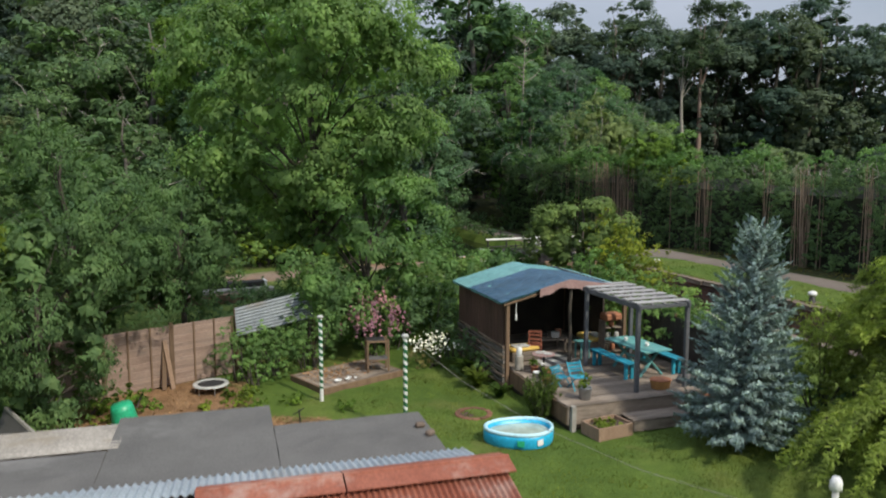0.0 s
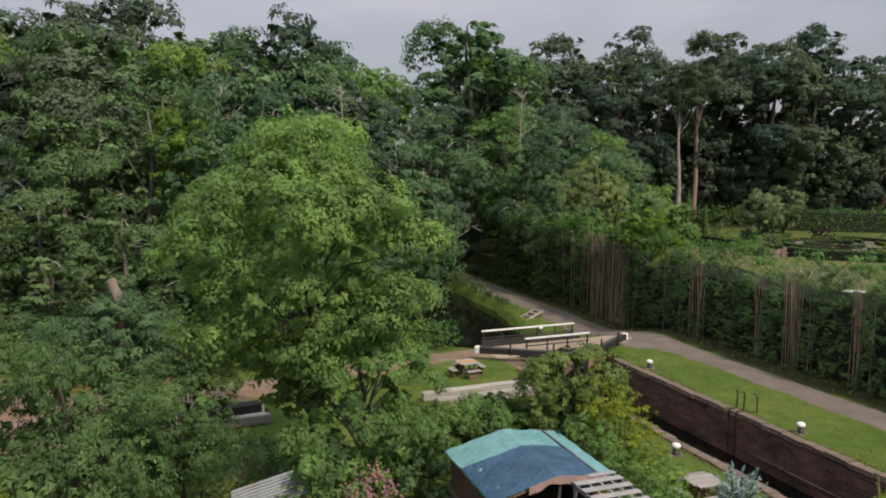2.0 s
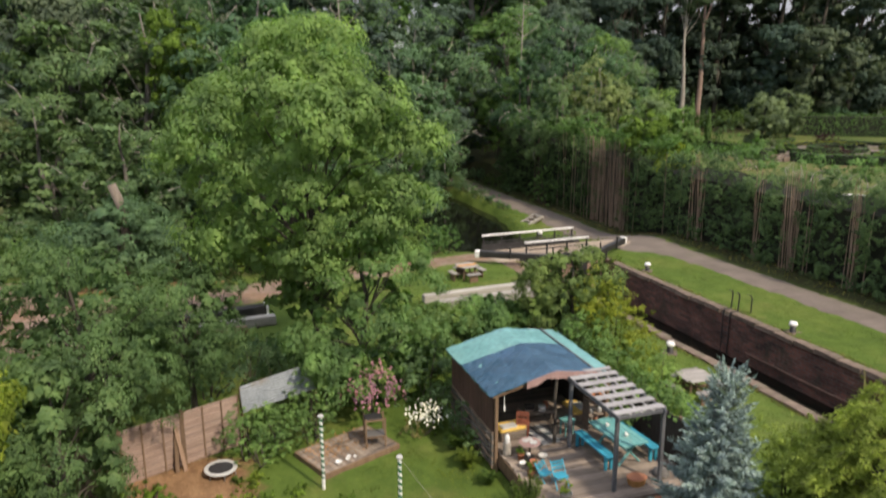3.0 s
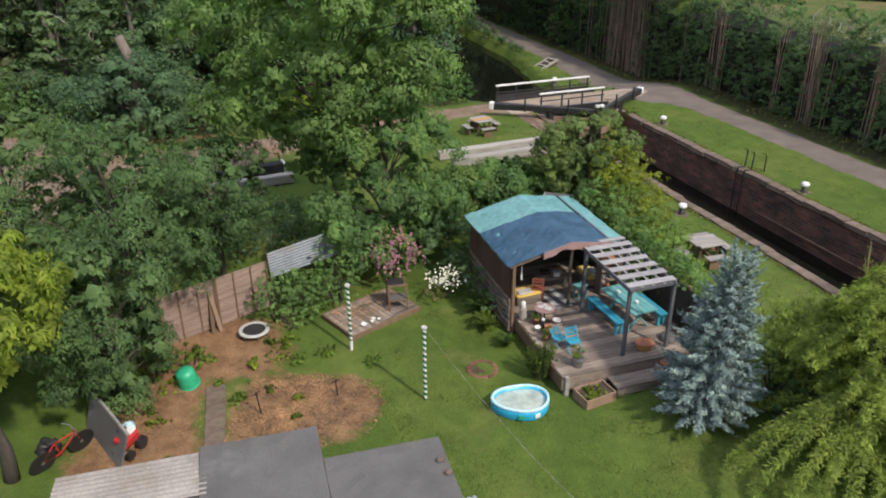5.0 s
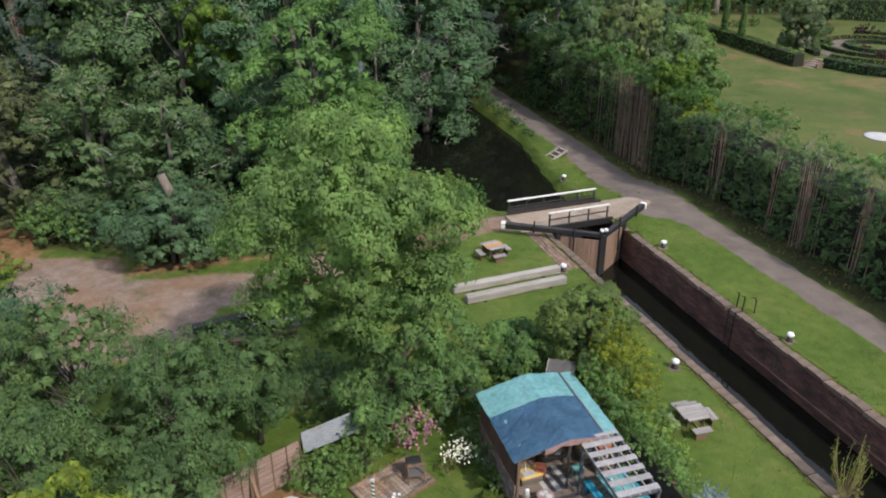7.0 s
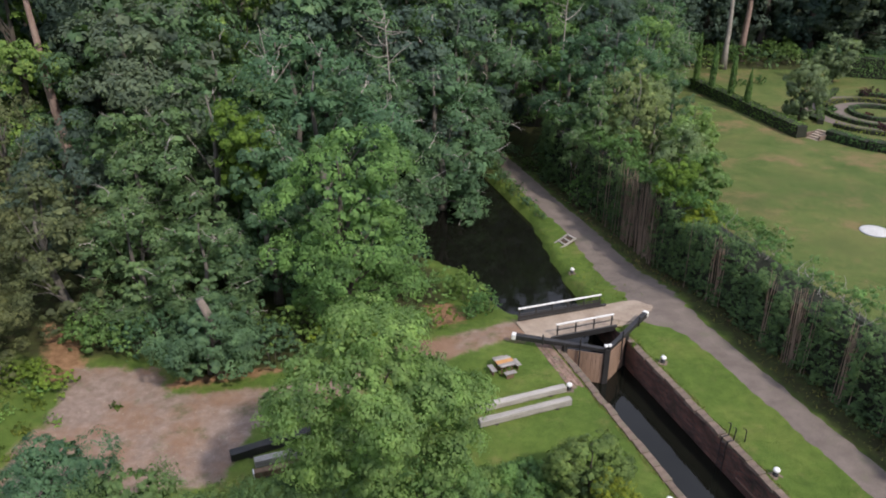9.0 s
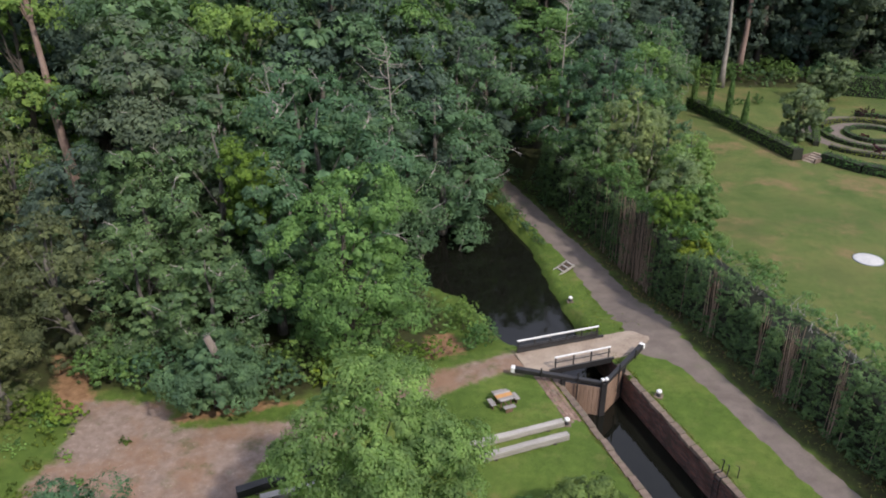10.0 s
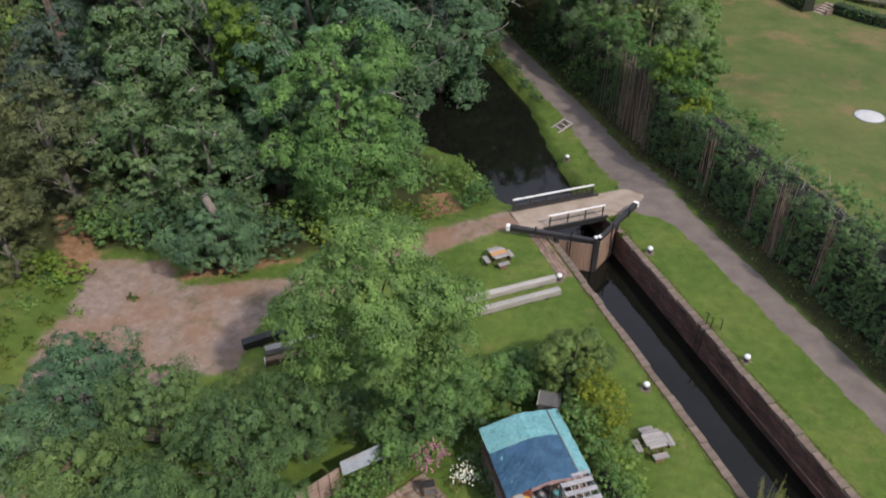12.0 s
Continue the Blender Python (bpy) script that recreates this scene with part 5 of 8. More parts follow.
# ---- shrubs ----
shrub("bramble_bank", "tangled bank of brambles and ivy behind the shelter", "shrubs", [(-1.6, 0.3, 0.6, 1.6, 1.2, 1.5), (0.3, 0.6, 0.6, 1.7, 1.2, 1.6), (1.7, 1.5, 0.6, 1.4, 1.1, 1.5), (3.2, 2.4, 0.5, 1.4, 1.0, 1.2)], 51, 0.17, 75, L_BRAMBLE, m=pose(0.3, 26.0, -0.2))
shrub("bramble_bank", "tangled green shrubs between garden and lockside grass", "shrubs", [(0, 0, 0.8, 1.3, 1.2, 1.7), (0.9, -1.7, 0.8, 1.1, 1.2, 1.7), (1.3, -2.7, 0.6, 0.8, 0.8, 1.2)], 52, 0.16, 80, L_BRAMBLE, m=pose(6.1, 24.4, -0.2))
shrub("ivy_shrub", "ivy and climbers spilling over the shelter's edge", "shrub", [(0, 0, 1.2, 0.9, 0.9, 1.5), (0.5, -1.3, 0.9, 0.8, 0.9, 1.2), (-0.5, 1.1, 1.3, 0.9, 0.9, 1.5), (-0.75, 1.6, 2.5, 0.75, 1.0, 0.75)], 66, 0.15, 85, L_BRAMBLE, m=pose(5.75, 22.9, -0.2))
shrub("wall_shrub", "dark leafy shrubs along the shelter's side wall", "shrub", [(0, 0, 0.4, 0.6, 0.8, 0.9), (-0.5, 1.3, 0.5, 0.7, 0.9, 1.0), (0.3, -0.9, 0.25, 0.4, 0.6, 0.55)], 67, 0.13, 95, L_OAK, m=pose(0.75, 22.0, -0.35))
# Added shrub forms the alder's yellow right side; its leaf colour carries sunlight.
shrub("golden_shrub", "yellow-green shrub added as the alder's bright right side", "shrub", [(0, 0, 1.6, 1.2, 1.1, 1.9), (0.3, -0.8, 0.9, 0.9, 0.9, 1.2), (-0.6, 0.4, 2.6, 0.9, 0.9, 1.3)], 53, 0.16, 90, L_YELLOWGREEN, m=pose(6.45, 25.6, -0.1))
shrub("garden_shrub", "rounded leafy shrub by the garden fence", "shrub", [(0, 0, 0.6, 0.85, 0.8, 0.95), (0.9, 0.5, 0.6, 0.9, 0.8, 0.9), (0.5, -0.4, 0.35, 0.7, 0.6, 0.7)], 54, 0.13, 95, L_BRAMBLE, m=pose(-5.75, 20.95, -0.35))
shrub("garden_shrub", "rounded leafy shrub behind the low deck", "shrub", [(0, 0, 0.5, 0.9, 0.8, 1.0), (-0.9, -0.4, 0.5, 0.8, 0.7, 0.8), (0.1, 0.3, 1.5, 0.75, 0.6, 0.9)], 55, 0.13, 95, L_BRAMBLE, m=pose(-4.05, 21.95, -0.35))
# Added dark shrub stands in for tree shade on the grass behind the tin.
shrub("hedge_shrub", "dark dense shrub added for the shade behind the tin sheet", "shrub", [(0.5, 0.1, 0.7, 1.0, 0.9, 1.5), (1.7, 0.4, 0.6, 1.0, 0.8, 1.3)], 50, 0.15, 70, L_OAK, m=pose(-5.9, 24.6, -0.2))
shrub("garden_shrub", "dark leafy shrub behind the blossom", "shrub", [(0, 0, 0.8, 1.2, 0.9, 1.4), (1.4, 0.4, 0.7, 1.2, 1.0, 1.3), (-1.3, 0.6, 0.7, 1.2, 1.0, 1.3)], 56, 0.15, 85, L_OAK, m=pose(-1.8, 24.6, -0.35))
# Added dark shrub fills the grass gap so it reads as dark undercrown.
shrub("hedge_shrub", "dark leafy shrub added for the dark gap below the tall ash", "shrub", [(0, 0, 0.5, 1.3, 1.2, 1.3), (1.6, 0.6, 0.5, 1.2, 1.1, 1.2), (0.2, 2.0, 0.3, 1.1, 1.1, 0.9), (-1.3, -0.6, 0.4, 1.0, 1.0, 1.0)], 49, 0.15, 70, L_OAK, m=pose(-6.9, 25.7, -0.2))
lil = shrub("buddleia", "buddleia bush with drooping pink flower heads", "flowering shrub", [(0, 0, 1.15, 0.95, 0.8, 1.2)], 57, 0.14, 90, L_BRAMBLE, m=pose(-2.2, 23.3, -0.35))
rs = np.random.RandomState(58)
fc = []
for i in range(74):
    d = unit(rs, 1)[0]
    p = np.array((0, -0.15, 1.35)) + np.array((d[0], -abs(d[1]) * 0.9, abs(d[2]) * 1.1 - 0.2)) * rs.uniform(0.8, 1.15)
    for s in range(5):
        fc.append(p + np.array((0, 0, -0.07 * s)))
part("blossom", spray_mesh("blossom", *cloud(rs, np.array(fc), np.full(len(fc), 0.09), 14, 0.09, 0.7, sub=9), L_LILAC), None, lil, "drooping pink flower heads")
shrub("nettle_patch", "lush bright green nettles on the canal bank", "plants", [(0, 0, 0.4, 0.9, 0.9, 1.3), (0.9, -0.9, 0.2, 0.9, 0.9, 1.0), (-0.3, 1.4, 0.2, 1.0, 1.0, 1.0)], 59, 0.2, 60, L_BRAMBLE, m=pose(-1.0, 50.2, -0.8))
shrub("nettle_patch", "tall lush nettles at the canal's edge by the bridge", "plants", [(0, 0, 0.6, 0.85, 0.8, 1.5), (0.8, 0.6, 0.4, 0.8, 0.8, 1.2), (-0.5, -0.5, 0.2, 0.6, 0.6, 0.8)], 69, 0.2, 75, L_BRAMBLE, m=pose(-0.2, 46.8, -0.5))
shrub("nettle_patch", "lush green nettles beside the dirt path", "plants", [(0, 0, 0.3, 1.6, 1.2, 0.9), (2.2, 0.8, 0.2, 1.4, 1.0, 0.8), (-2.2, -0.6, 0.3, 1.5, 1.1, 0.9)], 60, 0.2, 60, L_LIME, m=pose(-5.4, 44.4, -0.1))
shrub("reed_clump", "tall reeds growing at the bridge end", "plants", [(0, 0, 0.4, 0.5, 0.4, 0.9)], 61, 0.3, 60, L_LIME, 0.2, m=pose(8.6, 48.9, -0.6))
shrub("ivy_bank", "bright weeds by the garden gate", "plants", [(0, 0, 0.2, 0.9, 0.6, 0.6), (-1.1, -0.2, 0.2, 0.9, 0.6, 0.5), (1.0, 0.3, 0.15, 0.7, 0.5, 0.45)], 62, 0.15, 90, L_LIME, m=pose(-8.9, 17.9, -0.35))
for x, y, s, r in ((0.75, 21.2, 0.75, 3), (0.95, 20.2, 0.6, 4), (1.5, 19.3, 0.45, 6)):
    f = thing("fern", "arching green fern beside the deck", "fern", pose(x, y, -0.35), "ferns along the deck")
    rs = np.random.RandomState(r + 70)
    pts, al, nn = [], [], []
    for i in range(34):
        a, ht = rs.rand() * 6.283, rs.uniform(0.7, 1.25) * s
        dx = np.array((math.cos(a), math.sin(a), 0))
        out = rs.uniform(0.35, 0.8) * s
        for q in np.linspace(0.1, 1, 12):
            p = dx * out * q ** 1.4 + np.array((0, 0, ht * (q - 0.45 * q * q) * 1.3))
            sd = np.cross(dx, (0, 0, 1.0))
            for w in (-1, 1):
                pts.append(p + sd * w * 0.07 * (1.1 - q))
                al.append(sd * w + dx * 0.5)
                nn.append(np.array((0, 0, 1.0)) - dx * 0.4 + rs.normal(0, 0.2, 3))
    ln = np.full(len(pts), 0.16 * s + 0.03)
    part("fronds", leaf_mesh("fronds", np.array(pts), np.array(nn), np.array(al), ln, ln * 0.4, L_FERN), None, f)
rose = thing("rosemary_bush", "upright dark rosemary bush at the corner of the deck", "shrub", pose(2.42, 17.75, -0.35))
rs = np.random.RandomState(77)
bt, pts, al, nn = bmesh.new(), [], [], []
for i in range(64):
    a, r, ht = rs.rand() * 6.283, 0.34 * rs.rand() ** 0.6, rs.uniform(0.75, 1.3)
    root = np.array((r * 0.5 * math.cos(a), r * 0.5 * math.sin(a), 0))
    tip = np.array((r * 1.5 * math.cos(a), r * 1.5 * math.sin(a), ht * (1.1 - 0.9 * r)))
    tube(bt, [Vector(root), Vector((root + tip) / 2 + rs.normal(0, 0.02, 3)), Vector(tip)], [0.01, 0.007, 0.003], 4, False)
    q = rs.uniform(0.12, 1, 44)[:, None]
    pts.append(root + (tip - root) * q + rs.normal(0, 0.02, (44, 3)))
    al.append(np.tile((tip - root) * 0.8, (44, 1)) + rs.normal(0, 0.55, (44, 3)))
    nn.append(unit(rs, 44))
tagged(part("twig", bt, M_BARK, rose), kind="stuff")
pts, al, nn = np.concatenate(pts), np.concatenate(al), np.concatenate(nn)
part("foliage", spray_mesh("foliage", pts, nn, al, rs.uniform(0.07, 0.14, len(pts)), np.full(len(pts), 0.03), L_FERN), None, rose)
shrub("dry_grass_clump", "clump of bleached dry grass", "grass", [(0, 0, 0.25, 0.4, 0.35, 0.45)], 63, 0.3, 110, L_DRY, 0.12, m=pose(-0.75, 21.9, -0.35), twigs=False)
da = shrub("ox_eye_daisies", "clump of tall white daisies", "flowers", [(0, 0, 0.35, 0.38, 0.35, 0.45)], 64, 0.14, 110, L_FERN, 0.25, m=pose(-0.25, 22.4, -0.35))
rs = np.random.RandomState(65)
pp = np.array((0, -0.1, 0.75)) + rs.normal(0, 1, (150, 3)) * np.array((0.3, 0.28, 0.16))
tagged(part("blossom", leaf_mesh("flower_heads", pp, np.tile((0.1, -0.4, 1.0), (150, 1)) + rs.normal(0, 0.35, (150, 3)), unit(rs, 150), np.full(150, 0.09), np.full(150, 0.09), L_WHITEF), None, da, "white daisy heads"), kind="stuff")


sap = thing("willow_sapling", "bare yellowish willow shoots growing from the lock edge", "sapling", pose(13.55, 20.9, -0.1))
rs = np.random.RandomState(91)
bt, pts, al = bmesh.new(), [], []
for i in range(30):
    a, r, ht = rs.rand() * 6.283, rs.uniform(0.1, 0.95), rs.uniform(1.2, 2.9)
    root = np.array((0.12 * math.cos(a), 0.12 * math.sin(a), 0))
    tip = np.array((r * math.cos(a), r * math.sin(a), ht * (1 - 0.25 * r)))
    bend = root + (tip - root) * 0.5 + np.array((0.12 * math.cos(a), 0.12 * math.sin(a), -0.1)) + rs.normal(0, 0.05, 3)
    tube(bt, [Vector(root), Vector(bend), Vector(tip)], [0.022, 0.014, 0.005], 5, False)
    q = rs.uniform(0.35, 1, 16)[:, None]
    pts.append(bend + (tip - bend) * (q * 2 - 1).clip(-0.4, 1) + rs.normal(0, 0.04, (16, 3)))
    al.append(np.tile(tip - bend, (16, 1)) + rs.normal(0, 0.6, (16, 3)))
tagged(part("shoot", bt, M_SHOOT, sap, "yellowish bare shoots"), kind="stuff")
pts, al = np.concatenate(pts), np.concatenate(al)
part("foliage", spray_mesh("foliage", pts, unit(rs, len(pts)), al, rs.uniform(0.1, 0.18, len(pts)), np.full(len(pts), 0.03), L_SUNNY), None, sap)


# ---- the tall hedge along the towpath ----
def hedge_leaves(rs, u0, u1, v0, v1, z0, z1, n, rag=0.35):
    """Points over the faces of a tall hedge, with normals; bare where its stems show."""
    per = rs.rand(n)
    u = u0 + (u1 - u0) * rs.rand(n)
    face = rs.rand(n)
    top = z1 + 0.45 * np.sin(u * 0.55) + 0.3 * np.sin(u * 1.45 + 1) + 0.22 * np.sin(u * 3.1)
    h = rs.rand(n) ** 0.85
    bulge = 0.28 * np.sin(u * 0.9) + 0.22 * np.sin(u * 2.3 + h * 4) + 0.2 * np.sin(h * 9 + u)
    v0 = v0 - 0.85 * smooth(27, 17, u)
    v = np.where(face < 0.7, v0 - 0.45 * bulge * (0.4 + h) + np.abs(rs.normal(0, 0.22, n)), np.where(face < 0.95, v0 + (v1 - v0) * rs.rand(n), v1 + np.abs(rs.normal(0, 0.2, n))))
    z = np.where((face < 0.7) | (face >= 0.95), z0 + (top - z0) * h, top - np.abs(rs.normal(0, 0.3, n)))
    nor = np.where((face < 0.7)[:, None], (-1, 0, 0.35), np.where((face < 0.95)[:, None], (0, 0, 1), (1, 0, 0.3)))
    return u, v, z, nor


hedge = thing("tall_hedge", "overgrown conifer hedge with bare brown stems beside the towpath", "hedge", LOCK)
rs = np.random.RandomState(81)
HV0, HV1 = 13.4, 16.0
u, v, z, nor = hedge_leaves(rs, -9, 47, HV0, HV1, 0.1, 5.2, 3300)
bare = np.zeros(len(u))
for c, w in ((38.8, 0.6), (32.5, 0.7), (26.5, 2.8), (15.1, 0.7), (9.7, 0.3), (7.2, 0.6), (3.2, 0.5), (-3, 0.6)):
    bare = np.maximum(bare, np.exp(-((u - c) / w) ** 4))
low = (v < HV0 + 0.7) & (z < 5.3) & ((z > 1.9) | (np.abs(u - 26.5) < 4))
keep = ~(low & (rs.rand(len(u)) < bare * 0.95))
fall = np.where(u > 20, -1.2 * smooth(15, 26, u), 0)
z = z + fall * (1 - np.clip(z / 5.2, 0, 1))
tufts = np.stack([v, u, z], 1)[keep]
at, tn, al, ln, wd = cloud(rs, tufts, rs.uniform(0.22, 0.48, len(tufts)), 52, 0.125, 0.5, 0.5, 0.85)
tn = tn + np.repeat(nor[keep], len(at) // len(tufts), axis=0) * 0.5
part("foliage", spray_mesh("foliage", at, tn, al, ln, wd, L_HEDGE), None, hedge)
# Added core: blocks light through the hedge, its colour painting the inner shade.
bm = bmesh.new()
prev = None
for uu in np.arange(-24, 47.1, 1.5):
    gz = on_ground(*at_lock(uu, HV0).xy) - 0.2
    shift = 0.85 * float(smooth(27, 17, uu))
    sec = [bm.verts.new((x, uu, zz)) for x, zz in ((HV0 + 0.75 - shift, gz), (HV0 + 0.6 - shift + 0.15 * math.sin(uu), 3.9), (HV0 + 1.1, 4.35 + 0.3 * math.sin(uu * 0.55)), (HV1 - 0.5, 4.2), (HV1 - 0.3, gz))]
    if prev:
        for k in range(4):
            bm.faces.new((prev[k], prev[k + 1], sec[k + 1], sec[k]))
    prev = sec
part("core", bm, M_HEDGESHADE, hedge)
rnd = random.Random(82)
stem_at = []
for c, w, nn in ((38.8, 0.6, 4), (32.5, 0.7, 5), (26.5, 2.8, 84), (15.1, 0.7, 18), (9.7, 0.3, 7), (7.2, 0.6, 18), (3.2, 0.5, 9), (-3, 0.6, 7), (20, 4, 4), (33, 5, 10), (3, 9, 5)):
    for i in range(nn):
        uu = c + rnd.uniform(-w, w)
        stem_at.append((uu, HV0 - 0.85 * float(smooth(27, 17, uu)) + rnd.uniform(0.0, 0.45), rnd.uniform(4.4, 5.7)))
for uu, vv, hh in stem_at:
    g0 = on_ground(*at_lock(uu, vv).xy)
    lx, ly = rnd.uniform(-0.2, 0.2), rnd.uniform(-0.3, 0.3)
    r = rnd.uniform(0.018, 0.042)
    part("stem", tubed([(vv, uu, g0 - 0.1), (vv + lx * 0.4, uu + ly * 0.5, g0 + hh * 0.5), (vv + lx, uu + ly, hh)], [r, r * 0.8, r * 0.4], 6), M_STEM, hedge, "bare brown stem")
rs = np.random.RandomState(83)
cc = np.array([(HV0 + 1.2 + rs.normal(0, 0.7), uu, 5.3 + abs(rs.normal(0, 0.5))) for uu in rs.uniform(-22, 46, 230)])
part("new_growth", spray_mesh("new_growth", *cloud(rs, cc, np.full(len(cc), 0.5), 60, 0.2, 0.45), L_BRAMBLE), None, hedge, "brighter new growth on the hedge top")


rnd = random.Random(84)
for uu, vv, nn in ((4.4, 14.0, 10), (6.7, 14.3, 12), (8.6, 14.8, 8), (12.8, 14.4, 9), (17.0, 14.6, 6)):
    for i in range(nn):
        p = Vector((vv + rnd.uniform(-0.7, 0.7), uu + rnd.uniform(-1.0, 1.0), 4.9))
        pts = [p]
        for k in range(3):
            p = p + Vector((rnd.uniform(-0.45, 0.45), rnd.uniform(-0.45, 0.45), rnd.uniform(0.1, 0.4)))
            pts.append(p)
        part("dead_branch", tubed(pts, [0.022, 0.018, 0.012, 0.004], 5), M_TWIG, hedge, "bleached dead branch")


# ---- the woods ----
def forest_kind(seed, H, R, base, leaves, leaf, mat, top=0.5, bark=None, label="", width=0.6, name="forest_tree", droop=0.05, twigs=0, skirt=0.6, lobe=0.27, lobes=36, high=0.45):
    return tree(name, label, "tree", pose(0, 0, -500), seed, H, R, base, leaves, leaf, width, mat, bark, top, lobe, lobes, droop, nlimb=9, group="trees of the wood", hollow=0.6, twigs=twigs, skirt=skirt, high=high)


KINDS = [
    forest_kind(101, 18, 5.6, 1.2, 15000, 0.23, L_OAK, 0.5, M_GREYBARK, "broad oak in dark green leaf in the wood", name="oak_tree", twigs=42, lobe=0.25, lobes=42),
    forest_kind(102, 18, 5.2, 0.8, 15000, 0.22, L_OAK, 0.42, M_GREYBARK, "leafy oak with a ragged crown in the wood", name="oak_tree", twigs=42, lobe=0.24, lobes=42),
    forest_kind(103, 18, 4.8, 0.8, 14000, 0.23, L_FARHAZE, 0.52, None, "tall dark woodland tree", name="beech_tree"),
    forest_kind(104, 18, 4.4, 0.4, 14000, 0.22, L_BRAMBLE, 0.5, M_GREYBARK, "slender leafy woodland tree", name="sycamore_tree"),
    forest_kind(105, 18, 3.9, 0.3, 13000, 0.21, L_BROWN, 0.4, M_GREYBARK, "grey-green larch in the wood", name="larch_tree", width=0.4, droop=0.5),
]
BACK = [
    forest_kind(107, 18, 5.0, 2.0, 11000, 0.25, L_OAK, 0.5, M_GREYBARK, "broad oak standing deep in the wood", name="oak_tree", skirt=0.4),
    forest_kind(108, 18, 4.4, 2.0, 11000, 0.25, L_FARHAZE, 0.5, None, "tall dark tree deep in the wood", name="beech_tree", skirt=0.4),
    forest_kind(109, 18, 4.0, 2.0, 10000, 0.24, L_BRAMBLE, 0.5, None, "leafy tree deep in the wood", name="sycamore_tree", skirt=0.4),
]
FAR_KIND = forest_kind(106, 26, 7.0, 0.0, 13500, 0.37, L_FARHAZE, 0.5, None, "tall dark tree of the far wood", name="beech_tree", skirt=0.7, width=0.7, lobe=0.24, lobes=44, high=0.4)
spread = random.Random(5)


def plant(kind, x, y, H, wide=1.0):
    s = H / (26 if kind is FAR_KIND else 18)
    return copy_thing(kind, pose(x, y, on_ground(x, y) - 0.15, 0, 0, spread.uniform(0, 360)) @ Matrix.Diagonal((s * wide, s * wide, s, 1)))


# edge of the wood behind the yard, then deeper rows
for x, y, H, k, w in ((-27.5, 42.5, 13, 4, 1.2), (-22.8, 43.5, 10.5, 0, 1.25), (-18.2, 42.6, 9.5, 1, 1.3), (-14.6, 47.0, 14, 1, 1.1), (-33, 40.5, 12, 4, 1.2), (-24, 48.5, 16, 1, 1.1), (-19.0, 50.0, 17, 0, 1.1), (-12.0, 52.5, 18.5, 0, 1.2), (-8.6, 58.5, 17, 1, 1.2), (-4.2, 69.0, 17.5, 0, 1.3), (-30, 50, 13.5, 2, 1.1), (-36, 46, 16, 4, 1.2), (-29.5, 36.5, 8.5, 4, 1.3), (-31, 31.0, 8.0, 1, 1.3), (-27.5, 25.0, 7.5, 1, 1.3)):
    plant(KINDS[k], x, y, H, w)
for y, step, h0 in ((57, 6.2, 21), (64, 6.6, 23.5), (72, 7.2, 26), (84, 8.4, 29)):
    x = -14.0 - (y - 57) * 0.02 if y < 70 else -9.0
    while x > -5 - y * 0.6:
        kinds = KINDS[2:] + KINDS[:2] if y < 60 else BACK
        if y > 66 or not -39.5 < x < -31.5:
            plant(kinds[spread.randrange(len(kinds))], x + spread.uniform(-1.5, 1.5), y + spread.uniform(-2, 2), h0 * spread.uniform(0.84, 1.12), spread.uniform(0.95, 1.2))
        x -= step
# round the canal's bend and beyond the towpath
for x, y, H, k, w in ((-2.5, 79, 21, 0, 1.1), (1.0, 88, 20, 2, 1.2), (7.0, 90, 19, 3, 1.2), (9.8, 80, 15, 1, 1.1), (11.0, 72.0, 11.5, 1, 1.0), (13.6, 78, 16, 0, 0.95), (17.5, 84, 16, 3, 1.0), (14.0, 91, 18, 2, 1.1), (21.5, 95, 15, 0, 1.0), (16, 104, 20, 1, 1.2), (12.9, 66.0, 8.0, 3, 1.1), (25, 106, 15, 1, 1.0), (26.5, 116, 18, 2, 1.1), (20.5, 79.5, 10, 1, 1.0)):
    plant(KINDS[k], x, y, H, w)
for x, y, H, k, w in ((4.8, 104, 33.5, 0, 1.15), (1.6, 110, 27, 1, 1.1), (-8.8, 88, 26, 1, 1.2), (7.5, 107, 27, 2, 1.2), (-12, 101, 24, 1, 1.0), (10, 112, 23, 0, 1.1), (18, 117, 22, 1, 1.1)):
    plant(BACK[k], x, y, H, w)
tree("birch_tree", "wispy pale birch beside the towpath", "tree", pose(14.6, 73.0, 0), 111, 12.5, 3.0, 2.0, 13000, 0.18, 0.4, L_BIRCH, M_BIRCH, 0.45, droop=0.6, trunk=0.16, nlimb=24)
tree("young_lime_tree", "young bright green tree rising out of the hedge", "tree", pose(15.6, 57.5, 0), 112, 9.0, 2.0, 2.0, 9000, 0.17, 0.55, L_LIME, None, 0.4, droop=0.1, trunk=0.1, nlimb=20)
for i, (x, y, H, R, mt) in enumerate(((16.8, 53.5, 6.4, 1.9, L_LIME), (18.0, 58.5, 8.0, 2.5, L_ASH), (17.2, 63.5, 8.4, 2.4, L_BIRCH), (19.4, 68.0, 9.6, 2.8, L_ASH), (17.3, 74.5, 11.0, 2.8, L_BIRCH))):
    tree("field_maple_tree", ("young bright green tree", "leafy bright green tree", "pale feathery grey-green tree", "leafy bright green tree", "pale feathery grey-green tree")[i] + " behind the hedge", "tree", pose(x, y, on_ground(x, y) - 0.1), 140 + i, H, R, 0.4, 9000, 0.19, 0.5, mt, M_BIRCH if mt is L_BIRCH else None, 0.45, droop=0.25, trunk=0.012 * H, nlimb=14, skirt=0.5)
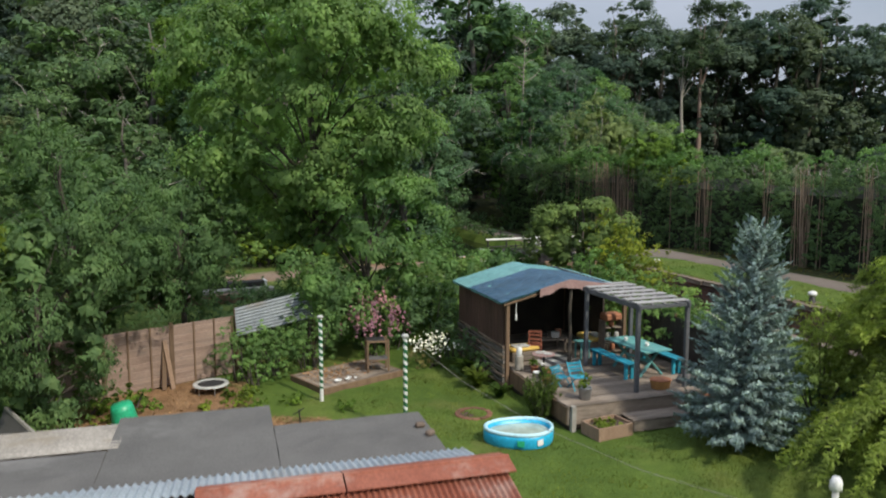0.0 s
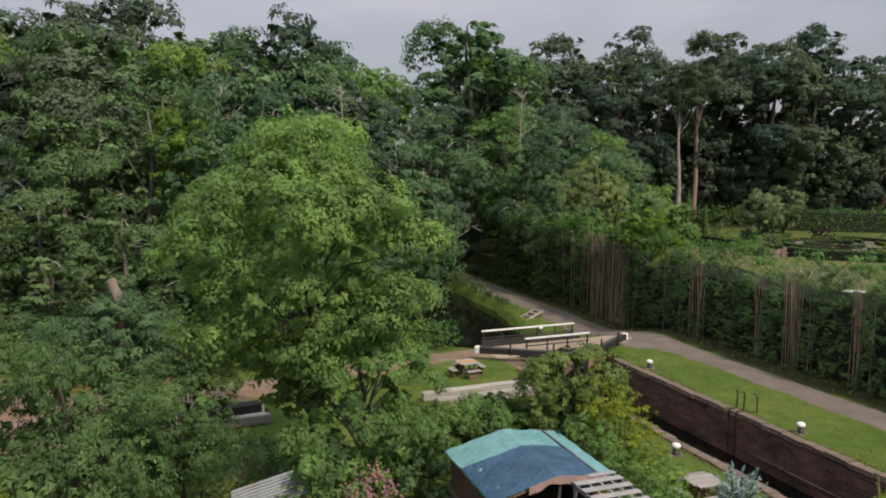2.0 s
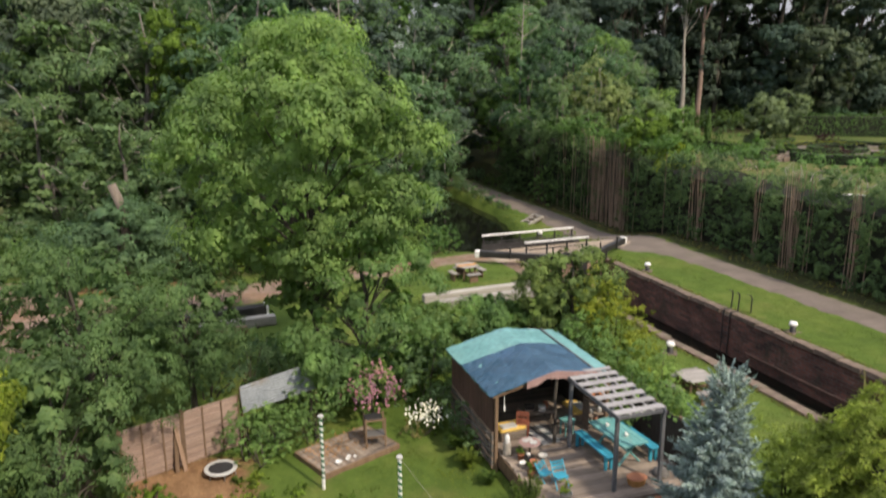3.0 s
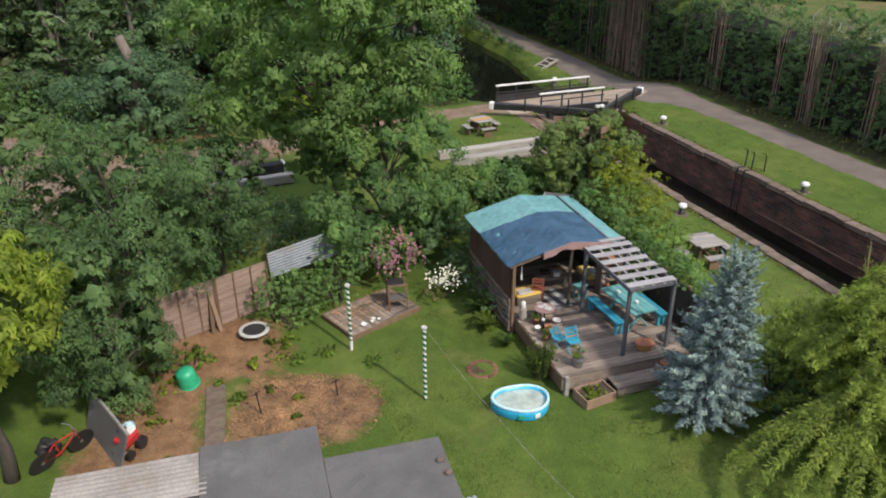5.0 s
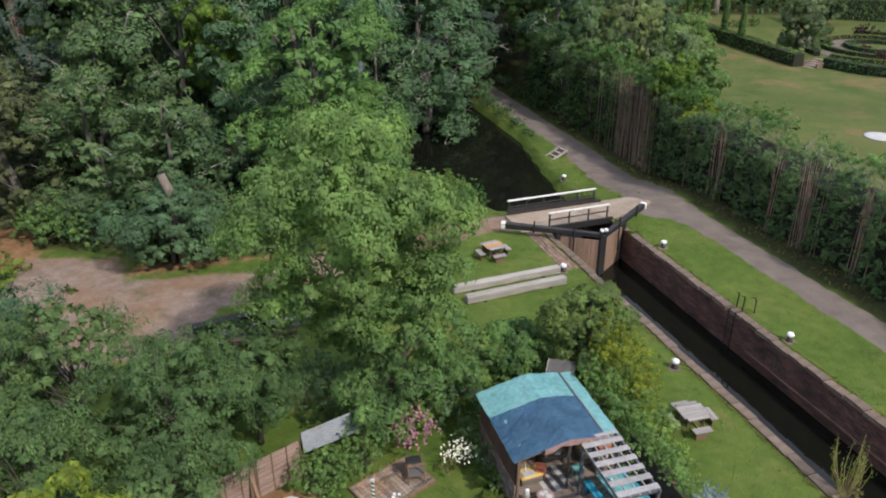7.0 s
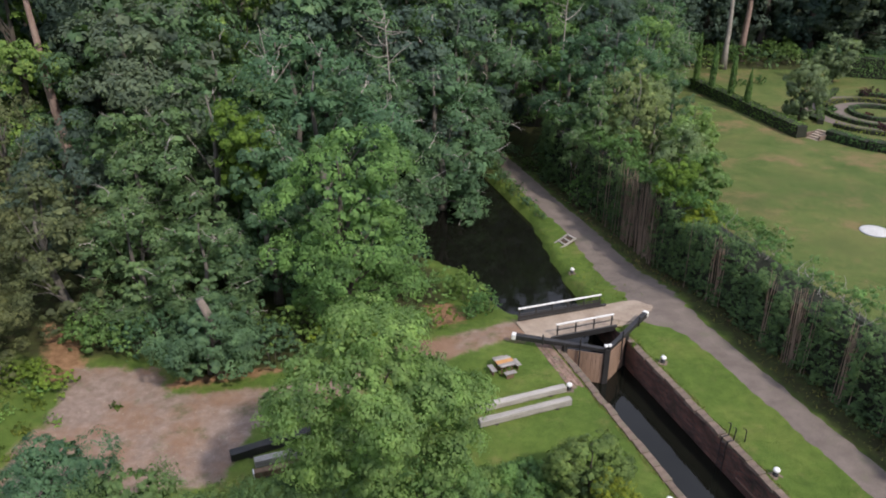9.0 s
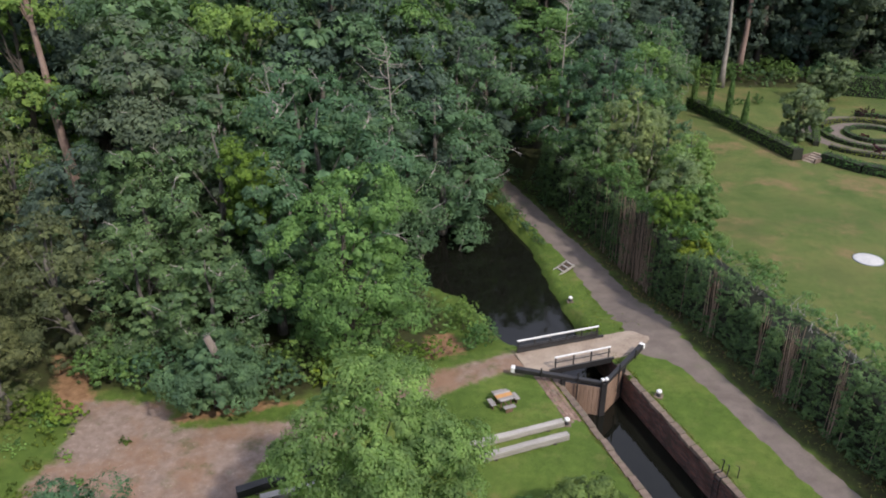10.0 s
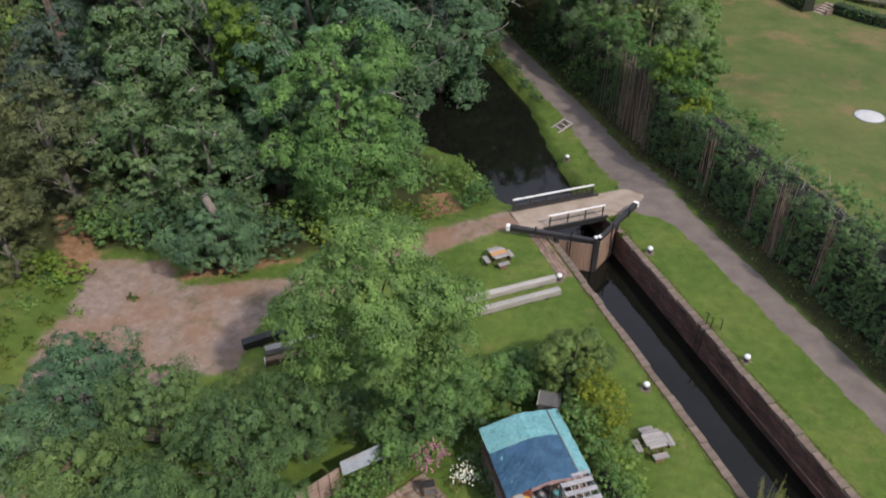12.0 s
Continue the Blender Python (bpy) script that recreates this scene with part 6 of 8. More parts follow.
tree("field_maple_tree", "young yellow-green tree among the dark oaks", "tree", pose(-16.2, 48.2, 0), 151, 15.0, 2.0, 7.0, 6000, 0.2, 0.5, L_LIME, None, 0.5, droop=0.2, trunk=0.14, nlimb=8)
tree("hawthorn_tree", "dense dark thorn bush round a broken trunk", "tree", pose(-16.8, 38.2, 0), 113, 4.9, 3.2, 0.0, 15000, 0.17, 0.5, L_OAK, M_GREYBARK, 0.45, trunk=0.14, nlimb=24, skirt=0.5)

# the far wood beyond the lawn
x = 0.0
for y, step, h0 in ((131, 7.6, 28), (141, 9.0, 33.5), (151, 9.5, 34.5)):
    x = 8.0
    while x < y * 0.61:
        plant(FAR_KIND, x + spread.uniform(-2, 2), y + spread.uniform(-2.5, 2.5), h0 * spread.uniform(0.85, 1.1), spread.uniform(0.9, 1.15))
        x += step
for x, y, H, s, R, sh in ((38.0, 121, 26, 121, 3.6, 0.3), (42.3, 127, 31.5, 122, 5.2, 0.36), (29.0, 128, 31.5, 123, 4.2, 0.4), (70.8, 146, 36.0, 124, 4.5, 0.2), (10.5, 112, 24, 125, 3.8, 0.5)):
    pine(pose(x, y, on_ground(x, y) - 0.1), "tall pine with a bare reddish trunk at the wood's edge", H, s, R, sh, 0.42, 64, M_BIRCH if s == 121 else None, per=90, girth=0.018)
pine(pose(-35.9, 62.0, -0.1, 0, -3, 0), "leaning pine with a bare reddish trunk in the wood", 33, 126, 3.5, 0.28, 0.5, 40, girth=0.017)

# dead and broken trees
dead = thing("broken_trunk", "pale broken tree trunk standing in the shrubs", "dead tree", pose(-16.2, 38.2, -0.1))
part("trunk", tubed([(0, 0, -0.1), (0.1, 0, 2.0), (0.0, -0.1, 4.2), (-0.4, -0.2, 5.5)], [0.34, 0.3, 0.26, 0.22], 10), M_STUMP, dead, smooth=True)
rs = np.random.RandomState(131)
for bx, by, hh, nn in ((8.4, 82.0, 19.0, 15), (-15.5, 56, 18.5, 14), (-24.5, 52, 16.5, 12), (-7.5, 62.0, 18.0, 14)):
    d = thing("dead_tree", "bare dead branches standing above the wood", "dead tree", pose(bx, by, -0.2), "dead trees of the wood")
    lx, ly = rs.uniform(-1.5, 1.5, 2)
    part("trunk", tubed([(0, 0, 0), (lx * 0.2, ly * 0.2, hh * 0.5), (lx * 0.6, ly * 0.5, hh * 0.8), (lx, ly, hh)], [0.16, 0.09, 0.05, 0.015], 7), M_BIRCH, d, smooth=True)
    bm = bmesh.new()
    for i in range(nn):
        s = rs.uniform(0.72, 0.97)
        a, ll = rs.rand() * 6.283, rs.uniform(0.9, 2.8)
        p = Vector((lx * s, ly * s, hh * s))
        pts = [p]
        for k in range(4):
            a += rs.normal(0, 0.55)
            p = p + Vector((math.cos(a) * ll * 0.28, math.sin(a) * ll * 0.28, ll * rs.uniform(-0.05, 0.32)))
            pts.append(p)
        tube(bm, pts, [0.05, 0.042, 0.032, 0.02, 0.006], 5, False)
        for k in (2, 3):
            b = a + rs.normal(0, 1.0)
            tube(bm, [pts[k], pts[k] + Vector((math.cos(b), math.sin(b), rs.uniform(0, 0.8))) * ll * 0.3], [0.02, 0.005], 4, False)
    tagged(part("bough", bm, M_BIRCH, d), kind="stuff")
# the trees from which the others are copied stand deep in the wood
for k, (x, y, H) in zip(KINDS + BACK, ((-33, 55, 12.5), (-43, 62, 22), (-41, 68, 23), (-44, 76, 25), (-36, 52, 17), (-50, 84, 26), (-54, 92, 28), (-6, 88, 26))):
    s = H / 18
    k.matrix_basis = pose(x, y, on_ground(x, y) - 0.15) @ Matrix.Diagonal((s, s, s, 1))
FAR_KIND.matrix_basis = pose(104, 150, on_ground(104, 150) - 0.15)

# undergrowth along the edge of the wood
for i, (x, y, r, h, mt) in enumerate(((-20.0, 40.3, 2.2, 2.2, L_OAK), (-15.2, 40.2, 2.1, 2.4, L_OAK), (-24.5, 41.0, 2.0, 2.0, L_BRAMBLE), (-11.5, 42.0, 2.0, 2.0, L_BRAMBLE), (-8.6, 41.6, 1.8, 1.3, L_LIME), (-27.0, 36.5, 1.6, 1.0, L_LIME), (-5.2, 51.0, 1.9, 1.8, L_BRAMBLE), (-8.0, 56.0, 2.2, 2.2, L_OAK), (11.2, 68.5, 1.6, 2.4, L_BRAMBLE), (8.6, 77.5, 1.8, 2.6, L_OAK))):
    shrub("wood_edge_shrub", "dense shrub on the edge of the wood", "shrub", [(0, 0, h * 0.4, r, r * 0.9, h), (r * 0.9, -0.3, h * 0.3, r * 0.8, r * 0.8, h * 0.8), (-r * 0.9, 0.2, h * 0.3, r * 0.8, r * 0.8, h * 0.75)], 200 + i, 0.27, 28, mt, m=pose(x, y, on_ground(x, y)), group="shrubs along the wood")


# Bank undergrowth, kept dark to stand in for missing tree shade too.
for i, (u, v, r) in enumerate(((35.5, 8.7, 0.7), (38.2, 8.9, 0.9), (41.5, 8.9, 1.1), (45.5, 9.0, 1.2), (50, 9.2, 1.3), (44, 13.2, 0.9), (48, 13.3, 1.1), (53, 13.4, 1.2))):
    q = at_lock(u, v)
    shrub("bank_shrub", "dark undergrowth, also standing for tree shade on the canal bank", "shrub", [(0, 0, r * 0.3, r * 0.7, r * 1.5, r * 0.7), (0.1, r, r * 0.2, r * 0.6, r * 1.2, r * 0.5)], 230 + i, 0.2, 40, L_OAK if i % 2 else L_HEDGE, m=Matrix.Translation((q.x, q.y, on_ground(q.x, q.y))) @ Matrix.Rotation(radians(LOCK_TURN), 4, "Z"), group="undergrowth along the canal bank")


# ---- the garden shelter: x along its front, y to its back ----
SH = Matrix.Translation((1.65, 20.0, 0)) @ Matrix.Rotation(radians(18.5), 4, "Z")
DECK_Z, LAWN_Z = 0.25, -0.35
shelter = thing("garden_shelter", "home-made timber shelter roofed with turquoise and navy tarpaulin", "shelter", SH)


def roof_z(x):
    return 2.15 + 0.46 * x / 1.85 if x < 1.85 else 2.61 - 0.31 * (x - 1.85) / 2.0


def sheet(x0, x1, y0, y1, lift, thick, nx, ny, seed, sag=0.02):
    """A tarpaulin laid over the roof, slightly rucked."""
    rs = np.random.RandomState(seed)
    bm = bmesh.new()
    top = [[None] * (ny + 1) for _ in range(nx + 1)]
    low = [[None] * (ny + 1) for _ in range(nx + 1)]
    for i in range(nx + 1):
        for j in range(ny + 1):
            x, y = x0 + (x1 - x0) * i / nx, y0 + (y1 - y0) * j / ny
            edge = i in (0, nx) or j in (0, ny)
            z = roof_z(x) + lift + sag * (math.sin(y * 5 + x * 2 + seed) * math.sin(x * 4)) * (0.4 if edge else 1) + rs.normal(0, 0.006)
            ex, ey = (rs.normal(0, 0.012), rs.normal(0, 0.012)) if edge else (0, 0)
            top[i][j] = bm.verts.new((x + ex, y + ey, z))
            low[i][j] = bm.verts.new((x + ex, y + ey, z - thick))
    for i in range(nx):
        for j in range(ny):
            bm.faces.new((top[i][j], top[i + 1][j], top[i + 1][j + 1], top[i][j + 1]))
            bm.faces.new((low[i][j + 1], low[i + 1][j + 1], low[i + 1][j], low[i][j]))
    for i in range(nx):
        bm.faces.new((low[i][0], low[i + 1][0], top[i + 1][0], top[i][0]))
        bm.faces.new((top[i][ny], top[i + 1][ny], low[i + 1][ny], low[i][ny]))
    for j in range(ny):
        bm.faces.new((top[0][j], top[0][j + 1], low[0][j + 1], low[0][j]))
        bm.faces.new((low[nx][j], low[nx][j + 1], top[nx][j + 1], top[nx][j]))
    return bm


roof = part("roof", sheet(-0.14, 3.85, -0.1, 3.8, 0.0, 0.05, 18, 16, 3, 0.012), M_TURQ, shelter, "turquoise tarpaulin roof")
part("tarpaulin", sheet(-0.16, 3.22, -0.2, 2.24, 0.035, 0.012, 22, 18, 8, 0.03), M_NAVY, roof, "navy blue tarpaulin over the front")
bm = bmesh.new()
bar(bm, (3.27, -0.1, roof_z(3.27) + 0.03), (3.27, 3.75, roof_z(3.27) + 0.03), 0.06, 0.05, 0.008)
part("batten", bm, M_POST, roof)
bm = bmesh.new()
prev = None
for i in range(25):
    x = 0.95 + 2.9 * i / 24
    dz = 0.24 + 0.06 * math.sin(x * 3.1) + 0.03 * math.sin(x * 11) if x < 2.3 else 0.14
    row = [bm.verts.new((x, -0.235 + 0.015 * math.sin(x * 9) * k, roof_z(x) + 0.055 - dz * k)) for k in (0, 0.5, 1)]
    row += [bm.verts.new((v.co.x, v.co.y + 0.02, v.co.z)) for v in reversed(row)]
    if prev:
        for k in range(6):
            bm.faces.new((prev[k], prev[(k + 1) % 6], row[(k + 1) % 6], row[k]))
    prev = row
part("fascia_flap", bm, M_PINKFELT, shelter, "faded pink felt flap hanging from the eave")
for x0, x1 in ((-0.05, 1.85), (1.85, 3.8)):
    for y in (-0.05, 3.7):
        bm = bmesh.new()
        bar(bm, (x0, y, roof_z(x0) - 0.1), (x1, y, roof_z(x1) - 0.1), 0.1, 0.07, 0.008)
        part("rafter", bm, M_BROWNWOOD, shelter)
for x, y in ((0.1, 0.0), (0.1, 3.65), (3.75, 0.05), (3.75, 3.65)):
    bm = bmesh.new()
    bar(bm, (x, y, -0.4), (x, y, roof_z(x) - 0.08), 0.1, 0.1, 0.01)
    part("corner_post", bm, M_BROWNWOOD, shelter)
part("rustic_post", tubed([(1.98, -0.02, DECK_Z), (2.02, 0.02, 1.1), (1.93, -0.08, 1.8), (1.97, -0.1, 2.5)], [0.06, 0.05, 0.05, 0.045], 8), M_BARK, shelter, "crooked bark-covered post")
# side wall: boards above, woven poles below
rnd = random.Random(31)
wall = part("side_wall", boxed(0.06, 1.83, 1.45, 0.04, 3.5, 1.35, 0.0), M_WALLBOARD, shelter, "brown board wall with woven poles below")
for i in range(13):
    z = -0.2 + i * 0.088
    pts = [(0.0 + 0.03 * math.sin(k * 1.7 + i * 3.14), 0.0 + 3.65 * k / 9, z + rnd.uniform(-0.012, 0.012)) for k in range(10)]
    part("woven_pole", tubed(pts, [0.036] * 10, 6), M_GREYBARK if i % 3 else M_STEM, wall)
for i in range(16):
    part("board", boxed(0.025, 0.16 + i * 0.225, 1.48, 0.03, 0.21, 1.25, 0.004), M_WALLBOARD, wall)
# Inner walls near black: the shelter's shade is put into their colour.
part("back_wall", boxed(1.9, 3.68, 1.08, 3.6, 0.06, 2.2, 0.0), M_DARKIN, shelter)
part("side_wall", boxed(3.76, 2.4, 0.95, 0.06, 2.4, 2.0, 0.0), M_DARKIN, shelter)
part("hanging_lantern", turned([(0.02, 1.62), (0.032, 1.64), (0.03, 1.76), (0.012, 1.8), (0.006, 2.1)], 8, centre=(0.28, -0.16, 0)), M_WHITE, shelter, "small white hanging ornament")

# deck of boards on a dark frame
deck = thing("timber_deck", "weathered grey-brown timber deck raised above the lawn", "deck", SH)
# One solid near-black block fills the space under the boards.
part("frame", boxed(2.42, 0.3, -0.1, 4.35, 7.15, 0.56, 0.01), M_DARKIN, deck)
part("fascia", boxed(2.42, -3.3, 0.0, 4.45, 0.05, 0.42, 0.006), M_DECK, deck)
part("fascia", boxed(0.2, -1.65, 0.0, 0.05, 3.3, 0.42, 0.006), M_BROWNWOOD, deck)
board_meshes = []
rnd = random.Random(17)
for k in range(4):
    bm = boxed(0, 0, 0, 4.46 + rnd.uniform(-0.03, 0.03), 0.135, 0.03, 0.005)
    for v in bm.verts:
        v.co.z += rnd.uniform(-0.003, 0.003)
    me = bpy.data.meshes.new("board")
    bm.to_mesh(me)
    bm.free()
    me.materials.append(M_DECK)
    board_meshes.append(me)
y = -3.27
while y < 3.85:
    part("board", board_meshes[rnd.randrange(4)], None, deck, m=pose(2.44 + rnd.uniform(-0.02, 0.02), y, DECK_Z - 0.015 + rnd.uniform(-0.004, 0.004), 0, 0, rnd.uniform(-0.15, 0.15)))
    y += 0.142
step = thing("deck_step", "broad timber step in front of the deck", "step", SH)
part("riser", boxed(2.85, -3.85, -0.22, 2.45, 0.05, 0.24, 0.005), M_DECK, step)
part("frame", boxed(2.85, -3.6, -0.24, 2.4, 0.44, 0.22, 0.0), M_DARKIN, step)
for k in range(4):
    part("board", boxed(2.85, -3.81 + k * 0.14, -0.08, 2.48, 0.132, 0.03, 0.005), M_DECK, step)
bm = boxed(0.32, -3.36, -0.05, 0.12, 0.12, 0.62, 0.012)
part("corner_post", bm, M_OLDWOOD, deck)

# dark boarded fence along the canal side of the deck
screen = thing("dark_fence", "dark brown boarded fence overgrown with climbers beside the deck", "fence", SH)
rnd = random.Random(46)
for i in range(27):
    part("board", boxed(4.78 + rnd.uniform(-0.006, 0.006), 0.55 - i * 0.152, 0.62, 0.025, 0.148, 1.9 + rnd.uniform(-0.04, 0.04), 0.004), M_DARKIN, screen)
for z in (0.2, 1.2):
    part("rail", boxed(4.83, -1.42, z, 0.06, 4.05, 0.09, 0.006), M_DARKIN, screen)
for y in (0.5, -0.8, -2.1, -3.4):
    part("post", boxed(4.85, y, 0.62, 0.09, 0.09, 2.0, 0.008), M_BROWNWOOD, screen)
shrub("climber", "leafy green climber spilling over the dark fence", "climber", [(0.25, 0.3, 1.5, 0.55, 0.75, 0.6), (0.2, -0.75, 1.6, 0.45, 0.7, 0.5), (0.25, -1.7, 1.5, 0.5, 0.7, 0.5), (0.35, -2.7, 1.3, 0.5, 0.7, 0.55), (0.75, -0.6, 0.7, 0.6, 1.0, 1.1), (0.8, -2.2, 0.6, 0.6, 1.1, 0.95)], 47, 0.13, 95, L_BRAMBLE, m=SH @ pose(4.85, 0, 0))

# pergola
perg = thing("pergola", "grey-painted timber pergola with broad slats over the table", "pergola", SH)
PX0, PX1, PY0, PY1, PZ = 2.28, 3.68, -2.92, -0.4, 2.4
for x, y in ((PX0, PY0), (PX1, PY0), (PX0, PY1), (PX1, PY1)):
    part("post", boxed(x, y, (DECK_Z + PZ + 0.06) / 2, 0.1, 0.1, PZ + 0.06 - DECK_Z, 0.01), M_POST, perg)
for x in (PX0, PX1):
    part("side_beam", boxed(x, (PY0 + PY1) / 2 + 0.15, PZ - 0.03, 0.07, PY1 - PY0 + 0.5, 0.12, 0.008), M_POST, perg)
for y in (PY0, PY1):
    part("cross_beam", boxed((PX0 + PX1) / 2, y, PZ - 0.03, PX1 - PX0 - 0.07, 0.07, 0.1, 0.008), M_POST, perg)
M_SLAT = surface("grey_slat", (0.24, 0.235, 0.235), (0.34, 0.335, 0.33), 1.4, 0.85, fine=20, vary=0.12)
for k in range(6):
    part("slat", boxed((PX0 + PX1) / 2, PY0 + 0.12 + k * 0.47, PZ + 0.065, PX1 - PX0 + 0.1, 0.24, 0.025, 0.004), M_SLAT, perg)
for k in range(3):
    part("lath", boxed(PX0 + (PX1 - PX0) * (k + 1) / 4, (PY0 + PY1) / 2 + 0.1, PZ + 0.04, 0.05, PY1 - PY0 + 0.35, 0.024, 0.003), M_SLAT, perg)
part("end_board", boxed((PX0 + PX1) / 2, PY1 + 0.32, PZ + 0.06, PX1 - PX0 + 0.1, 0.16, 0.03, 0.004), M_SLAT, perg)


# ---- on the deck ----
def slab_table(m, length, wide, high, mat, label, legs):
    t = thing("garden_table", label, "table", m)
    n = 5
    for i in range(n):
        part("board", boxed(0, -wide / 2 + wide * (i + 0.5) / n, high, length, wide / n - 0.008, 0.04, 0.005), mat, t)
    for s in (-1, 1):
        for q in (-1, 1):
            bm = bmesh.new()
            bar(bm, (s * length * 0.32, q * wide * 0.42, 0), (s * length * 0.32, -q * wide * 0.32, high - 0.03), 0.08, 0.045, 0.005)
            part("leg", bm, legs, t)
    bm = bmesh.new()
    bar(bm, (-length * 0.32, 0, high * 0.5), (length * 0.32, 0, high * 0.5), 0.07, 0.05, 0.005)
    part("stretcher", bm, legs, t)
    return t


def bench(m, length, label):
    b = thing("bench", label, "bench", m, "benches at the teal table")
    for k in (-0.075, 0.075):
        part("seat_board", boxed(0, k, 0.43, length, 0.145, 0.04, 0.006), M_BLUEPAINT, b)
    for s in (-1, 1):
        for k in (-0.09, 0.09):
            part("leg", boxed(s * length * 0.42, k, 0.205, 0.07, 0.09, 0.41, 0.006), M_BLUEPAINT, b)
        part("brace", boxed(s * length * 0.42, 0, 0.38, 0.06, 0.24, 0.05, 0.004), M_BLUEPAINT, b)
    return b


slab_table(pose(5.25, 19.9, DECK_Z, 0, 0, -66), 1.75, 0.86, 0.72, M_TEAL, "worn teal-painted garden table with crossed legs", M_TEAL)
bench(pose(4.55, 19.75, DECK_Z, 0, 0, -68), 1.75, "bright blue wooden bench beside the teal table")
bench(pose(5.92, 20.25, DECK_Z, 0, 0, -67), 1.75, "bright blue wooden bench on the hedge side of the table")
st = thing("stool", "small teal painted stool beside the bench", "stool", pose(4.0, 21.15, DECK_Z, 0, 0, 30))
part("seat", boxed(0, 0, 0.5, 0.4, 0.34, 0.04, 0.008), M_TEAL, st)
for x in (-0.15, 0.15):
    for y in (-0.12, 0.12):
        part("leg", boxed(x, y, 0.24, 0.04, 0.04, 0.48, 0.004), M_TEAL, st)
for x, y, z in ((5.42, 19.6, 0.992), (5.0, 20.2, 0.992)):
    c = thing("mug", "small pale mug on the teal table", "mug", pose(x, y, z))
    part("cup", turned([(0.035, 0), (0.045, 0.01), (0.048, 0.1), (0.04, 0.1), (0.035, 0.02)], 12), M_WHITE, c, smooth=True)
    part("handle", tubed([(0.045, 0, 0.03), (0.08, 0, 0.04), (0.08, 0, 0.075), (0.045, 0, 0.085)], [0.008] * 4, 5), M_WHITE, c)


def folding_chair(m):
    c = thing("folding_chair", "bright blue slatted folding chair on the deck edge", "chair", m, "blue chairs on the deck")
    for k in range(4):
        part("seat_slat", boxed(0, -0.15 + k * 0.1, 0.44, 0.4, 0.085, 0.02, 0.003), M_BLUEPAINT, c)
    for k in range(3):
        part("back_slat", boxed(0, 0.21 + k * 0.025, 0.58 + k * 0.12, 0.4, 0.02, 0.09, 0.003), M_BLUEPAINT, c)
    for s in (-1, 1):
        bm = bmesh.new()
        bar(bm, (s * 0.2, -0.2, 0), (s * 0.2, 0.3, 0.9), 0.035, 0.02, 0.003)
        part("leg", bm, M_BLUEPAINT, c)
        bm = bmesh.new()
        bar(bm, (s * 0.18, 0.25, 0), (s * 0.18, -0.18, 0.44), 0.035, 0.02, 0.003)
        part("leg", bm, M_BLUEPAINT, c)
    return c


fc1 = folding_chair(pose(3.36, 18.25, DECK_Z, 0, 0, 20) @ Matrix.Diagonal((0.9, 0.9, 0.72, 1)))
copy_thing(fc1, pose(2.98, 18.55, DECK_Z, 0, 0, 40) @ Matrix.Diagonal((0.9, 0.9, 0.72, 1)))

bk = thing("bucket_planter", "grey metal bucket planted with a small green shrub", "planter", pose(3.38, 17.42, DECK_Z))
part("bucket", turned([(0.11, 0), (0.13, 0.02), (0.16, 0.28), (0.17, 0.3), (0.15, 0.3), (0.14, 0.26)], 16), M_CHROME, bk, smooth=True)
rs = np.random.RandomState(5)
part("plant", spray_mesh("plant", *cloud(rs, rs.normal(0, 1, (10, 3)) * (0.09, 0.09, 0.06) + (0, 0, 0.42), np.full(10, 0.12), 30, 0.09, 0.35), L_LIME), None, bk)
rt = thing("bistro_table", "small round faded pink table laden with crockery", "table", pose(2.7, 19.75, DECK_Z) @ Matrix.Diagonal((1, 1, 0.7, 1)))
part("top", turned([(0.3, 0.68), (0.31, 0.69), (0.31, 0.705), (0.3, 0.71)], 24), M_PINKFELT, rt)
part("pedestal", tubed([(0, 0, 0), (0, 0, 0.68)], [0.03, 0.025], 8), M_BLACK, rt)
part("foot", turned([(0.2, 0), (0.19, 0.03), (0.04, 0.06)], 16), M_BLACK, rt)
for dx, dy, r in ((-0.12, 0.05, 0.1), (0.1, -0.06, 0.12), (0.02, 0.14, 0.08)):
    p = thing("plate", "pale plate on the round table", "plate", pose(2.7 + dx, 19.75 + dy, DECK_Z + 0.5), "plates on the round table")
    part("dish", turned([(r * 0.6, 0), (r, 0.015), (r, 0.02), (r * 0.55, 0.008)], 16), M_PAD, p)
milk = thing("jar", "dark glass jar on the deck", "jar", pose(2.62, 19.35, DECK_Z))
part("body", turned([(0.07, 0), (0.08, 0.02), (0.08, 0.22), (0.05, 0.27), (0.05, 0.31)], 12), M_BLACK, milk, smooth=True)
part("lid", turned([(0.055, 0.31), (0.055, 0.35), (0.01, 0.36)], 12), M_WHITE, milk)
oc = thing("terracotta_pot", "terracotta pot on the deck with yellow flowers", "plant pot", pose(2.75, 18.95, DECK_Z))
part("pot", turned([(0.08, 0), (0.12, 0.2), (0.13, 0.22), (0.13, 0.25), (0.11, 0.25), (0.1, 0.2)], 14), M_TERRA, oc, smooth=True)
part("flowers", spray_mesh("flowers", *cloud(rs, rs.normal(0, 1, (6, 3)) * (0.06, 0.06, 0.04) + (0, 0, 0.33), np.full(6, 0.08), 24, 0.07, 0.5), L_LIME), None, oc)


def sofa_box(m, label):
    s = thing("cushioned_bench", label, "bench", m, "yellow seats in the shelter")
    part("base", boxed(0, 0, 0.15, 0.86, 0.5, 0.28, 0.03), M_DECK, s, "brown timber base")
    part("cushion", boxed(0, 0, 0.345, 0.9, 0.54, 0.13, 0.05), M_YELLOW, s, "yellow seat cushion")
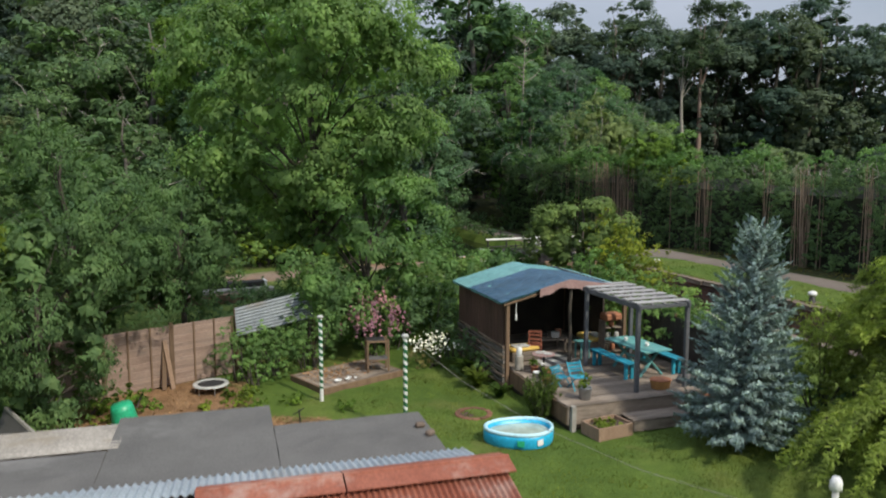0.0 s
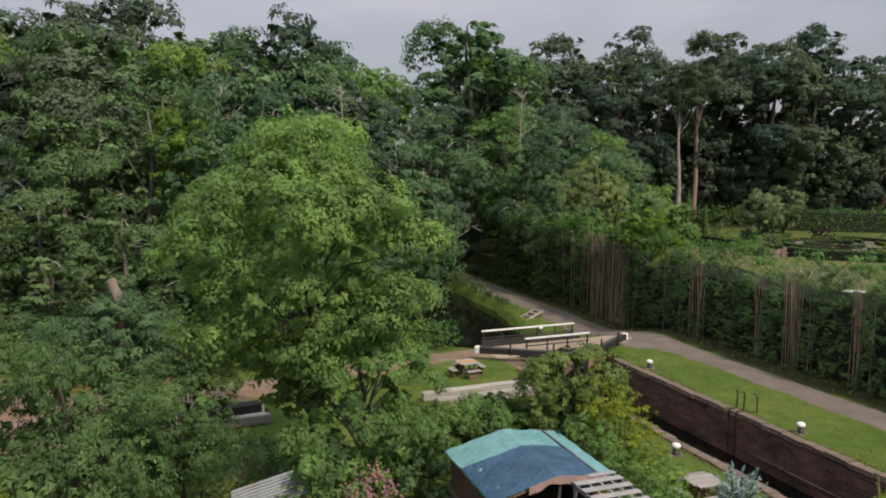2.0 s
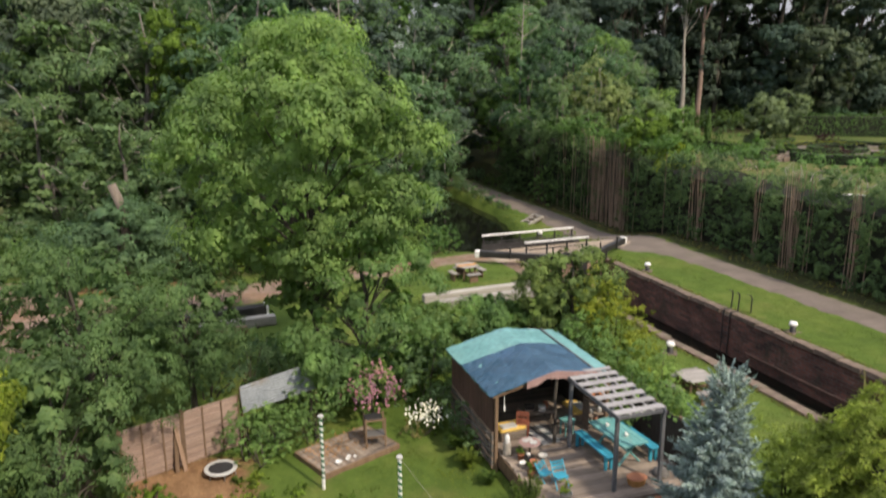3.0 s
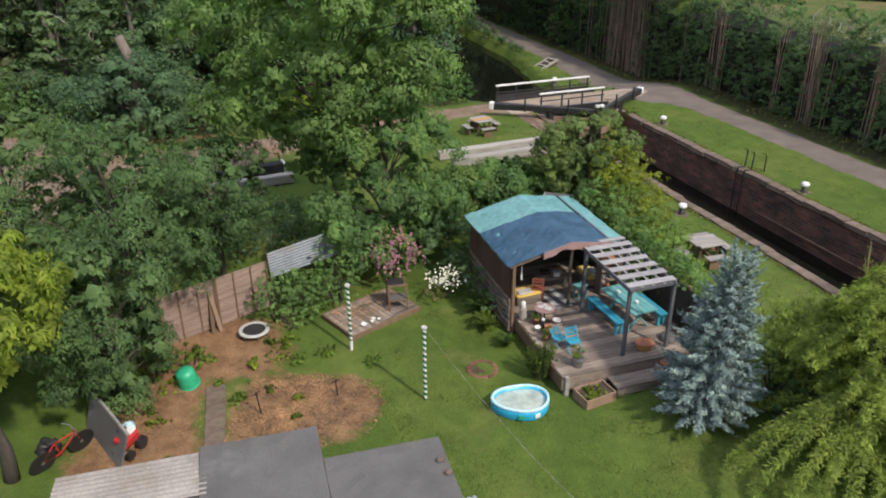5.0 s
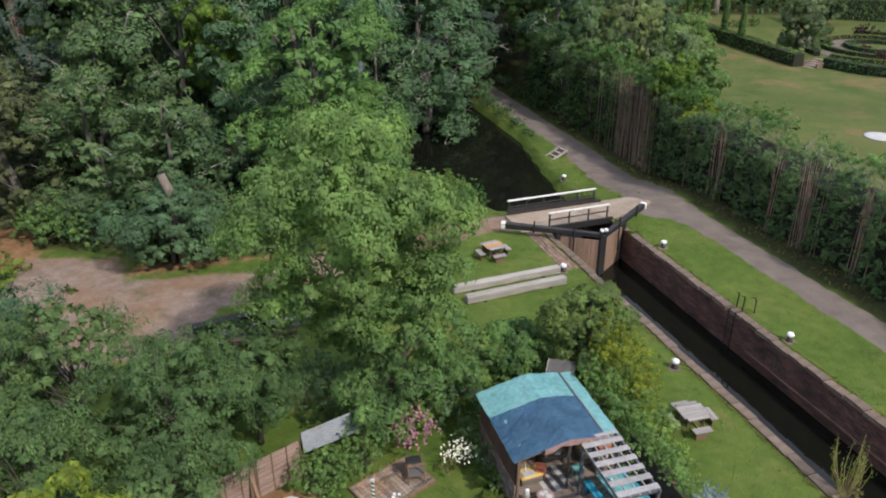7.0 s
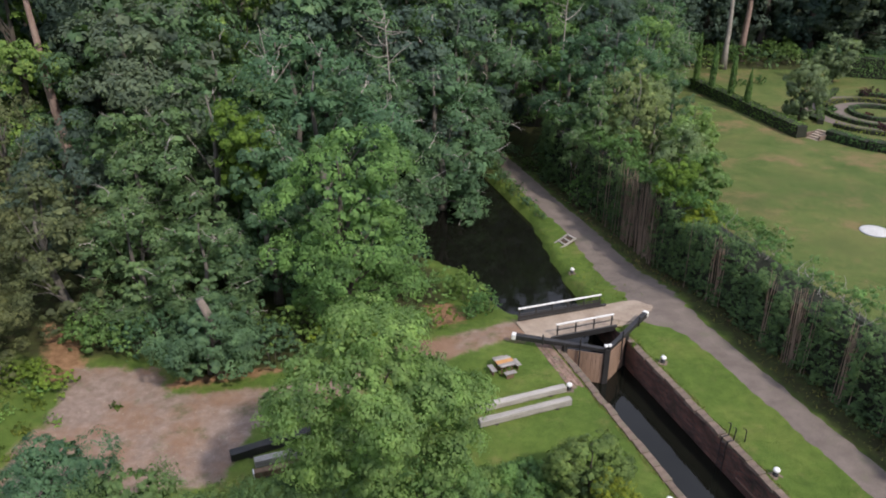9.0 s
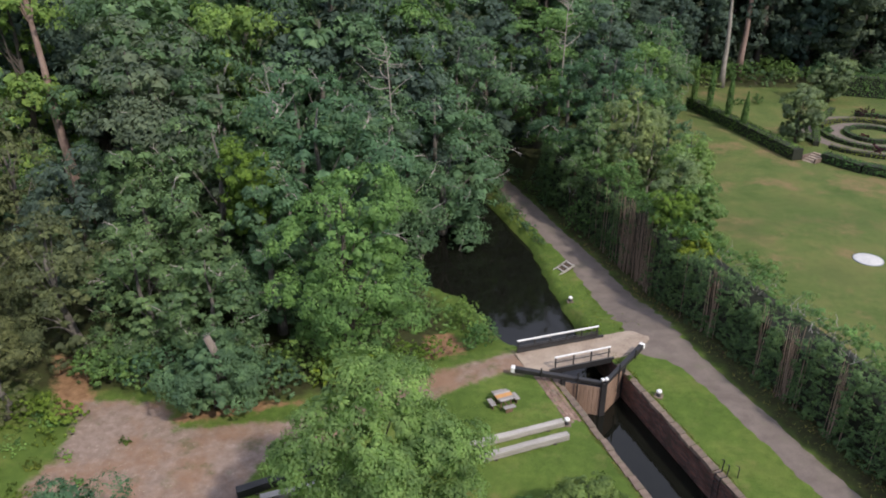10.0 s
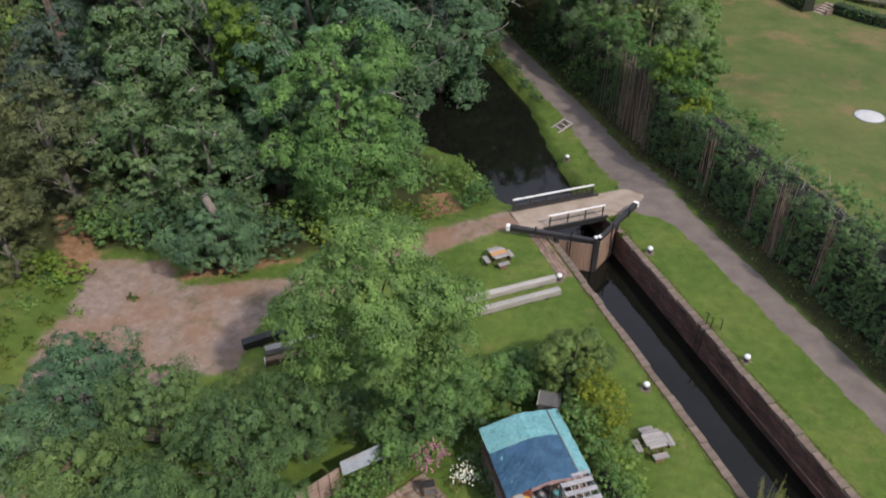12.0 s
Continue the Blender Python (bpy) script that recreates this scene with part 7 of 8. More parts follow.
    part("blanket", boxed(0.12, 0.1, 0.43, 0.5, 0.3, 0.06, 0.025), M_PAD, s, "pale crumpled blanket")
    return s


sofa_box(pose(2.25, 21.0, DECK_Z, 0, 0, -158), "low bench with a yellow cushion under the eave")
sofa_box(pose(4.45, 22.3, DECK_Z, 0, 0, -72), "low bench with a yellow cushion in the shelter")
pal = thing("coffee_table", "low brown slatted table cluttered with things", "table", pose(3.15, 22.0, DECK_Z, 0, 0, 18))
for k in range(5):
    part("slat", boxed(0, -0.26 + k * 0.13, 0.4, 1.0, 0.115, 0.03, 0.004), M_DECK, pal)
for x in (-0.42, 0.42):
    for y in (-0.24, 0.24):
        part("leg", boxed(x, y, 0.19, 0.06, 0.06, 0.38, 0.005), M_DECK, pal)
for dx, dy, sx, sy, sz, mt in ((-0.2, 0.05, 0.3, 0.2, 0.1, M_DARKIN), (0.18, -0.06, 0.22, 0.18, 0.14, M_PAD), (0.3, 0.14, 0.15, 0.15, 0.18, M_TERRA)):
    b = thing("storage_box", "small box on the low slatted table", "box", pose(3.15 + dx, 22.0 + dy, DECK_Z + 0.417), "clutter on the low table")
    part("body", boxed(0, 0, sz / 2, sx, sy, sz, 0.012), mt, b)
    part("lid", boxed(0, 0, sz + 0.01, sx + 0.015, sy + 0.015, 0.025, 0.006), mt, b)
cup = thing("kitchen_dresser", "open brown dresser with an orange top", "cupboard", SH @ pose(3.62, 0.55, DECK_Z))
for x in (-0.28, 0.28):
    part("side", boxed(x, 0, 0.5, 0.035, 0.36, 1.0, 0.005), M_DECK, cup)
for z in (0.1, 0.45, 0.8):
    part("shelf", boxed(0, 0, z, 0.53, 0.35, 0.03, 0.004), M_DECK, cup)
part("top", boxed(0, 0, 1.11, 0.56, 0.38, 0.22, 0.05), M_TERRA, cup, "orange-brown top box")
rnd = random.Random(6)
for x, z in ((-0.15, 0.115), (0.05, 0.115), (0.18, 0.465), (-0.1, 0.465), (0.0, 0.815)):
    p = thing("crock", "small pot on the dresser shelf", "pot", SH @ pose(3.62 + x, 0.52, DECK_Z + z), "pots on the dresser")
    part("body", turned([(0.05, 0), (0.075, 0.05), (0.075, 0.15), (0.05, 0.19), (0.04, 0.19)], 10), rnd.choice((M_TERRA, M_PAD, M_DARKIN)), p, smooth=True)
lg = thing("log_stool", "upright log with pale bark at the shelter's corner", "stool", SH @ pose(0.36, -0.22, DECK_Z))
part("log", turned([(0.13, 0), (0.12, 0.05), (0.115, 0.36), (0.11, 0.4)], 12), M_BIRCH, lg, smooth=True)
wb = thing("gas_bottle", "white gas bottle standing on a log", "bottle", SH @ pose(0.36, -0.22, DECK_Z + 0.4) @ Matrix.Diagonal((0.9, 0.9, 0.7, 1)))
part("body", turned([(0.07, 0), (0.085, 0.03), (0.085, 0.28), (0.05, 0.34), (0.03, 0.36)], 14), M_WHITE, wb, smooth=True)
part("valve", turned([(0.02, 0.35), (0.02, 0.4), (0.035, 0.41), (0.035, 0.43)], 8), M_CHROME, wb)
for k, (x, y, h, r, mt, lb) in enumerate(((0.62, -0.62, 0.2, 0.1, M_TERRA, "small terracotta pot on the deck edge"), (0.5, -1.0, 0.16, 0.09, M_WHITE, "white enamel pot on the deck edge"), (0.78, -1.12, 0.22, 0.11, M_TERRA, "terracotta pot among the crockery"), (1.25, -0.75, 0.12, 0.13, M_PAD, "pale shallow bowl on the deck"), (0.5, -1.55, 0.18, 0.1, M_TERRA, "terracotta pot beside the blue chairs"))):
    q = thing("plant_pot", lb, "pot", SH @ pose(x, y, DECK_Z), "pots standing on the deck")
    part("pot", turned([(r * 0.7, 0), (r * 0.95, h * 0.85), (r * 1.05, h * 0.87), (r * 1.05, h), (r * 0.85, h), (r * 0.75, h * 0.3)], 14), mt, q, smooth=True)
    if k in (0, 4):
        part("plant", spray_mesh("plant", *cloud(rs, rs.normal(0, 1, (8, 3)) * (0.07, 0.07, 0.06) + (0, 0, h + 0.12), np.full(8, 0.1), 20, 0.08, 0.4), L_LIME), None, q)
rc = thing("garden_chair", "small rust-red wooden chair inside the shelter", "chair", SH @ pose(1.3, 0.75, DECK_Z, 0, 0, 150))
part("seat", boxed(0, 0, 0.42, 0.4, 0.38, 0.03, 0.006), M_RUST, rc)
for x in (-0.17, 0.17):
    for y in (-0.16, 0.16):
        part("leg", boxed(x, y, 0.2, 0.035, 0.035, 0.42, 0.004), M_RUST, rc)
    part("back_post", boxed(x, 0.17, 0.64, 0.035, 0.03, 0.42, 0.004), M_RUST, rc)
for z in (0.6, 0.72, 0.82):
    part("back_slat", boxed(0, 0.17, z, 0.36, 0.02, 0.06, 0.004), M_RUST, rc)
rug = thing("floor_rug", "faded grey checked rug on the shelter floor", "rug", SH @ pose(1.75, 0.55, DECK_Z + 0.004, 0, 0, 6))
for k in range(6):
    part("strip", boxed(-0.5 + k * 0.2, 0, 0.006, 0.195, 1.2, 0.012, 0.003), (M_PAD, M_FELT)[k % 2], rug)
# terracotta and basket by the step
bas = thing("wicker_basket", "orange-brown wicker basket on the deck", "basket", pose(5.42, 18.28, DECK_Z, 0, 0, 10))
part("body", turned([(0.17, 0), (0.2, 0.03), (0.23, 0.22), (0.24, 0.24), (0.21, 0.24), (0.19, 0.05)], 16, (1.15, 0.9)), M_ORANGEWOOD, bas, smooth=True)
part("rim", turned([(0.235, 0.22), (0.25, 0.235), (0.235, 0.25)], 16, (1.15, 0.9)), M_TERRA, bas)
cr = thing("wooden_crate", "low crate of terracotta pots on the step", "crate", SH @ pose(3.55, -3.55, -0.065))
part("base", boxed(0, 0, 0.02, 0.85, 0.4, 0.03, 0.004), M_DECK, cr)
for y in (-0.2, 0.2):
    part("side", boxed(0, y, 0.11, 0.85, 0.025, 0.16, 0.004), M_DECK, cr)
for x in (-0.42, 0.42):
    part("end", boxed(x, 0, 0.11, 0.025, 0.38, 0.16, 0.004), M_DECK, cr)
for x in (-0.28, 0.0, 0.28):
    p = thing("terracotta_pot", "terracotta pot standing in the crate", "plant pot", SH @ pose(3.55 + x, -3.55, -0.03), "pots in the crate")
    part("pot", turned([(0.08, 0), (0.12, 0.2), (0.135, 0.21), (0.135, 0.25), (0.11, 0.25), (0.1, 0.18)], 14), M_TERRA, p, smooth=True)
gl = thing("round_basin", "grey round basin upturned beside the pergola post", "basin", SH @ pose(3.95, -2.6, DECK_Z))
part("bowl", turned([(0.24, 0), (0.25, 0.04), (0.2, 0.16), (0.1, 0.22), (0.01, 0.23)], 18), M_FELT, gl, smooth=True)
# raised bed in front of the deck
rb = thing("raised_bed", "wooden planter box with leafy seedlings in front of the deck", "planter", pose(3.77, 16.74, LAWN_Z, 0, 0, 27))
for y in (-0.31, 0.31):
    part("side_board", boxed(0, y, 0.15, 0.98, 0.04, 0.3, 0.006), M_GATE, rb)
for x in (-0.47, 0.47):
    part("end_board", boxed(x, 0, 0.15, 0.04, 0.58, 0.3, 0.006), M_GATE, rb)
part("soil", boxed(0, 0, 0.12, 0.9, 0.58, 0.2, 0.0), M_SOIL, rb)
rs = np.random.RandomState(15)
part("seedlings", spray_mesh("seedlings", *cloud(rs, rs.uniform(-1, 1, (26, 3)) * (0.4, 0.24, 0.03) + (0, 0, 0.27), np.full(26, 0.08), 16, 0.1, 0.5), L_LIME), None, rb)
# box at the back of the shelter
bx = thing("water_tank", "grey lidded tank behind the shelter", "tank", pose(3.85, 25.9, -0.25, 0, 0, -12))
part("body", boxed(0, 0, 0.98, 1.05, 0.9, 1.96, 0.04), M_FELT, bx)
part("lid", boxed(0, 0, 2.0, 1.12, 0.96, 0.06, 0.02), M_FELT, bx)
part("edge_board", boxed(-0.56, 0, 1.95, 0.05, 0.96, 0.16, 0.01), M_OLDWOOD, bx)


# Near-black, slightly uneven sheet just above the lawn beside the deck.
gsheet = thing("ground_sheet", "flat black sheet on the ground beside the deck", "ground sheet")
bm = bmesh.new()
rows = []
rnd = random.Random(3)
for i in range(9):
    a = Vector((6.3, 18.75, 0)).lerp(Vector((6.35, 22.6, 0)), i / 8)
    b = Vector((6.95, 19.2, 0)).lerp(Vector((8.7, 22.4, 0)), i / 8)
    rows.append([bm.verts.new(a.lerp(b, k / 5) + Vector((0, 0, LAWN_Z + 0.05 + rnd.uniform(0, 0.04)))) for k in range(6)])
for a, b in zip(rows, rows[1:]):
    for k in range(5):
        bm.faces.new((a[k], a[k + 1], b[k + 1], b[k]))
part("sheet", bm, M_MAT, gsheet, smooth=True)
log = thing("log", "old timber rail holding down the black sheet", "timber")
part("rail", tubed([(6.95, 19.25, LAWN_Z + 0.09), (7.6, 20.4, LAWN_Z + 0.1)], [0.05, 0.045], 8), M_OLDWOOD, log)


# ---- on the lawn ----
def striped_pole(x, y, top, white_foot):
    p = thing("striped_pole", "white pole with a dark green spiral stripe on the lawn", "pole", pose(x, y, LAWN_Z), "striped poles on the lawn")
    h = top - LAWN_Z
    bm = bmesh.new()
    sides, rings = 16, 120
    grid = [[bm.verts.new((0.05 * math.cos(k * 6.2832 / sides), 0.05 * math.sin(k * 6.2832 / sides), -0.1 + (h + 0.1) * i / rings)) for k in range(sides)] for i in range(rings + 1)]
    for i in range(rings):
        for k in range(sides):
            f = bm.faces.new((grid[i][k], grid[i][(k + 1) % sides], grid[i + 1][(k + 1) % sides], grid[i + 1][k]))
            z = h * i / rings
            turn = (z / 0.17 + k / sides) % 1.0
            f.material_index = 1 if turn < 0.55 and z > white_foot else 0
    me = bpy.data.meshes.new("shaft")
    bm.to_mesh(me)
    bm.free()
    me.materials.append(M_WHITE)
    me.materials.append(M_DGREEN)
    part("shaft", me, None, p)
    part("finial", turned([(0.03, h), (0.075, h + 0.01), (0.085, h + 0.04), (0.075, h + 0.07), (0.03, h + 0.07), (0.03, h + 0.03)], 16), M_PAD, p, smooth=True)
    return p


striped_pole(-3.17, 19.12, 1.85, 0.42)
striped_pole(-0.86, 16.75, 1.92, 0.0)
cord = thing("washing_line", "slack pale cord running from the striped pole", "cord")
part("cord", tubed([(-0.86, 16.75, 1.95), (0.4, 14.6, 1.55), (1.6, 12.4, 1.45), (2.8, 10.2, 1.6), (4.2, 7.5, 2.1)], [0.0035] * 5, 5), M_OLDWOOD, cord)

pool = thing("paddling_pool", "bright blue paddling pool full of cloudy water", "paddling pool", pose(1.76, 16.4, LAWN_Z, 0, 0, 6))


def pool_ring(r, z, n=40):
    out = []
    for k in range(n):
        a = k * 6.28318 / n
        rr = 1.0 + 0.07 * math.cos(2 * a) - 0.05 * math.cos(3 * a + 0.6) + 0.05 * math.cos(a + 2.4)
        out.append((0.74 * rr * r * math.cos(a), 0.63 * rr * r * math.sin(a), z))
    return out


def pool_shell(profile, close):
    bm = bmesh.new()
    rings = [[bm.verts.new(p) for p in pool_ring(r, z)] for r, z in profile]
    n = len(rings[0])
    for a, b in zip(rings, rings[1:]):
        for k in range(n):
            bm.faces.new((a[k], a[(k + 1) % n], b[(k + 1) % n], b[k]))
    if close:
        bm.faces.new(rings[-1])
    return bm


part("wall", pool_shell([(0.97, 0.0), (1.0, 0.05), (1.01, 0.2), (0.99, 0.29), (0.9, 0.3), (0.88, 0.15), (0.86, 0.02), (0.97, 0.0)], False), M_POOL, pool, smooth=True)
part("rim", pool_shell([(0.9, 0.29), (0.91, 0.335), (0.95, 0.355), (1.0, 0.335), (1.012, 0.29), (0.96, 0.27), (0.9, 0.29)], False), M_POOLRIM, pool, "pale blue padded rim", smooth=True)
part("water", pool_shell([(0.885, 0.1), (0.885, 0.21), (0.5, 0.212)], True), M_POOLWATER, pool, "cloudy pale water")
for a, mt in ((-1.75, M_GREEN), (-1.15, M_WHITE)):
    part("sticker", boxed(0.755 * math.cos(a) * 1.0, 0.655 * math.sin(a) * 1.0, 0.15, 0.16, 0.02, 0.13, 0.004, Matrix.Rotation(a + 1.57, 4, "Z")), mt, pool)

fp = thing("fire_pit", "fire pit ringed with weathered brown bricks on the lawn", "fire pit", pose(0.76, 18.1, LAWN_Z))
part("ash_bed", turned([(0.4, -0.06), (0.4, -0.01), (0.05, -0.005)], 20), M_SOIL, fp)
bm = boxed(0, 0, 0, 0.19, 0.13, 0.09, 0.012)
me = bpy.data.meshes.new("brick")
bm.to_mesh(me)
bm.free()
me.materials.append(M_PITBRICK)
for k in range(13):
    a = k * 6.2832 / 13
    part("brick", me, None, fp, m=pose(0.4 * math.cos(a), 0.4 * math.sin(a), -0.01, 0, 0, math.degrees(a) + 90 + (k * 37 % 9 - 4)))

tr = thing("mini_trampoline", "small round trampoline with a grey pad on bare soil", "trampoline", pose(-6.3, 19.9, LAWN_Z))
part("mat", turned([(0.36, 0.215), (0.36, 0.225), (0.02, 0.22)], 32), M_MAT, tr)
part("pad", turned([(0.35, 0.21), (0.36, 0.245), (0.46, 0.24), (0.475, 0.215), (0.46, 0.2)], 32), M_PAD, tr, "pale grey padded rim")
for k in range(6):
    a = k * 1.047
    part("leg", tubed([(0.42 * math.cos(a), 0.42 * math.sin(a), 0), (0.42 * math.cos(a), 0.42 * math.sin(a), 0.21)], [0.016, 0.016], 6), M_CHROME, tr)

# low deck with its frame of old timber
LD = Matrix.Translation((-2.75, 21.15, LAWN_Z)) @ Matrix.Rotation(radians(41.5), 4, "Z")
low = thing("low_deck", "low weathered timber platform strewn with soil", "deck", LD)
for y in (-0.85, 0.85):
    part("edge_board", boxed(0, y, 0.08, 2.72, 0.06, 0.18, 0.008), M_BROWNWOOD, low)
for x in (-1.33, 1.33):
    part("edge_board", boxed(x, 0, 0.08, 0.06, 1.64, 0.18, 0.008), M_BROWNWOOD, low)
for k in range(17):
    part("board", boxed(-1.23 + k * 0.1535, 0, 0.155, 0.146, 1.66, 0.03, 0.004), M_DECK, low)
pt = thing("potting_stand", "dark wooden stand holding a tray beside the soil", "stand", LD @ pose(0.78, -0.38, 0.17, 0, 0, -28))
for x in (-0.3, 0.3):
    for y in (-0.22, 0.22):
        part("leg", boxed(x, y, 0.48, 0.05, 0.05, 0.96, 0.005), M_BROWNWOOD, pt)
for z in (0.35, 0.9):
    part("rail", boxed(0, -0.22, z, 0.6, 0.035, 0.05, 0.004), M_BROWNWOOD, pt)
    part("rail", boxed(0, 0.22, z, 0.6, 0.035, 0.05, 0.004), M_BROWNWOOD, pt)
part("tray", boxed(-0.05, 0, 0.93, 0.52, 0.42, 0.05, 0.008), M_BLACK, pt)
part("shelf", boxed(0, 0, 0.37, 0.6, 0.42, 0.025, 0.004), M_FELT, pt)
for x, y, r in ((-0.72, -0.6, 0.11), (-0.4, -0.6, 0.07), (-0.28, -0.5, 0.07), (-0.15, -0.62, 0.06)):
    b = thing("bowl", "white china bowl on the low deck", "bowl", LD @ pose(x, y, 0.171), "bowls on the low deck")
    part("dish", turned([(r * 0.5, 0), (r * 0.9, r * 0.45), (r, r * 0.6), (r * 0.85, r * 0.55), (r * 0.4, r * 0.15)], 14), M_WHITE, b, smooth=True)


# ---- fence, tin sheet, things by the fence ----
def fence_panel(x0, y0, x1, y1, h):
    d = Vector((x1 - x0, y1 - y0, 0))
    f = thing("fence_panel", "faded brown slatted fence panel with posts", "fence", Matrix.Translation((x0, y0, LAWN_Z)) @ Matrix.Rotation(math.atan2(d.y, d.x), 4, "Z"), "panels of the garden fence")
    L = d.length
    part("post", boxed(0.0, 0, h / 2, 0.09, 0.09, h + 0.1, 0.008), M_BROWNWOOD, f)
    n = int(h / 0.105)
    for k in range(n):
        part("slat", boxed(L / 2, 0.008 * (k % 2), 0.08 + k * 0.105, L - 0.09, 0.02, 0.112, 0.003, Matrix.Rotation(radians(5), 4, "X")), M_FENCE, f)
    for s in (0.02, 0.35, 0.68, 0.98):
        part("batten", boxed(L * s, -0.032, h / 2, 0.045, 0.025, h, 0.003), M_BROWNWOOD, f)
    return f


for k in range(3):
    fence_panel(-10.27 + 1.37 * k, 18.04 + 1.21 * k, -8.9 + 1.37 * k, 19.25 + 1.21 * k, 1.74)
for x, y, a in ((-7.62, 20.02, 7), (-7.4, 20.12, -4)):
    b = thing("leaning_board", "old plank leaning against the fence", "plank", pose(x, y, LAWN_Z, -11, a, 42))
    part("board", boxed(0, 0, 0.68, 0.12, 0.04, 1.36, 0.006), M_GATE if a < 0 else M_BROWNWOOD, b)
tin = thing("tin_sheet", "corrugated galvanised sheet leaning behind the shrubs", "corrugated sheet")
bm = bmesh.new()
A, B, C, D = Vector((-6.13, 21.8, 1.58)), Vector((-4.0, 22.8, 1.98)), Vector((-6.03, 21.62, 0.78)), Vector((-3.9, 22.58, 1.16))
across = (B - A).cross(C - A).normalized()
for off in (0, 0.012):
    prev = None
    for i in range(81):
        s = i / 80
        wave = across * 0.022 * math.sin(s * 6.2832 * 9)
        row = [bm.verts.new(A.lerp(C, s) + wave - Vector((0, 0, off))), bm.verts.new(B.lerp(D, s) + wave - Vector((0, 0, off)))]
        if prev:
            bm.faces.new((prev[0], row[0], row[1], prev[1]) if off == 0 else (prev[1], row[1], row[0], prev[0]))
        prev = row
part("sheet", bm, M_TIN, tin, smooth=True)
for p in (A, B, C, D):
    part("stake", tubed([(p.x, p.y, LAWN_Z - 0.1), (p.x, p.y, p.z - 0.03)], [0.035, 0.03], 6), M_BROWNWOOD, tin)
gb = thing("garden_bucket", "bright green upturned plastic bucket by the shrubs", "bucket", pose(-7.58, 17.4, LAWN_Z, 8, -6, 0) @ Matrix.Diagonal((1.25, 1.25, 1.3, 1)))
part("body", turned([(0.24, 0), (0.245, 0.03), (0.215, 0.3), (0.19, 0.4), (0.05, 0.42)], 16), M_GREEN, gb, smooth=True)
part("rim", turned([(0.24, 0.0), (0.265, 0.01), (0.265, 0.035), (0.24, 0.045)], 16), M_GREEN, gb)
for k, (x, y) in enumerate(((-6.72, 17.0), (-6.57, 16.43), (-6.42, 15.86), (-6.27, 15.29), (-6.12, 14.72))):
    s = thing("paving_slab", "old grey-brown paving slab in the soil", "paving", pose(x, y, LAWN_Z + 0.015, 1, 0, 15 + 0.5 * k), "slabs of the garden path")
    part("slab", boxed(0, 0, 0, 0.52, 0.575, 0.06, 0.012), M_STONE, s)
for x, y, h in ((-5.25, 16.1, 0.75), (-3.3, 16.9, 0.55)):
    s = thing("garden_stake", "thin dark iron stake standing in the wood chips", "stake", pose(x, y, LAWN_Z, 4, -5, 0))
    part("rod", tubed([(0, 0, -0.05), (0.02, 0, h)], [0.022, 0.016], 6), M_BLACK, s)
    part("fork", tubed([(-0.13, 0, h - 0.12), (0.02, 0, h - 0.05), (0.14, 0.03, h + 0.02)], [0.012, 0.016, 0.01], 6), M_BLACK, s)
# red scooter and leaning panel
sc = thing("toy_tractor", "red and white ride-on toy tractor by the shed", "toy", pose(-8.2, 14.6, LAWN_Z, 0, 0, 75))
part("body", boxed(0, 0, 0.42, 0.62, 0.32, 0.28, 0.06), M_RED, sc)
part("hood", boxed(-0.2, 0, 0.6, 0.3, 0.28, 0.14, 0.05), M_RED, sc)
part("seat", boxed(0.12, 0, 0.6, 0.26, 0.26, 0.08, 0.03), M_WHITE, sc)
part("steering_wheel", turned([(0.1, 0.8), (0.12, 0.81), (0.1, 0.82)], 14, centre=(-0.1, 0, 0)), M_BLACK, sc)
for x, r in ((-0.22, 0.13), (0.24, 0.17)):
    for y in (-0.2, 0.2):
        wh = part("wheel", boxed(x, y, r, 0.02, 0.06, 0.02, 0.0), M_WHITE, sc)
        bm = bmesh.new()
        lathe(bm, [(r * 0.4, -0.05), (r, -0.05), (r, 0.05), (r * 0.4, 0.05)], 16)
        bmesh.ops.transform(bm, matrix=pose(x, y, r, 90, 0, 0), verts=bm.verts)
        part("tyre", bm, M_BLACK, wh)
pn = thing("old_door", "dark old door leaning beside the tree", "door", pose(-8.95, 14.75, LAWN_Z, 0, 20, 43))
part("board", boxed(0, 0, 0.5, 0.05, 2.3, 1.0, 0.01), M_FELT, pn)
part("edge_batten", boxed(0, 0, 1.01, 0.07, 2.32, 0.06, 0.006), M_OLDWOOD, pn)
part("stripe", boxed(0.03, 0, 0.72, 0.012, 2.2, 0.07, 0.003), M_YELLOW, pn, "faded yellow stripe")

def sack(m, name, label, mat, seed, size):
    """A slumped full bag with a gathered neck."""
    rs = np.random.RandomState(seed)
    t = thing(name, label, "bag", m)
    bm = bmesh.new()
    bmesh.ops.create_icosphere(bm, subdivisions=3, radius=1.0)
    for v in bm.verts:
        w = 1 + 0.1 * math.sin(5 * v.co.x + seed) + 0.09 * math.sin(7 * v.co.y + 2 * seed) + 0.07 * math.sin(9 * v.co.z)
        v.co = Vector((v.co.x * w * size, v.co.y * w * size * 0.85, max(0.0, (v.co.z * 0.75 + 0.6) * w) * size))
    part("body", bm, mat, t, smooth=True)
    part("neck", turned([(0.06, 1.1 * size), (0.035, 1.25 * size), (0.07, 1.42 * size), (0.02, 1.4 * size)], 10), mat, t)


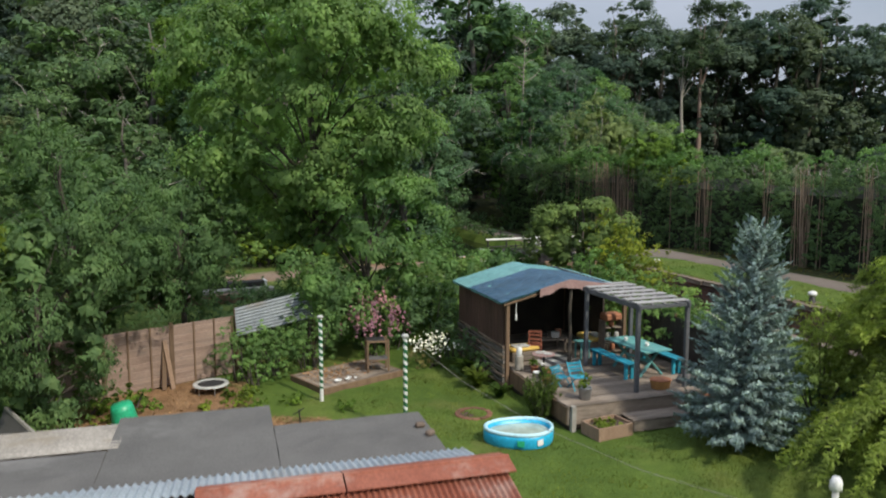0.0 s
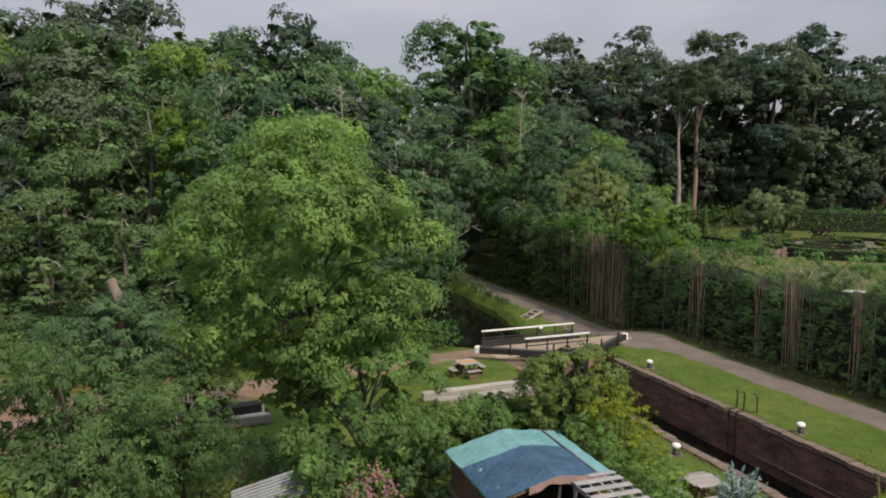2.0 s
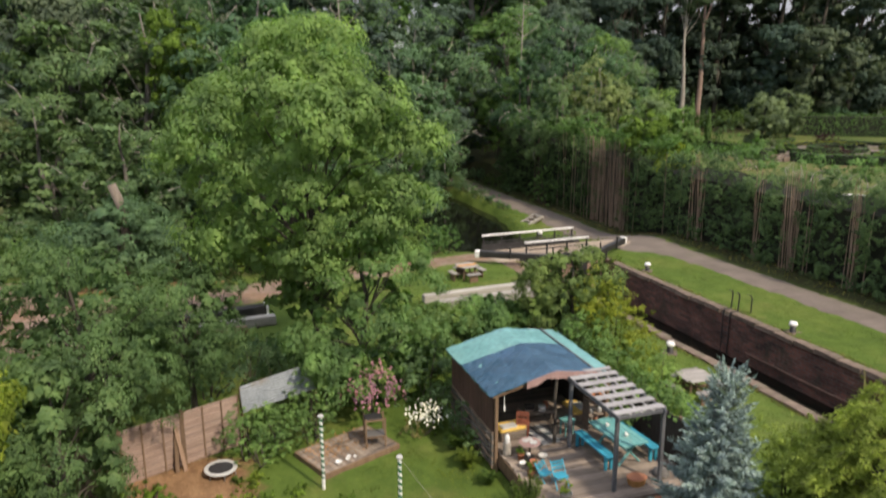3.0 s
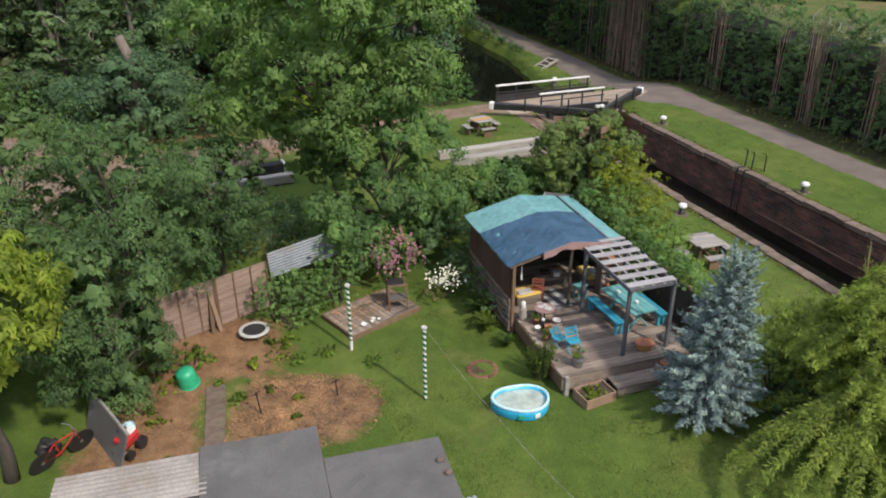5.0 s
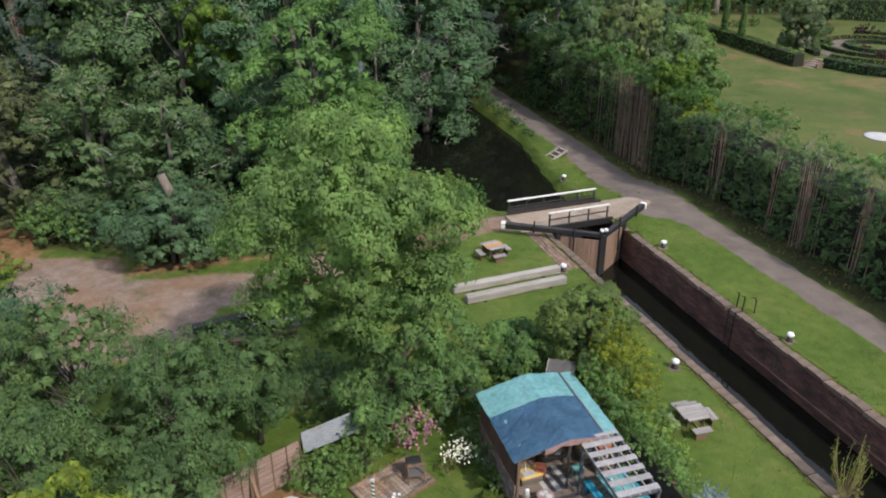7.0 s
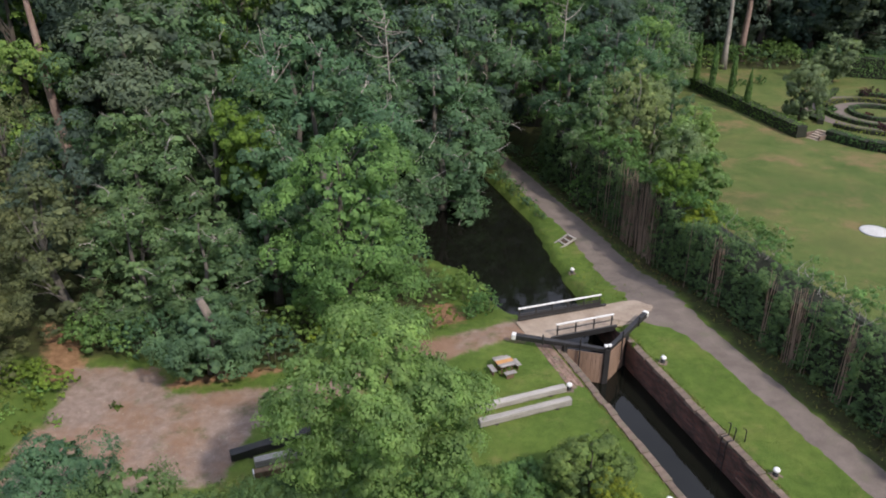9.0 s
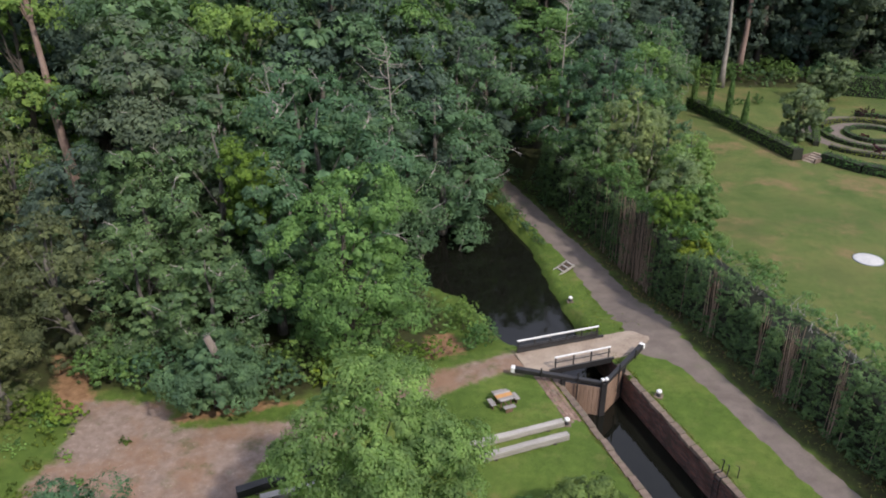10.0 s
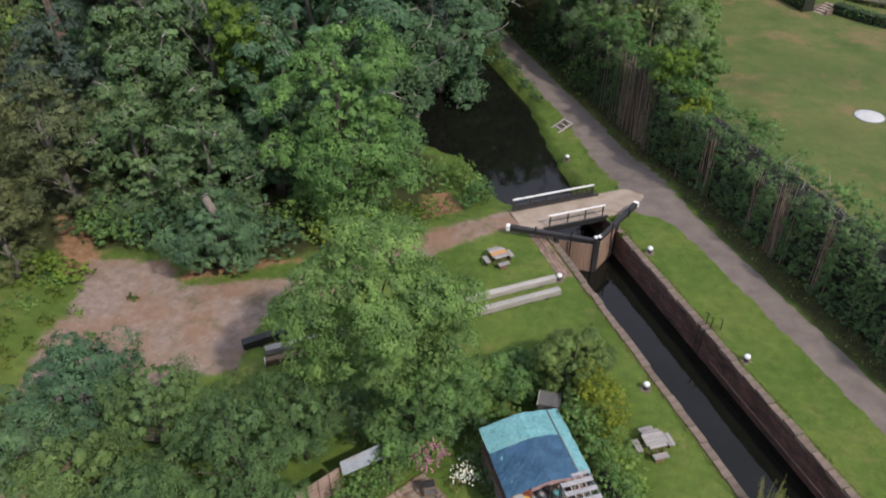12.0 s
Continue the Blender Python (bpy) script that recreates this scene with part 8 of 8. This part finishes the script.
sack(pose(-9.0, 15.5, LAWN_Z), "rubbish_sack", "black plastic sack slumped by the tree", M_BLACK, 5, 0.24)
sack(pose(-8.55, 15.45, LAWN_Z), "shopping_bag", "blue and white plastic bag on the soil", M_POOLRIM, 7, 0.17)
sack(pose(-10.2, 14.5, LAWN_Z), "rubbish_sack", "dark sack lying under the leaning tree", M_BLACK, 9, 0.3)
bc = thing("bicycle", "old red bicycle leaning under the trees", "bicycle", pose(-9.75, 14.3, LAWN_Z, 14, 0, 55))
for x in (-0.5, 0.5):
    wh = part("wheel", turned([(0.03, -0.03), (0.045, -0.03), (0.045, 0.03), (0.03, 0.03)], 10), M_CHROME, bc, m=pose(x, 0, 0.33, 90, 0, 0))
    part("tyre", turned([(0.305, -0.018), (0.33, -0.012), (0.33, 0.012), (0.305, 0.018)], 28), M_BLACK, wh)
    part("rim", turned([(0.285, -0.012), (0.305, -0.012), (0.305, 0.012), (0.285, 0.012)], 28), M_CHROME, wh)
for pts in (((-0.5, 0, 0.33), (-0.05, 0, 0.3)), ((-0.05, 0, 0.3), (-0.2, 0, 0.85)), ((-0.18, 0, 0.75), (0.34, 0, 0.78)), ((-0.05, 0, 0.3), (0.36, 0, 0.7)), ((0.5, 0, 0.33), (0.32, 0, 0.9)), ((-0.5, 0, 0.33), (-0.18, 0, 0.75))):
    part("frame_tube", tubed(pts, [0.02, 0.02], 8), M_RED, bc)
part("saddle", boxed(-0.21, 0, 0.88, 0.25, 0.13, 0.06, 0.02), M_BLACK, bc)
part("handlebar", tubed([(0.22, -0.28, 0.95), (0.32, -0.12, 0.95), (0.32, 0.12, 0.95), (0.22, 0.28, 0.95)], [0.014] * 4, 6), M_CHROME, bc)

# ---- outbuilding with felt and tin roofs ----
SB = Matrix.Translation((-0.48, 13.07, 0)) @ Matrix.Rotation(radians(16), 4, "Z")
shed = thing("garden_shed", "long low shed roofed with grey felt and rusty tin", "shed", SB)
part("wall", boxed(-1.3, -2.6, 0.5, 2.3, 4.8, 1.75, 0.01), M_BROWNWOOD, shed)
part("wall", boxed(-3.75, -1.7, 0.5, 2.35, 4.8, 1.75, 0.01), M_BROWNWOOD, shed)


def felt(x0, x1, y0, y1, z, seed):
    rs = np.random.RandomState(seed)
    bm = bmesh.new()
    box(bm, (x0 + x1) / 2, (y0 + y1) / 2, z - 0.03, x1 - x0, y1 - y0, 0.06, 0.01)
    bmesh.ops.subdivide_edges(bm, edges=[e for e in bm.edges if e.calc_length() > 1], cuts=8, use_grid_fill=True)
    for v in bm.verts:
        v.co.z += rs.normal(0, 0.006)
    return bm


part("felt_roof", felt(-2.5, 0.05, -2.1, 0.02, 1.45, 1), M_FELT, shed, "grey roofing felt")
part("felt_roof", felt(-7.7, -5.055, -2.1, -0.42, 1.452, 3), M_FELT, shed, "grey roofing felt")
part("felt_roof", felt(-5.05, -2.505, -2.1, 1.1, 1.455, 2), M_FELT, shed, "grey roofing felt")
for k, (x, y) in enumerate(((-0.12, -0.75), (-0.05, -1.15))):
    b = thing("roof_stone", "pale stone lying on the felt roof", "stone", SB @ pose(x, y, 1.45, 0, 0, 30 * k))
    bm = boxed(0, 0, 0.045, 0.17, 0.12, 0.09, 0.03)
    part("stone", bm, M_STONE, b)


def corrugated(name, x0, x1, y0, y1, z0, z1, pitch, along_x, mat, label):
    """A wavy sheet, its ribs along y (or along x)."""
    bm = bmesh.new()
    n = int(((y1 - y0) if along_x else (x1 - x0)) / pitch * 8)
    prev = None
    for i in range(n + 1):
        s = i / n
        w = 0.022 * math.sin(i * 6.2832 / 8)
        if along_x:
            y = y0 + (y1 - y0) * s
            z = z0 + (z1 - z0) * s + w
            ends = [(x0, y, z), (x1, y, z)]
        else:
            x = x0 + (x1 - x0) * s
            ends = [(x, y0, z0 + w), (x, y1, z1 + w)]
        row = [bm.verts.new(e) for e in ends] + [bm.verts.new((e[0], e[1], e[2] - 0.012)) for e in reversed(ends)]
        if prev:
            for k in range(4):
                bm.faces.new((prev[k], row[k], row[(k + 1) % 4], prev[(k + 1) % 4]))
        prev = row
    return part(name, bm, mat, shed, label, smooth=False)


corrugated("tin_roof", -7.6, 0.3, -2.95, -1.95, 1.7, 1.5, 0.11, False, M_BRIGHTTIN, "galvanised corrugated sheet")
corrugated("tin_roof", -3.9, 0.5, -5.6, -3.2, 1.05, 1.68, 0.085, False, M_RUST, "rusty red corrugated sheet")
for x0, x1 in ((-3.65, -1.78), (-1.76, 0.58)):
    bm = bmesh.new()
    for s in (-1, 1):
        box(bm, (x0 + x1) / 2, -3.08 + s * 0.16, 1.74, x1 - x0, 0.36, 0.025, 0.005, Matrix.Rotation(radians(-14 * s), 4, "X"))
    tube(bm, [(x0, -3.08, 1.78), (x1, -3.08, 1.78)], [0.035, 0.035], 8)
    part("ridge_cap", bm, M_RUST, shed, "rusty red ridge cap")
cs = thing("lean_to", "lean-to roofed with pale corrugated cement sheets", "shed", SB)
part("wall", boxed(-6.4, -0.4, 0.45, 2.6, 2.2, 1.6, 0.01), M_BROWNWOOD, cs)
shed_, shed = shed, cs
corrugated("cement_roof", -7.95, -4.9, -0.38, 1.05, 1.47, 1.36, 0.15, True, M_ASBESTOS, "pale lichen-stained cement sheet")
shed = shed_
vp = thing("vent_pipe", "white-capped grey vent pipe rising beside the house", "pipe", pose(4.2, 7.7, 0))
part("pipe", tubed([(0, 0, -0.4), (0, 0, 2.5)], [0.035, 0.035], 12), M_PAD, vp, smooth=True)
part("cowl", turned([(0.04, 2.45), (0.065, 2.47), (0.065, 2.55), (0.04, 2.6), (0.01, 2.605)], 14), M_WHITE, vp, "white cowl", smooth=True)

# ---- small things by the lock ----
wbk = thing("white_marker", "white-painted marker block in the lockside grass", "marker", pose(11.8, 18.9, 0, 0, 0, 25))
part("block", boxed(0, 0, 0.2, 0.3, 0.16, 0.5, 0.03), M_WHITE, wbk)
shrub("dry_grass_clump", "tall bleached grasses growing on the lock coping", "grass", [(0, 0, 0.35, 0.35, 0.3, 0.7)], 301, 0.4, 60, L_DRY, 0.06, m=pose(13.3, 20.0, 0), twigs=False)
shrub("dock_weeds", "weeds growing on the far lock wall", "plants", [(0, 0, 0.1, 0.3, 0.25, 0.3)], 302, 0.14, 90, L_LIME, m=Matrix.Translation(at_lock(12.0, 4.8)), twigs=False)

# ---- the formal garden beyond the hedge ----
disc = thing("round_cover", "pale round cover lying on the large lawn", "cover", pose(33.2, 59.5, on_ground(33.2, 59.5)))
part("cover", turned([(1.18, 0.0), (1.2, 0.03), (1.12, 0.07), (0.6, 0.09), (0.02, 0.1)], 32), M_PAD, disc, smooth=True)
part("rim", turned([(1.15, 0.0), (1.24, 0.02), (1.22, 0.06), (1.15, 0.06)], 32), M_TIN, disc, smooth=True)


def clipped(name, label, line, wide, high, seed, mat=None, leaf=0.24, dens=26, lift=0.0):
    """A clipped hedge following a plan line."""
    rs = np.random.RandomState(seed)
    t = thing(name, label, "hedge", None, "clipped hedges of the formal garden")
    P = [Vector((x, y, 0)) for x, y in line]
    at, nor = [], []
    bm = bmesh.new()
    for a, b in zip(P, P[1:]):
        d = b - a
        n = max(8, int(d.length * (wide + 2 * high) * dens))
        s, f = rs.rand(n), rs.rand(n) * (wide + 2 * high)
        side = Vector((-d.y, d.x, 0)).normalized()
        for k in range(n):
            q = a + d * s[k]
            g = on_ground(q.x, q.y) + lift
            if f[k] < wide:
                p, m = q + side * (f[k] - wide / 2) + Vector((0, 0, g + high)), (0, 0, 1)
            else:
                sg = 1 if f[k] < wide + high else -1
                p, m = q + side * sg * wide / 2 + Vector((0, 0, g + rs.rand() * high)), (side.x * sg, side.y * sg, 0.2)
            at.append(p)
            nor.append(m)
        g = on_ground(*((a + b) / 2).xy) + lift
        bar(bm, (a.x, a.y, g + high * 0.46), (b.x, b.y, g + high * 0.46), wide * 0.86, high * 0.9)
    # Added near-black core paints the shade behind the clipped leaves.
    tagged(part("core", bm, M_HEDGESHADE, t), kind="stuff")
    at = np.array([tuple(p) for p in at]) + rs.normal(0, 0.05, (len(at), 3))
    nor = np.array(nor, float) + rs.normal(0, 0.4, (len(at), 3))
    ln = leaf * rs.uniform(0.6, 1.3, len(at))
    part("foliage", leaf_mesh("foliage", at, nor, unit(rs, len(at)), ln, ln * 0.6, mat or L_CLIP), None, t)
    return t


def arc(cx, cy, r, a0, a1, n=14):
    return [(cx + r * math.cos(radians(a0 + (a1 - a0) * i / n)), cy + r * math.sin(radians(a0 + (a1 - a0) * i / n))) for i in range(n + 1)]


clipped("clipped_hedge", "long clipped dark hedge edging the formal garden", [(30.3, 109.5), (33.6, 98.5), (37.2, 86.6)], 1.5, 1.5, 401)
clipped("clipped_hedge", "clipped hedge curving along the edge of the knot garden", [(40.2, 86.5), (43.0, 82.5), (47.5, 79.0), (54.0, 76.0), (64, 74)], 1.4, 1.1, 402)
clipped("clipped_hedge", "tall clipped hedge closing the formal garden", [(54.5, 117.5), (66, 114), (80, 110)], 2.0, 3.2, 403)
KX, KY = 50.5, 96.5
for i, (r, a0, a1) in enumerate(((3.2, 20, 340), (6.2, 30, 150), (6.2, 170, 260), (6.2, 280, 370), (9.4, 100, 200), (9.4, 215, 300), (9.4, 320, 440))):
    # Every second edging takes sunlit yellow leaves: lit tops are in the colour.
    clipped("box_edging", "low curved box edging of the knot garden", arc(KX, KY, r, a0, a1), 0.7, 0.5, 410 + i, L_YELLOWGREEN if i % 2 == 1 else L_CLIP, 0.2)
clipped("box_edging", "low straight box edging of the knot garden", [(41.5, 92.0), (44.8, 100.5), (50, 108)], 0.8, 0.6, 420)
for i, (r, w) in enumerate(((4.7, 1.6), (7.8, 1.6))):
    bm = bmesh.new()
    ring = [[bm.verts.new((KX + q * math.cos(k * 6.2832 / 48), KY + q * math.sin(k * 6.2832 / 48), on_ground(KX, KY) + 0.05)) for k in range(48)] for q in (r - w / 2, r + w / 2)]
    for k in range(48):
        bm.faces.new((ring[0][k], ring[1][k], ring[1][(k + 1) % 48], ring[0][(k + 1) % 48]))
    tagged(part("garden_path", bm, M_PATH), "pale curved path between the box edgings", "path", kind="structure")
bm = bmesh.new()
prev = None
for x, y in ((39.2, 87.2), (41.0, 86.9), (44.2, 84.4), (48.5, 81.2), (54.5, 78.4), (64, 76.4)):
    row = [bm.verts.new((x + k * 0.45, y + k * 0.85, on_ground(x, y) + 0.06)) for k in (0.0, 1.0)]
    if prev:
        bm.faces.new((prev[0], row[0], row[1], prev[1]))
    prev = row
tagged(part("garden_path", bm, M_DIRT), "pale path along the front of the knot garden", "path", kind="structure")
gs = thing("garden_steps", "short flight of pale stone garden steps", "steps", pose(38.4, 86.2, on_ground(38.4, 86.2) - 0.1, 0, 0, -58))
for k in range(5):
    part("tread", boxed(0, k * 0.42, 0.06 + k * 0.16, 1.5, 0.45, 0.16, 0.02), M_DIRT, gs)
for x in (-0.95, 0.95):
    part("side_wall", boxed(x * 0.9, 0.95, 0.3, 0.18, 2.1, 0.7, 0.02), M_STONE, gs)
for i, (x, y, h) in enumerate(((30.3, 108.0, 8.0), (31.6, 104.7, 7.4), (33.0, 100.7, 7.2), (34.0, 97.0, 5.4))):
    rs = np.random.RandomState(430 + i)
    t = thing("column_cypress", "slender dark column-shaped cypress", "tree", pose(x, y, on_ground(x, y)), "row of column cypresses")
    part("trunk", tubed([(0, 0, -0.1), (0, 0, h * 0.8)], [0.08, 0.02], 6), M_BARK, t)
    n = 1500
    zz = rs.rand(n)
    r = 0.42 * np.sin(np.pi * np.clip(zz * 0.8 + 0.2, 0, 1)) ** 0.8 * (0.7 + 0.35 * rs.rand(n))
    a = rs.rand(n) * 6.2832
    p = np.stack([r * np.cos(a), r * np.sin(a), zz * h], 1)
    part("crown", leaf_mesh("crown", p, np.stack([np.cos(a), np.sin(a), 0.4 + 0 * a], 1) + rs.normal(0, 0.4, (n, 3)), np.tile((0, 0, 1.0), (n, 1)), np.full(n, 0.32), np.full(n, 0.14), L_CLIP), None, t)
tree("willow_leaved_pear", "soft grey-green garden tree by the steps", "tree", pose(39.3, 93.0, on_ground(39.3, 93.0) - 0.05), 441, 8.0, 2.8, 0.5, 9000, 0.22, 0.45, L_PEAR, top=0.45, nlimb=10, skirt=0.5)
for i in range(15):
    fx = 24.0 + 4.1 * i
    fy = 124.5 + 2.0 * math.sin(i * 2.1) - (6 if fx > 62 else 0)
    shrub("wood_edge_shrub", "broad shrub at the foot of the far wood", "shrub", [(0, 0, 0.9, 2.3, 1.6, 1.5 + 0.6 * math.sin(i * 1.7)), (1.5, -0.4, 0.6, 1.5, 1.3, 1.2)], 470 + i, 0.5, 9, (L_BRAMBLE, L_OAK, L_BIRCH, L_BRAMBLE)[i % 4], m=pose(fx, fy, on_ground(fx, fy)), group="shrubs along the wood")
tree("garden_tree", "round pale green tree in the formal garden", "tree", pose(51.2, 112.5, on_ground(51.2, 112.5) - 0.05), 442, 7.5, 2.9, 0.8, 8000, 0.24, 0.5, L_PEAR, top=0.5, nlimb=10, skirt=0.4)
for i, (x, y, r, h, mt) in enumerate(((35.6, 119.5, 1.5, 1.7, L_BIRCH), (40.4, 111.5, 1.0, 1.2, L_CLIP), (37.6, 111.0, 0.9, 0.9, L_CLIP), (43.5, 106.5, 0.9, 0.8, L_LIME), (47.0, 88.6, 1.1, 1.1, L_PURPLE), (52.5, 104.0, 1.4, 1.5, L_PURPLE), (48.5, 95.0, 0.7, 0.6, L_PURPLE), (34.0, 125.5, 3.4, 2.8, L_CLIP), (41.0, 126.5, 3.2, 2.6, L_CLIP), (48.0, 127.0, 3.6, 3.0, L_CLIP), (55.5, 124.5, 3.4, 3.0, L_OAK), (63.5, 121.5, 3.5, 3.2, L_OAK), (27.5, 122.5, 3.2, 3.4, L_OAK), (72, 119, 3.6, 3.4, L_CLIP), (60, 101, 1.0, 1.0, L_CLIP), (57.5, 93, 1.0, 1.0, L_YELLOWGREEN), (52, 86, 0.9, 0.8, L_LIME), (45.0, 97.5, 0.7, 0.7, L_CLIP))):
    shrub("garden_bush", "rounded garden bush in the formal garden", "shrub", [(0, 0, h * 0.45, r, r * 0.95, h * 0.7), (r * 0.5, 0.2, h * 0.35, r * 0.7, r * 0.7, h * 0.55)], 450 + i, 0.34, 15, mt, m=pose(x, y, on_ground(x, y)), group="bushes of the formal garden", twigs=False)


# ---- grass standing above the ground ----
def grass(name, label, n, seed, pick, height, mat):
    """Short upright blades over the ground where pick(x, y, u, v) holds."""
    rs = np.random.RandomState(seed)
    x, y = pick[0] + (pick[1] - pick[0]) * rs.rand(n), pick[2] + (pick[3] - pick[2]) * rs.rand(n)
    u, v = to_uv(x, y)
    ok = pick[4](x, y, u, v)
    for poly, m in ((YARD, -0.1), (CHIPS, 0.1), (BARE, 0.1)):
        ok &= inside_distance(x, y, poly) < m
    x, y = x[ok], y[ok]
    z = ground_z(x, y)
    n = len(x)
    h = height * rs.uniform(0.5, 1.5, n)
    a = rs.rand(n) * 6.2832
    lean = rs.normal(0, 1.1, (n, 2)) * h[:, None]
    w = 0.3 * h
    V = np.empty((n, 3, 3))
    V[:, 0] = np.stack([x - w * np.cos(a), y - w * np.sin(a), z - 0.01], 1)
    V[:, 1] = np.stack([x + w * np.cos(a), y + w * np.sin(a), z - 0.01], 1)
    V[:, 2] = np.stack([x + lean[:, 0], y + lean[:, 1], z + h], 1)
    return tagged(new(name, mesh_of(name, V.reshape(-1, 3), np.arange(n * 3, dtype=np.int32).reshape(n, 3), mat)), label, "grass", kind="stuff")


grass("lawn_grass", "short mown garden lawn", 70000, 501, (-6, 11, 9, 25, lambda x, y, u, v: (inside_distance(x, y, [(-5.3, 20.2), (-4, 19.2), (-2.9, 19.3), (-0.8, 21.4), (0.6, 22.5), (2.0, 20.0), (2.1, 17.5), (3.1, 16.1), (7, 17.6), (10.5, 15), (10.5, 9), (0.8, 9), (-0.3, 13.3), (-3.2, 14.2), (-2, 18)]) > 0)), 0.035, L_GRASS)
grass("lockside_grass", "mown grass beside the lock", 90000, 502, (-4, 26, 18, 50, lambda x, y, u, v: (((v < -0.5) & (v > -11) & (y > 25)) | ((v < -0.5) & (v > -3.4)) | ((v > 5.0) & (v < 8.8))) & (u < 13)), 0.04, L_GRASS)
grass("coping_fringe", "ragged dry grass creeping over the lock copings", 150000, 504, (2, 24, 12, 46, lambda x, y, u, v: (np.abs(v + 0.42 - 0.05 * np.sin(u * 2.3)) < 0.16) | (np.abs(v - LOCK_W - 0.44 + 0.06 * np.sin(u * 1.9)) < 0.18)), 0.07, L_DRYGRASS)
grass("hedge_foot_grass", "dry brownish grass along the foot of the hedge", 26000, 505, (-5, 30, 15, 80, lambda x, y, u, v: (v > 11.3 + 0.06 * np.maximum(0, u - 14)) & (v < 13.0)), 0.12, L_DRYGRASS)
grass("verge_grass", "longer grass along the hedge foot and bank", 12000, 503, (-5, 30, 15, 80, lambda x, y, u, v: ((u > 18) & (v > 8.3) & (v < 9.2)) | ((u > 18) & (v > 5.9) & (v < 8.8) & (u < 34))), 0.13, L_GRASS)


def scatter(name, label, poly, n, seed, size, z, mat, category):
    """Loose chips lying flat inside a plan shape."""
    rs = np.random.RandomState(seed)
    px, py = [p[0] for p in poly], [p[1] for p in poly]
    x, y = rs.uniform(min(px), max(px), n), rs.uniform(min(py), max(py), n)
    d = inside_distance(x, y, poly)
    ok = d > rs.uniform(-0.35, 0.25, n)
    x, y = x[ok], y[ok]
    at = np.stack([x, y, (ground_z(x, y) if z is None else np.full(len(x), z)) + 0.012 + 0.02 * rs.rand(len(x))], 1)
    ln = size * rs.uniform(0.5, 1.5, len(x))
    return tagged(new(name, leaf_mesh(name, at, np.tile((0, 0, 1.0), (len(x), 1)) + rs.normal(0, 0.3, (len(x), 3)), unit(rs, len(x)), ln, ln * 0.5, mat)), label, category, kind="stuff")


scatter("wood_chips", "brown wood chips spread over the vegetable bed", CHIPS, 13000, 601, 0.062, None, L_CHIP, "wood chips")
scatter("yard_stones", "pale stones and crumbs lying on the dirt yard", [(-24.6, 31), (-23, 27.5), (-16, 28.5), (-13.2, 29), (-12.6, 33.2), (-18.6, 35.8), (-20.2, 38.6), (-25.2, 38.6), (-24.6, 33)], 900, 604, 0.075, None, L_PEBBLE, "gravel")
foot = [tuple(at_lock(a, b).xy) for a, b in ((-8, 12.5), (10, 12.4), (28, 12.3), (44, 12.2), (44, 13.6), (-8, 13.6))]
scatter("hedge_litter", "brown dead leaves along the foot of the hedge", foot, 14000, 605, 0.17, None, L_LITTER, "litter")
wr = random.Random(606)
for i in range(16):
    x, y, r = wr.uniform(-8.6, -4.2), wr.uniform(13.8, 19.6), wr.uniform(0.08, 0.16)
    if y > 15 or x < -7:
        shrub("weed_clump", "low green weeds in the bare soil", "weeds", [(0, 0, 0.05, r, r, 0.13)], 640 + i, 0.11, 120, L_LIME if i % 2 else L_FERN, m=pose(x, y, LAWN_Z), group="weeds in the soil", twigs=False)
scatter("leaf_litter", "dry leaves and crumbs of bark on bare soil", BARE, 4000, 602, 0.06, None, L_CHIP, "litter")
scatter("deck_litter", "dead leaves and soil lying on the low deck", [(-4.1, 21.0), (-3.3, 20.1), (-2.3, 21.2), (-1.9, 21.9), (-2.5, 22.4)], 1300, 603, 0.06, LAWN_Z + 0.165, L_CHIP, "litter")

for i, (x, y, r) in enumerate(((-6.0, 16.6, 0.22), (-7.4, 18.6, 0.2), (-5.4, 18.6, 0.3), (-4.6, 18.5, 0.25), (-8.1, 17.2, 0.3), (-3.9, 18.9, 0.3), (-5.9, 18.3, 0.2), (-2.4, 18.4, 0.25), (-7.9, 15.6, 0.25), (-5.2, 19.5, 0.25))):
    shrub("weed_clump", "low green weeds in the bare soil", "weeds", [(0, 0, 0.06, r, r, 0.16)], 610 + i, 0.12, 120, L_LIME, m=pose(x, y, LAWN_Z), group="weeds in the soil", twigs=False)

rnd = random.Random(88)
for i, (x, y, r) in enumerate(((-28.0, 34.0, 1.0), (-26.4, 34.6, 0.8), (-25.7, 32.4, 0.55), (-24.2, 33.2, 0.5), (-25.4, 30.4, 0.7), (-23.6, 29.6, 0.4), (-27.0, 36.2, 0.9), (-28.2, 31.6, 1.1), (-26.6, 29.2, 0.9), (-22.4, 31.2, 0.3), (-21.2, 34.6, 0.3))):
    shrub("weed_clump", "rough tangled weeds at the edge of the yard", "weeds", [(0, 0, 0.1, r, r * 0.8, 0.3 + 0.2 * r), (r * 0.7, -r * 0.4, 0.05, r * 0.6, r * 0.6, 0.3)], 660 + i, 0.15, 55, (L_BRAMBLE, L_FERN, L_GRASS)[i % 3], m=pose(x, y, on_ground(x, y)), group="weeds round the yard", twigs=False)
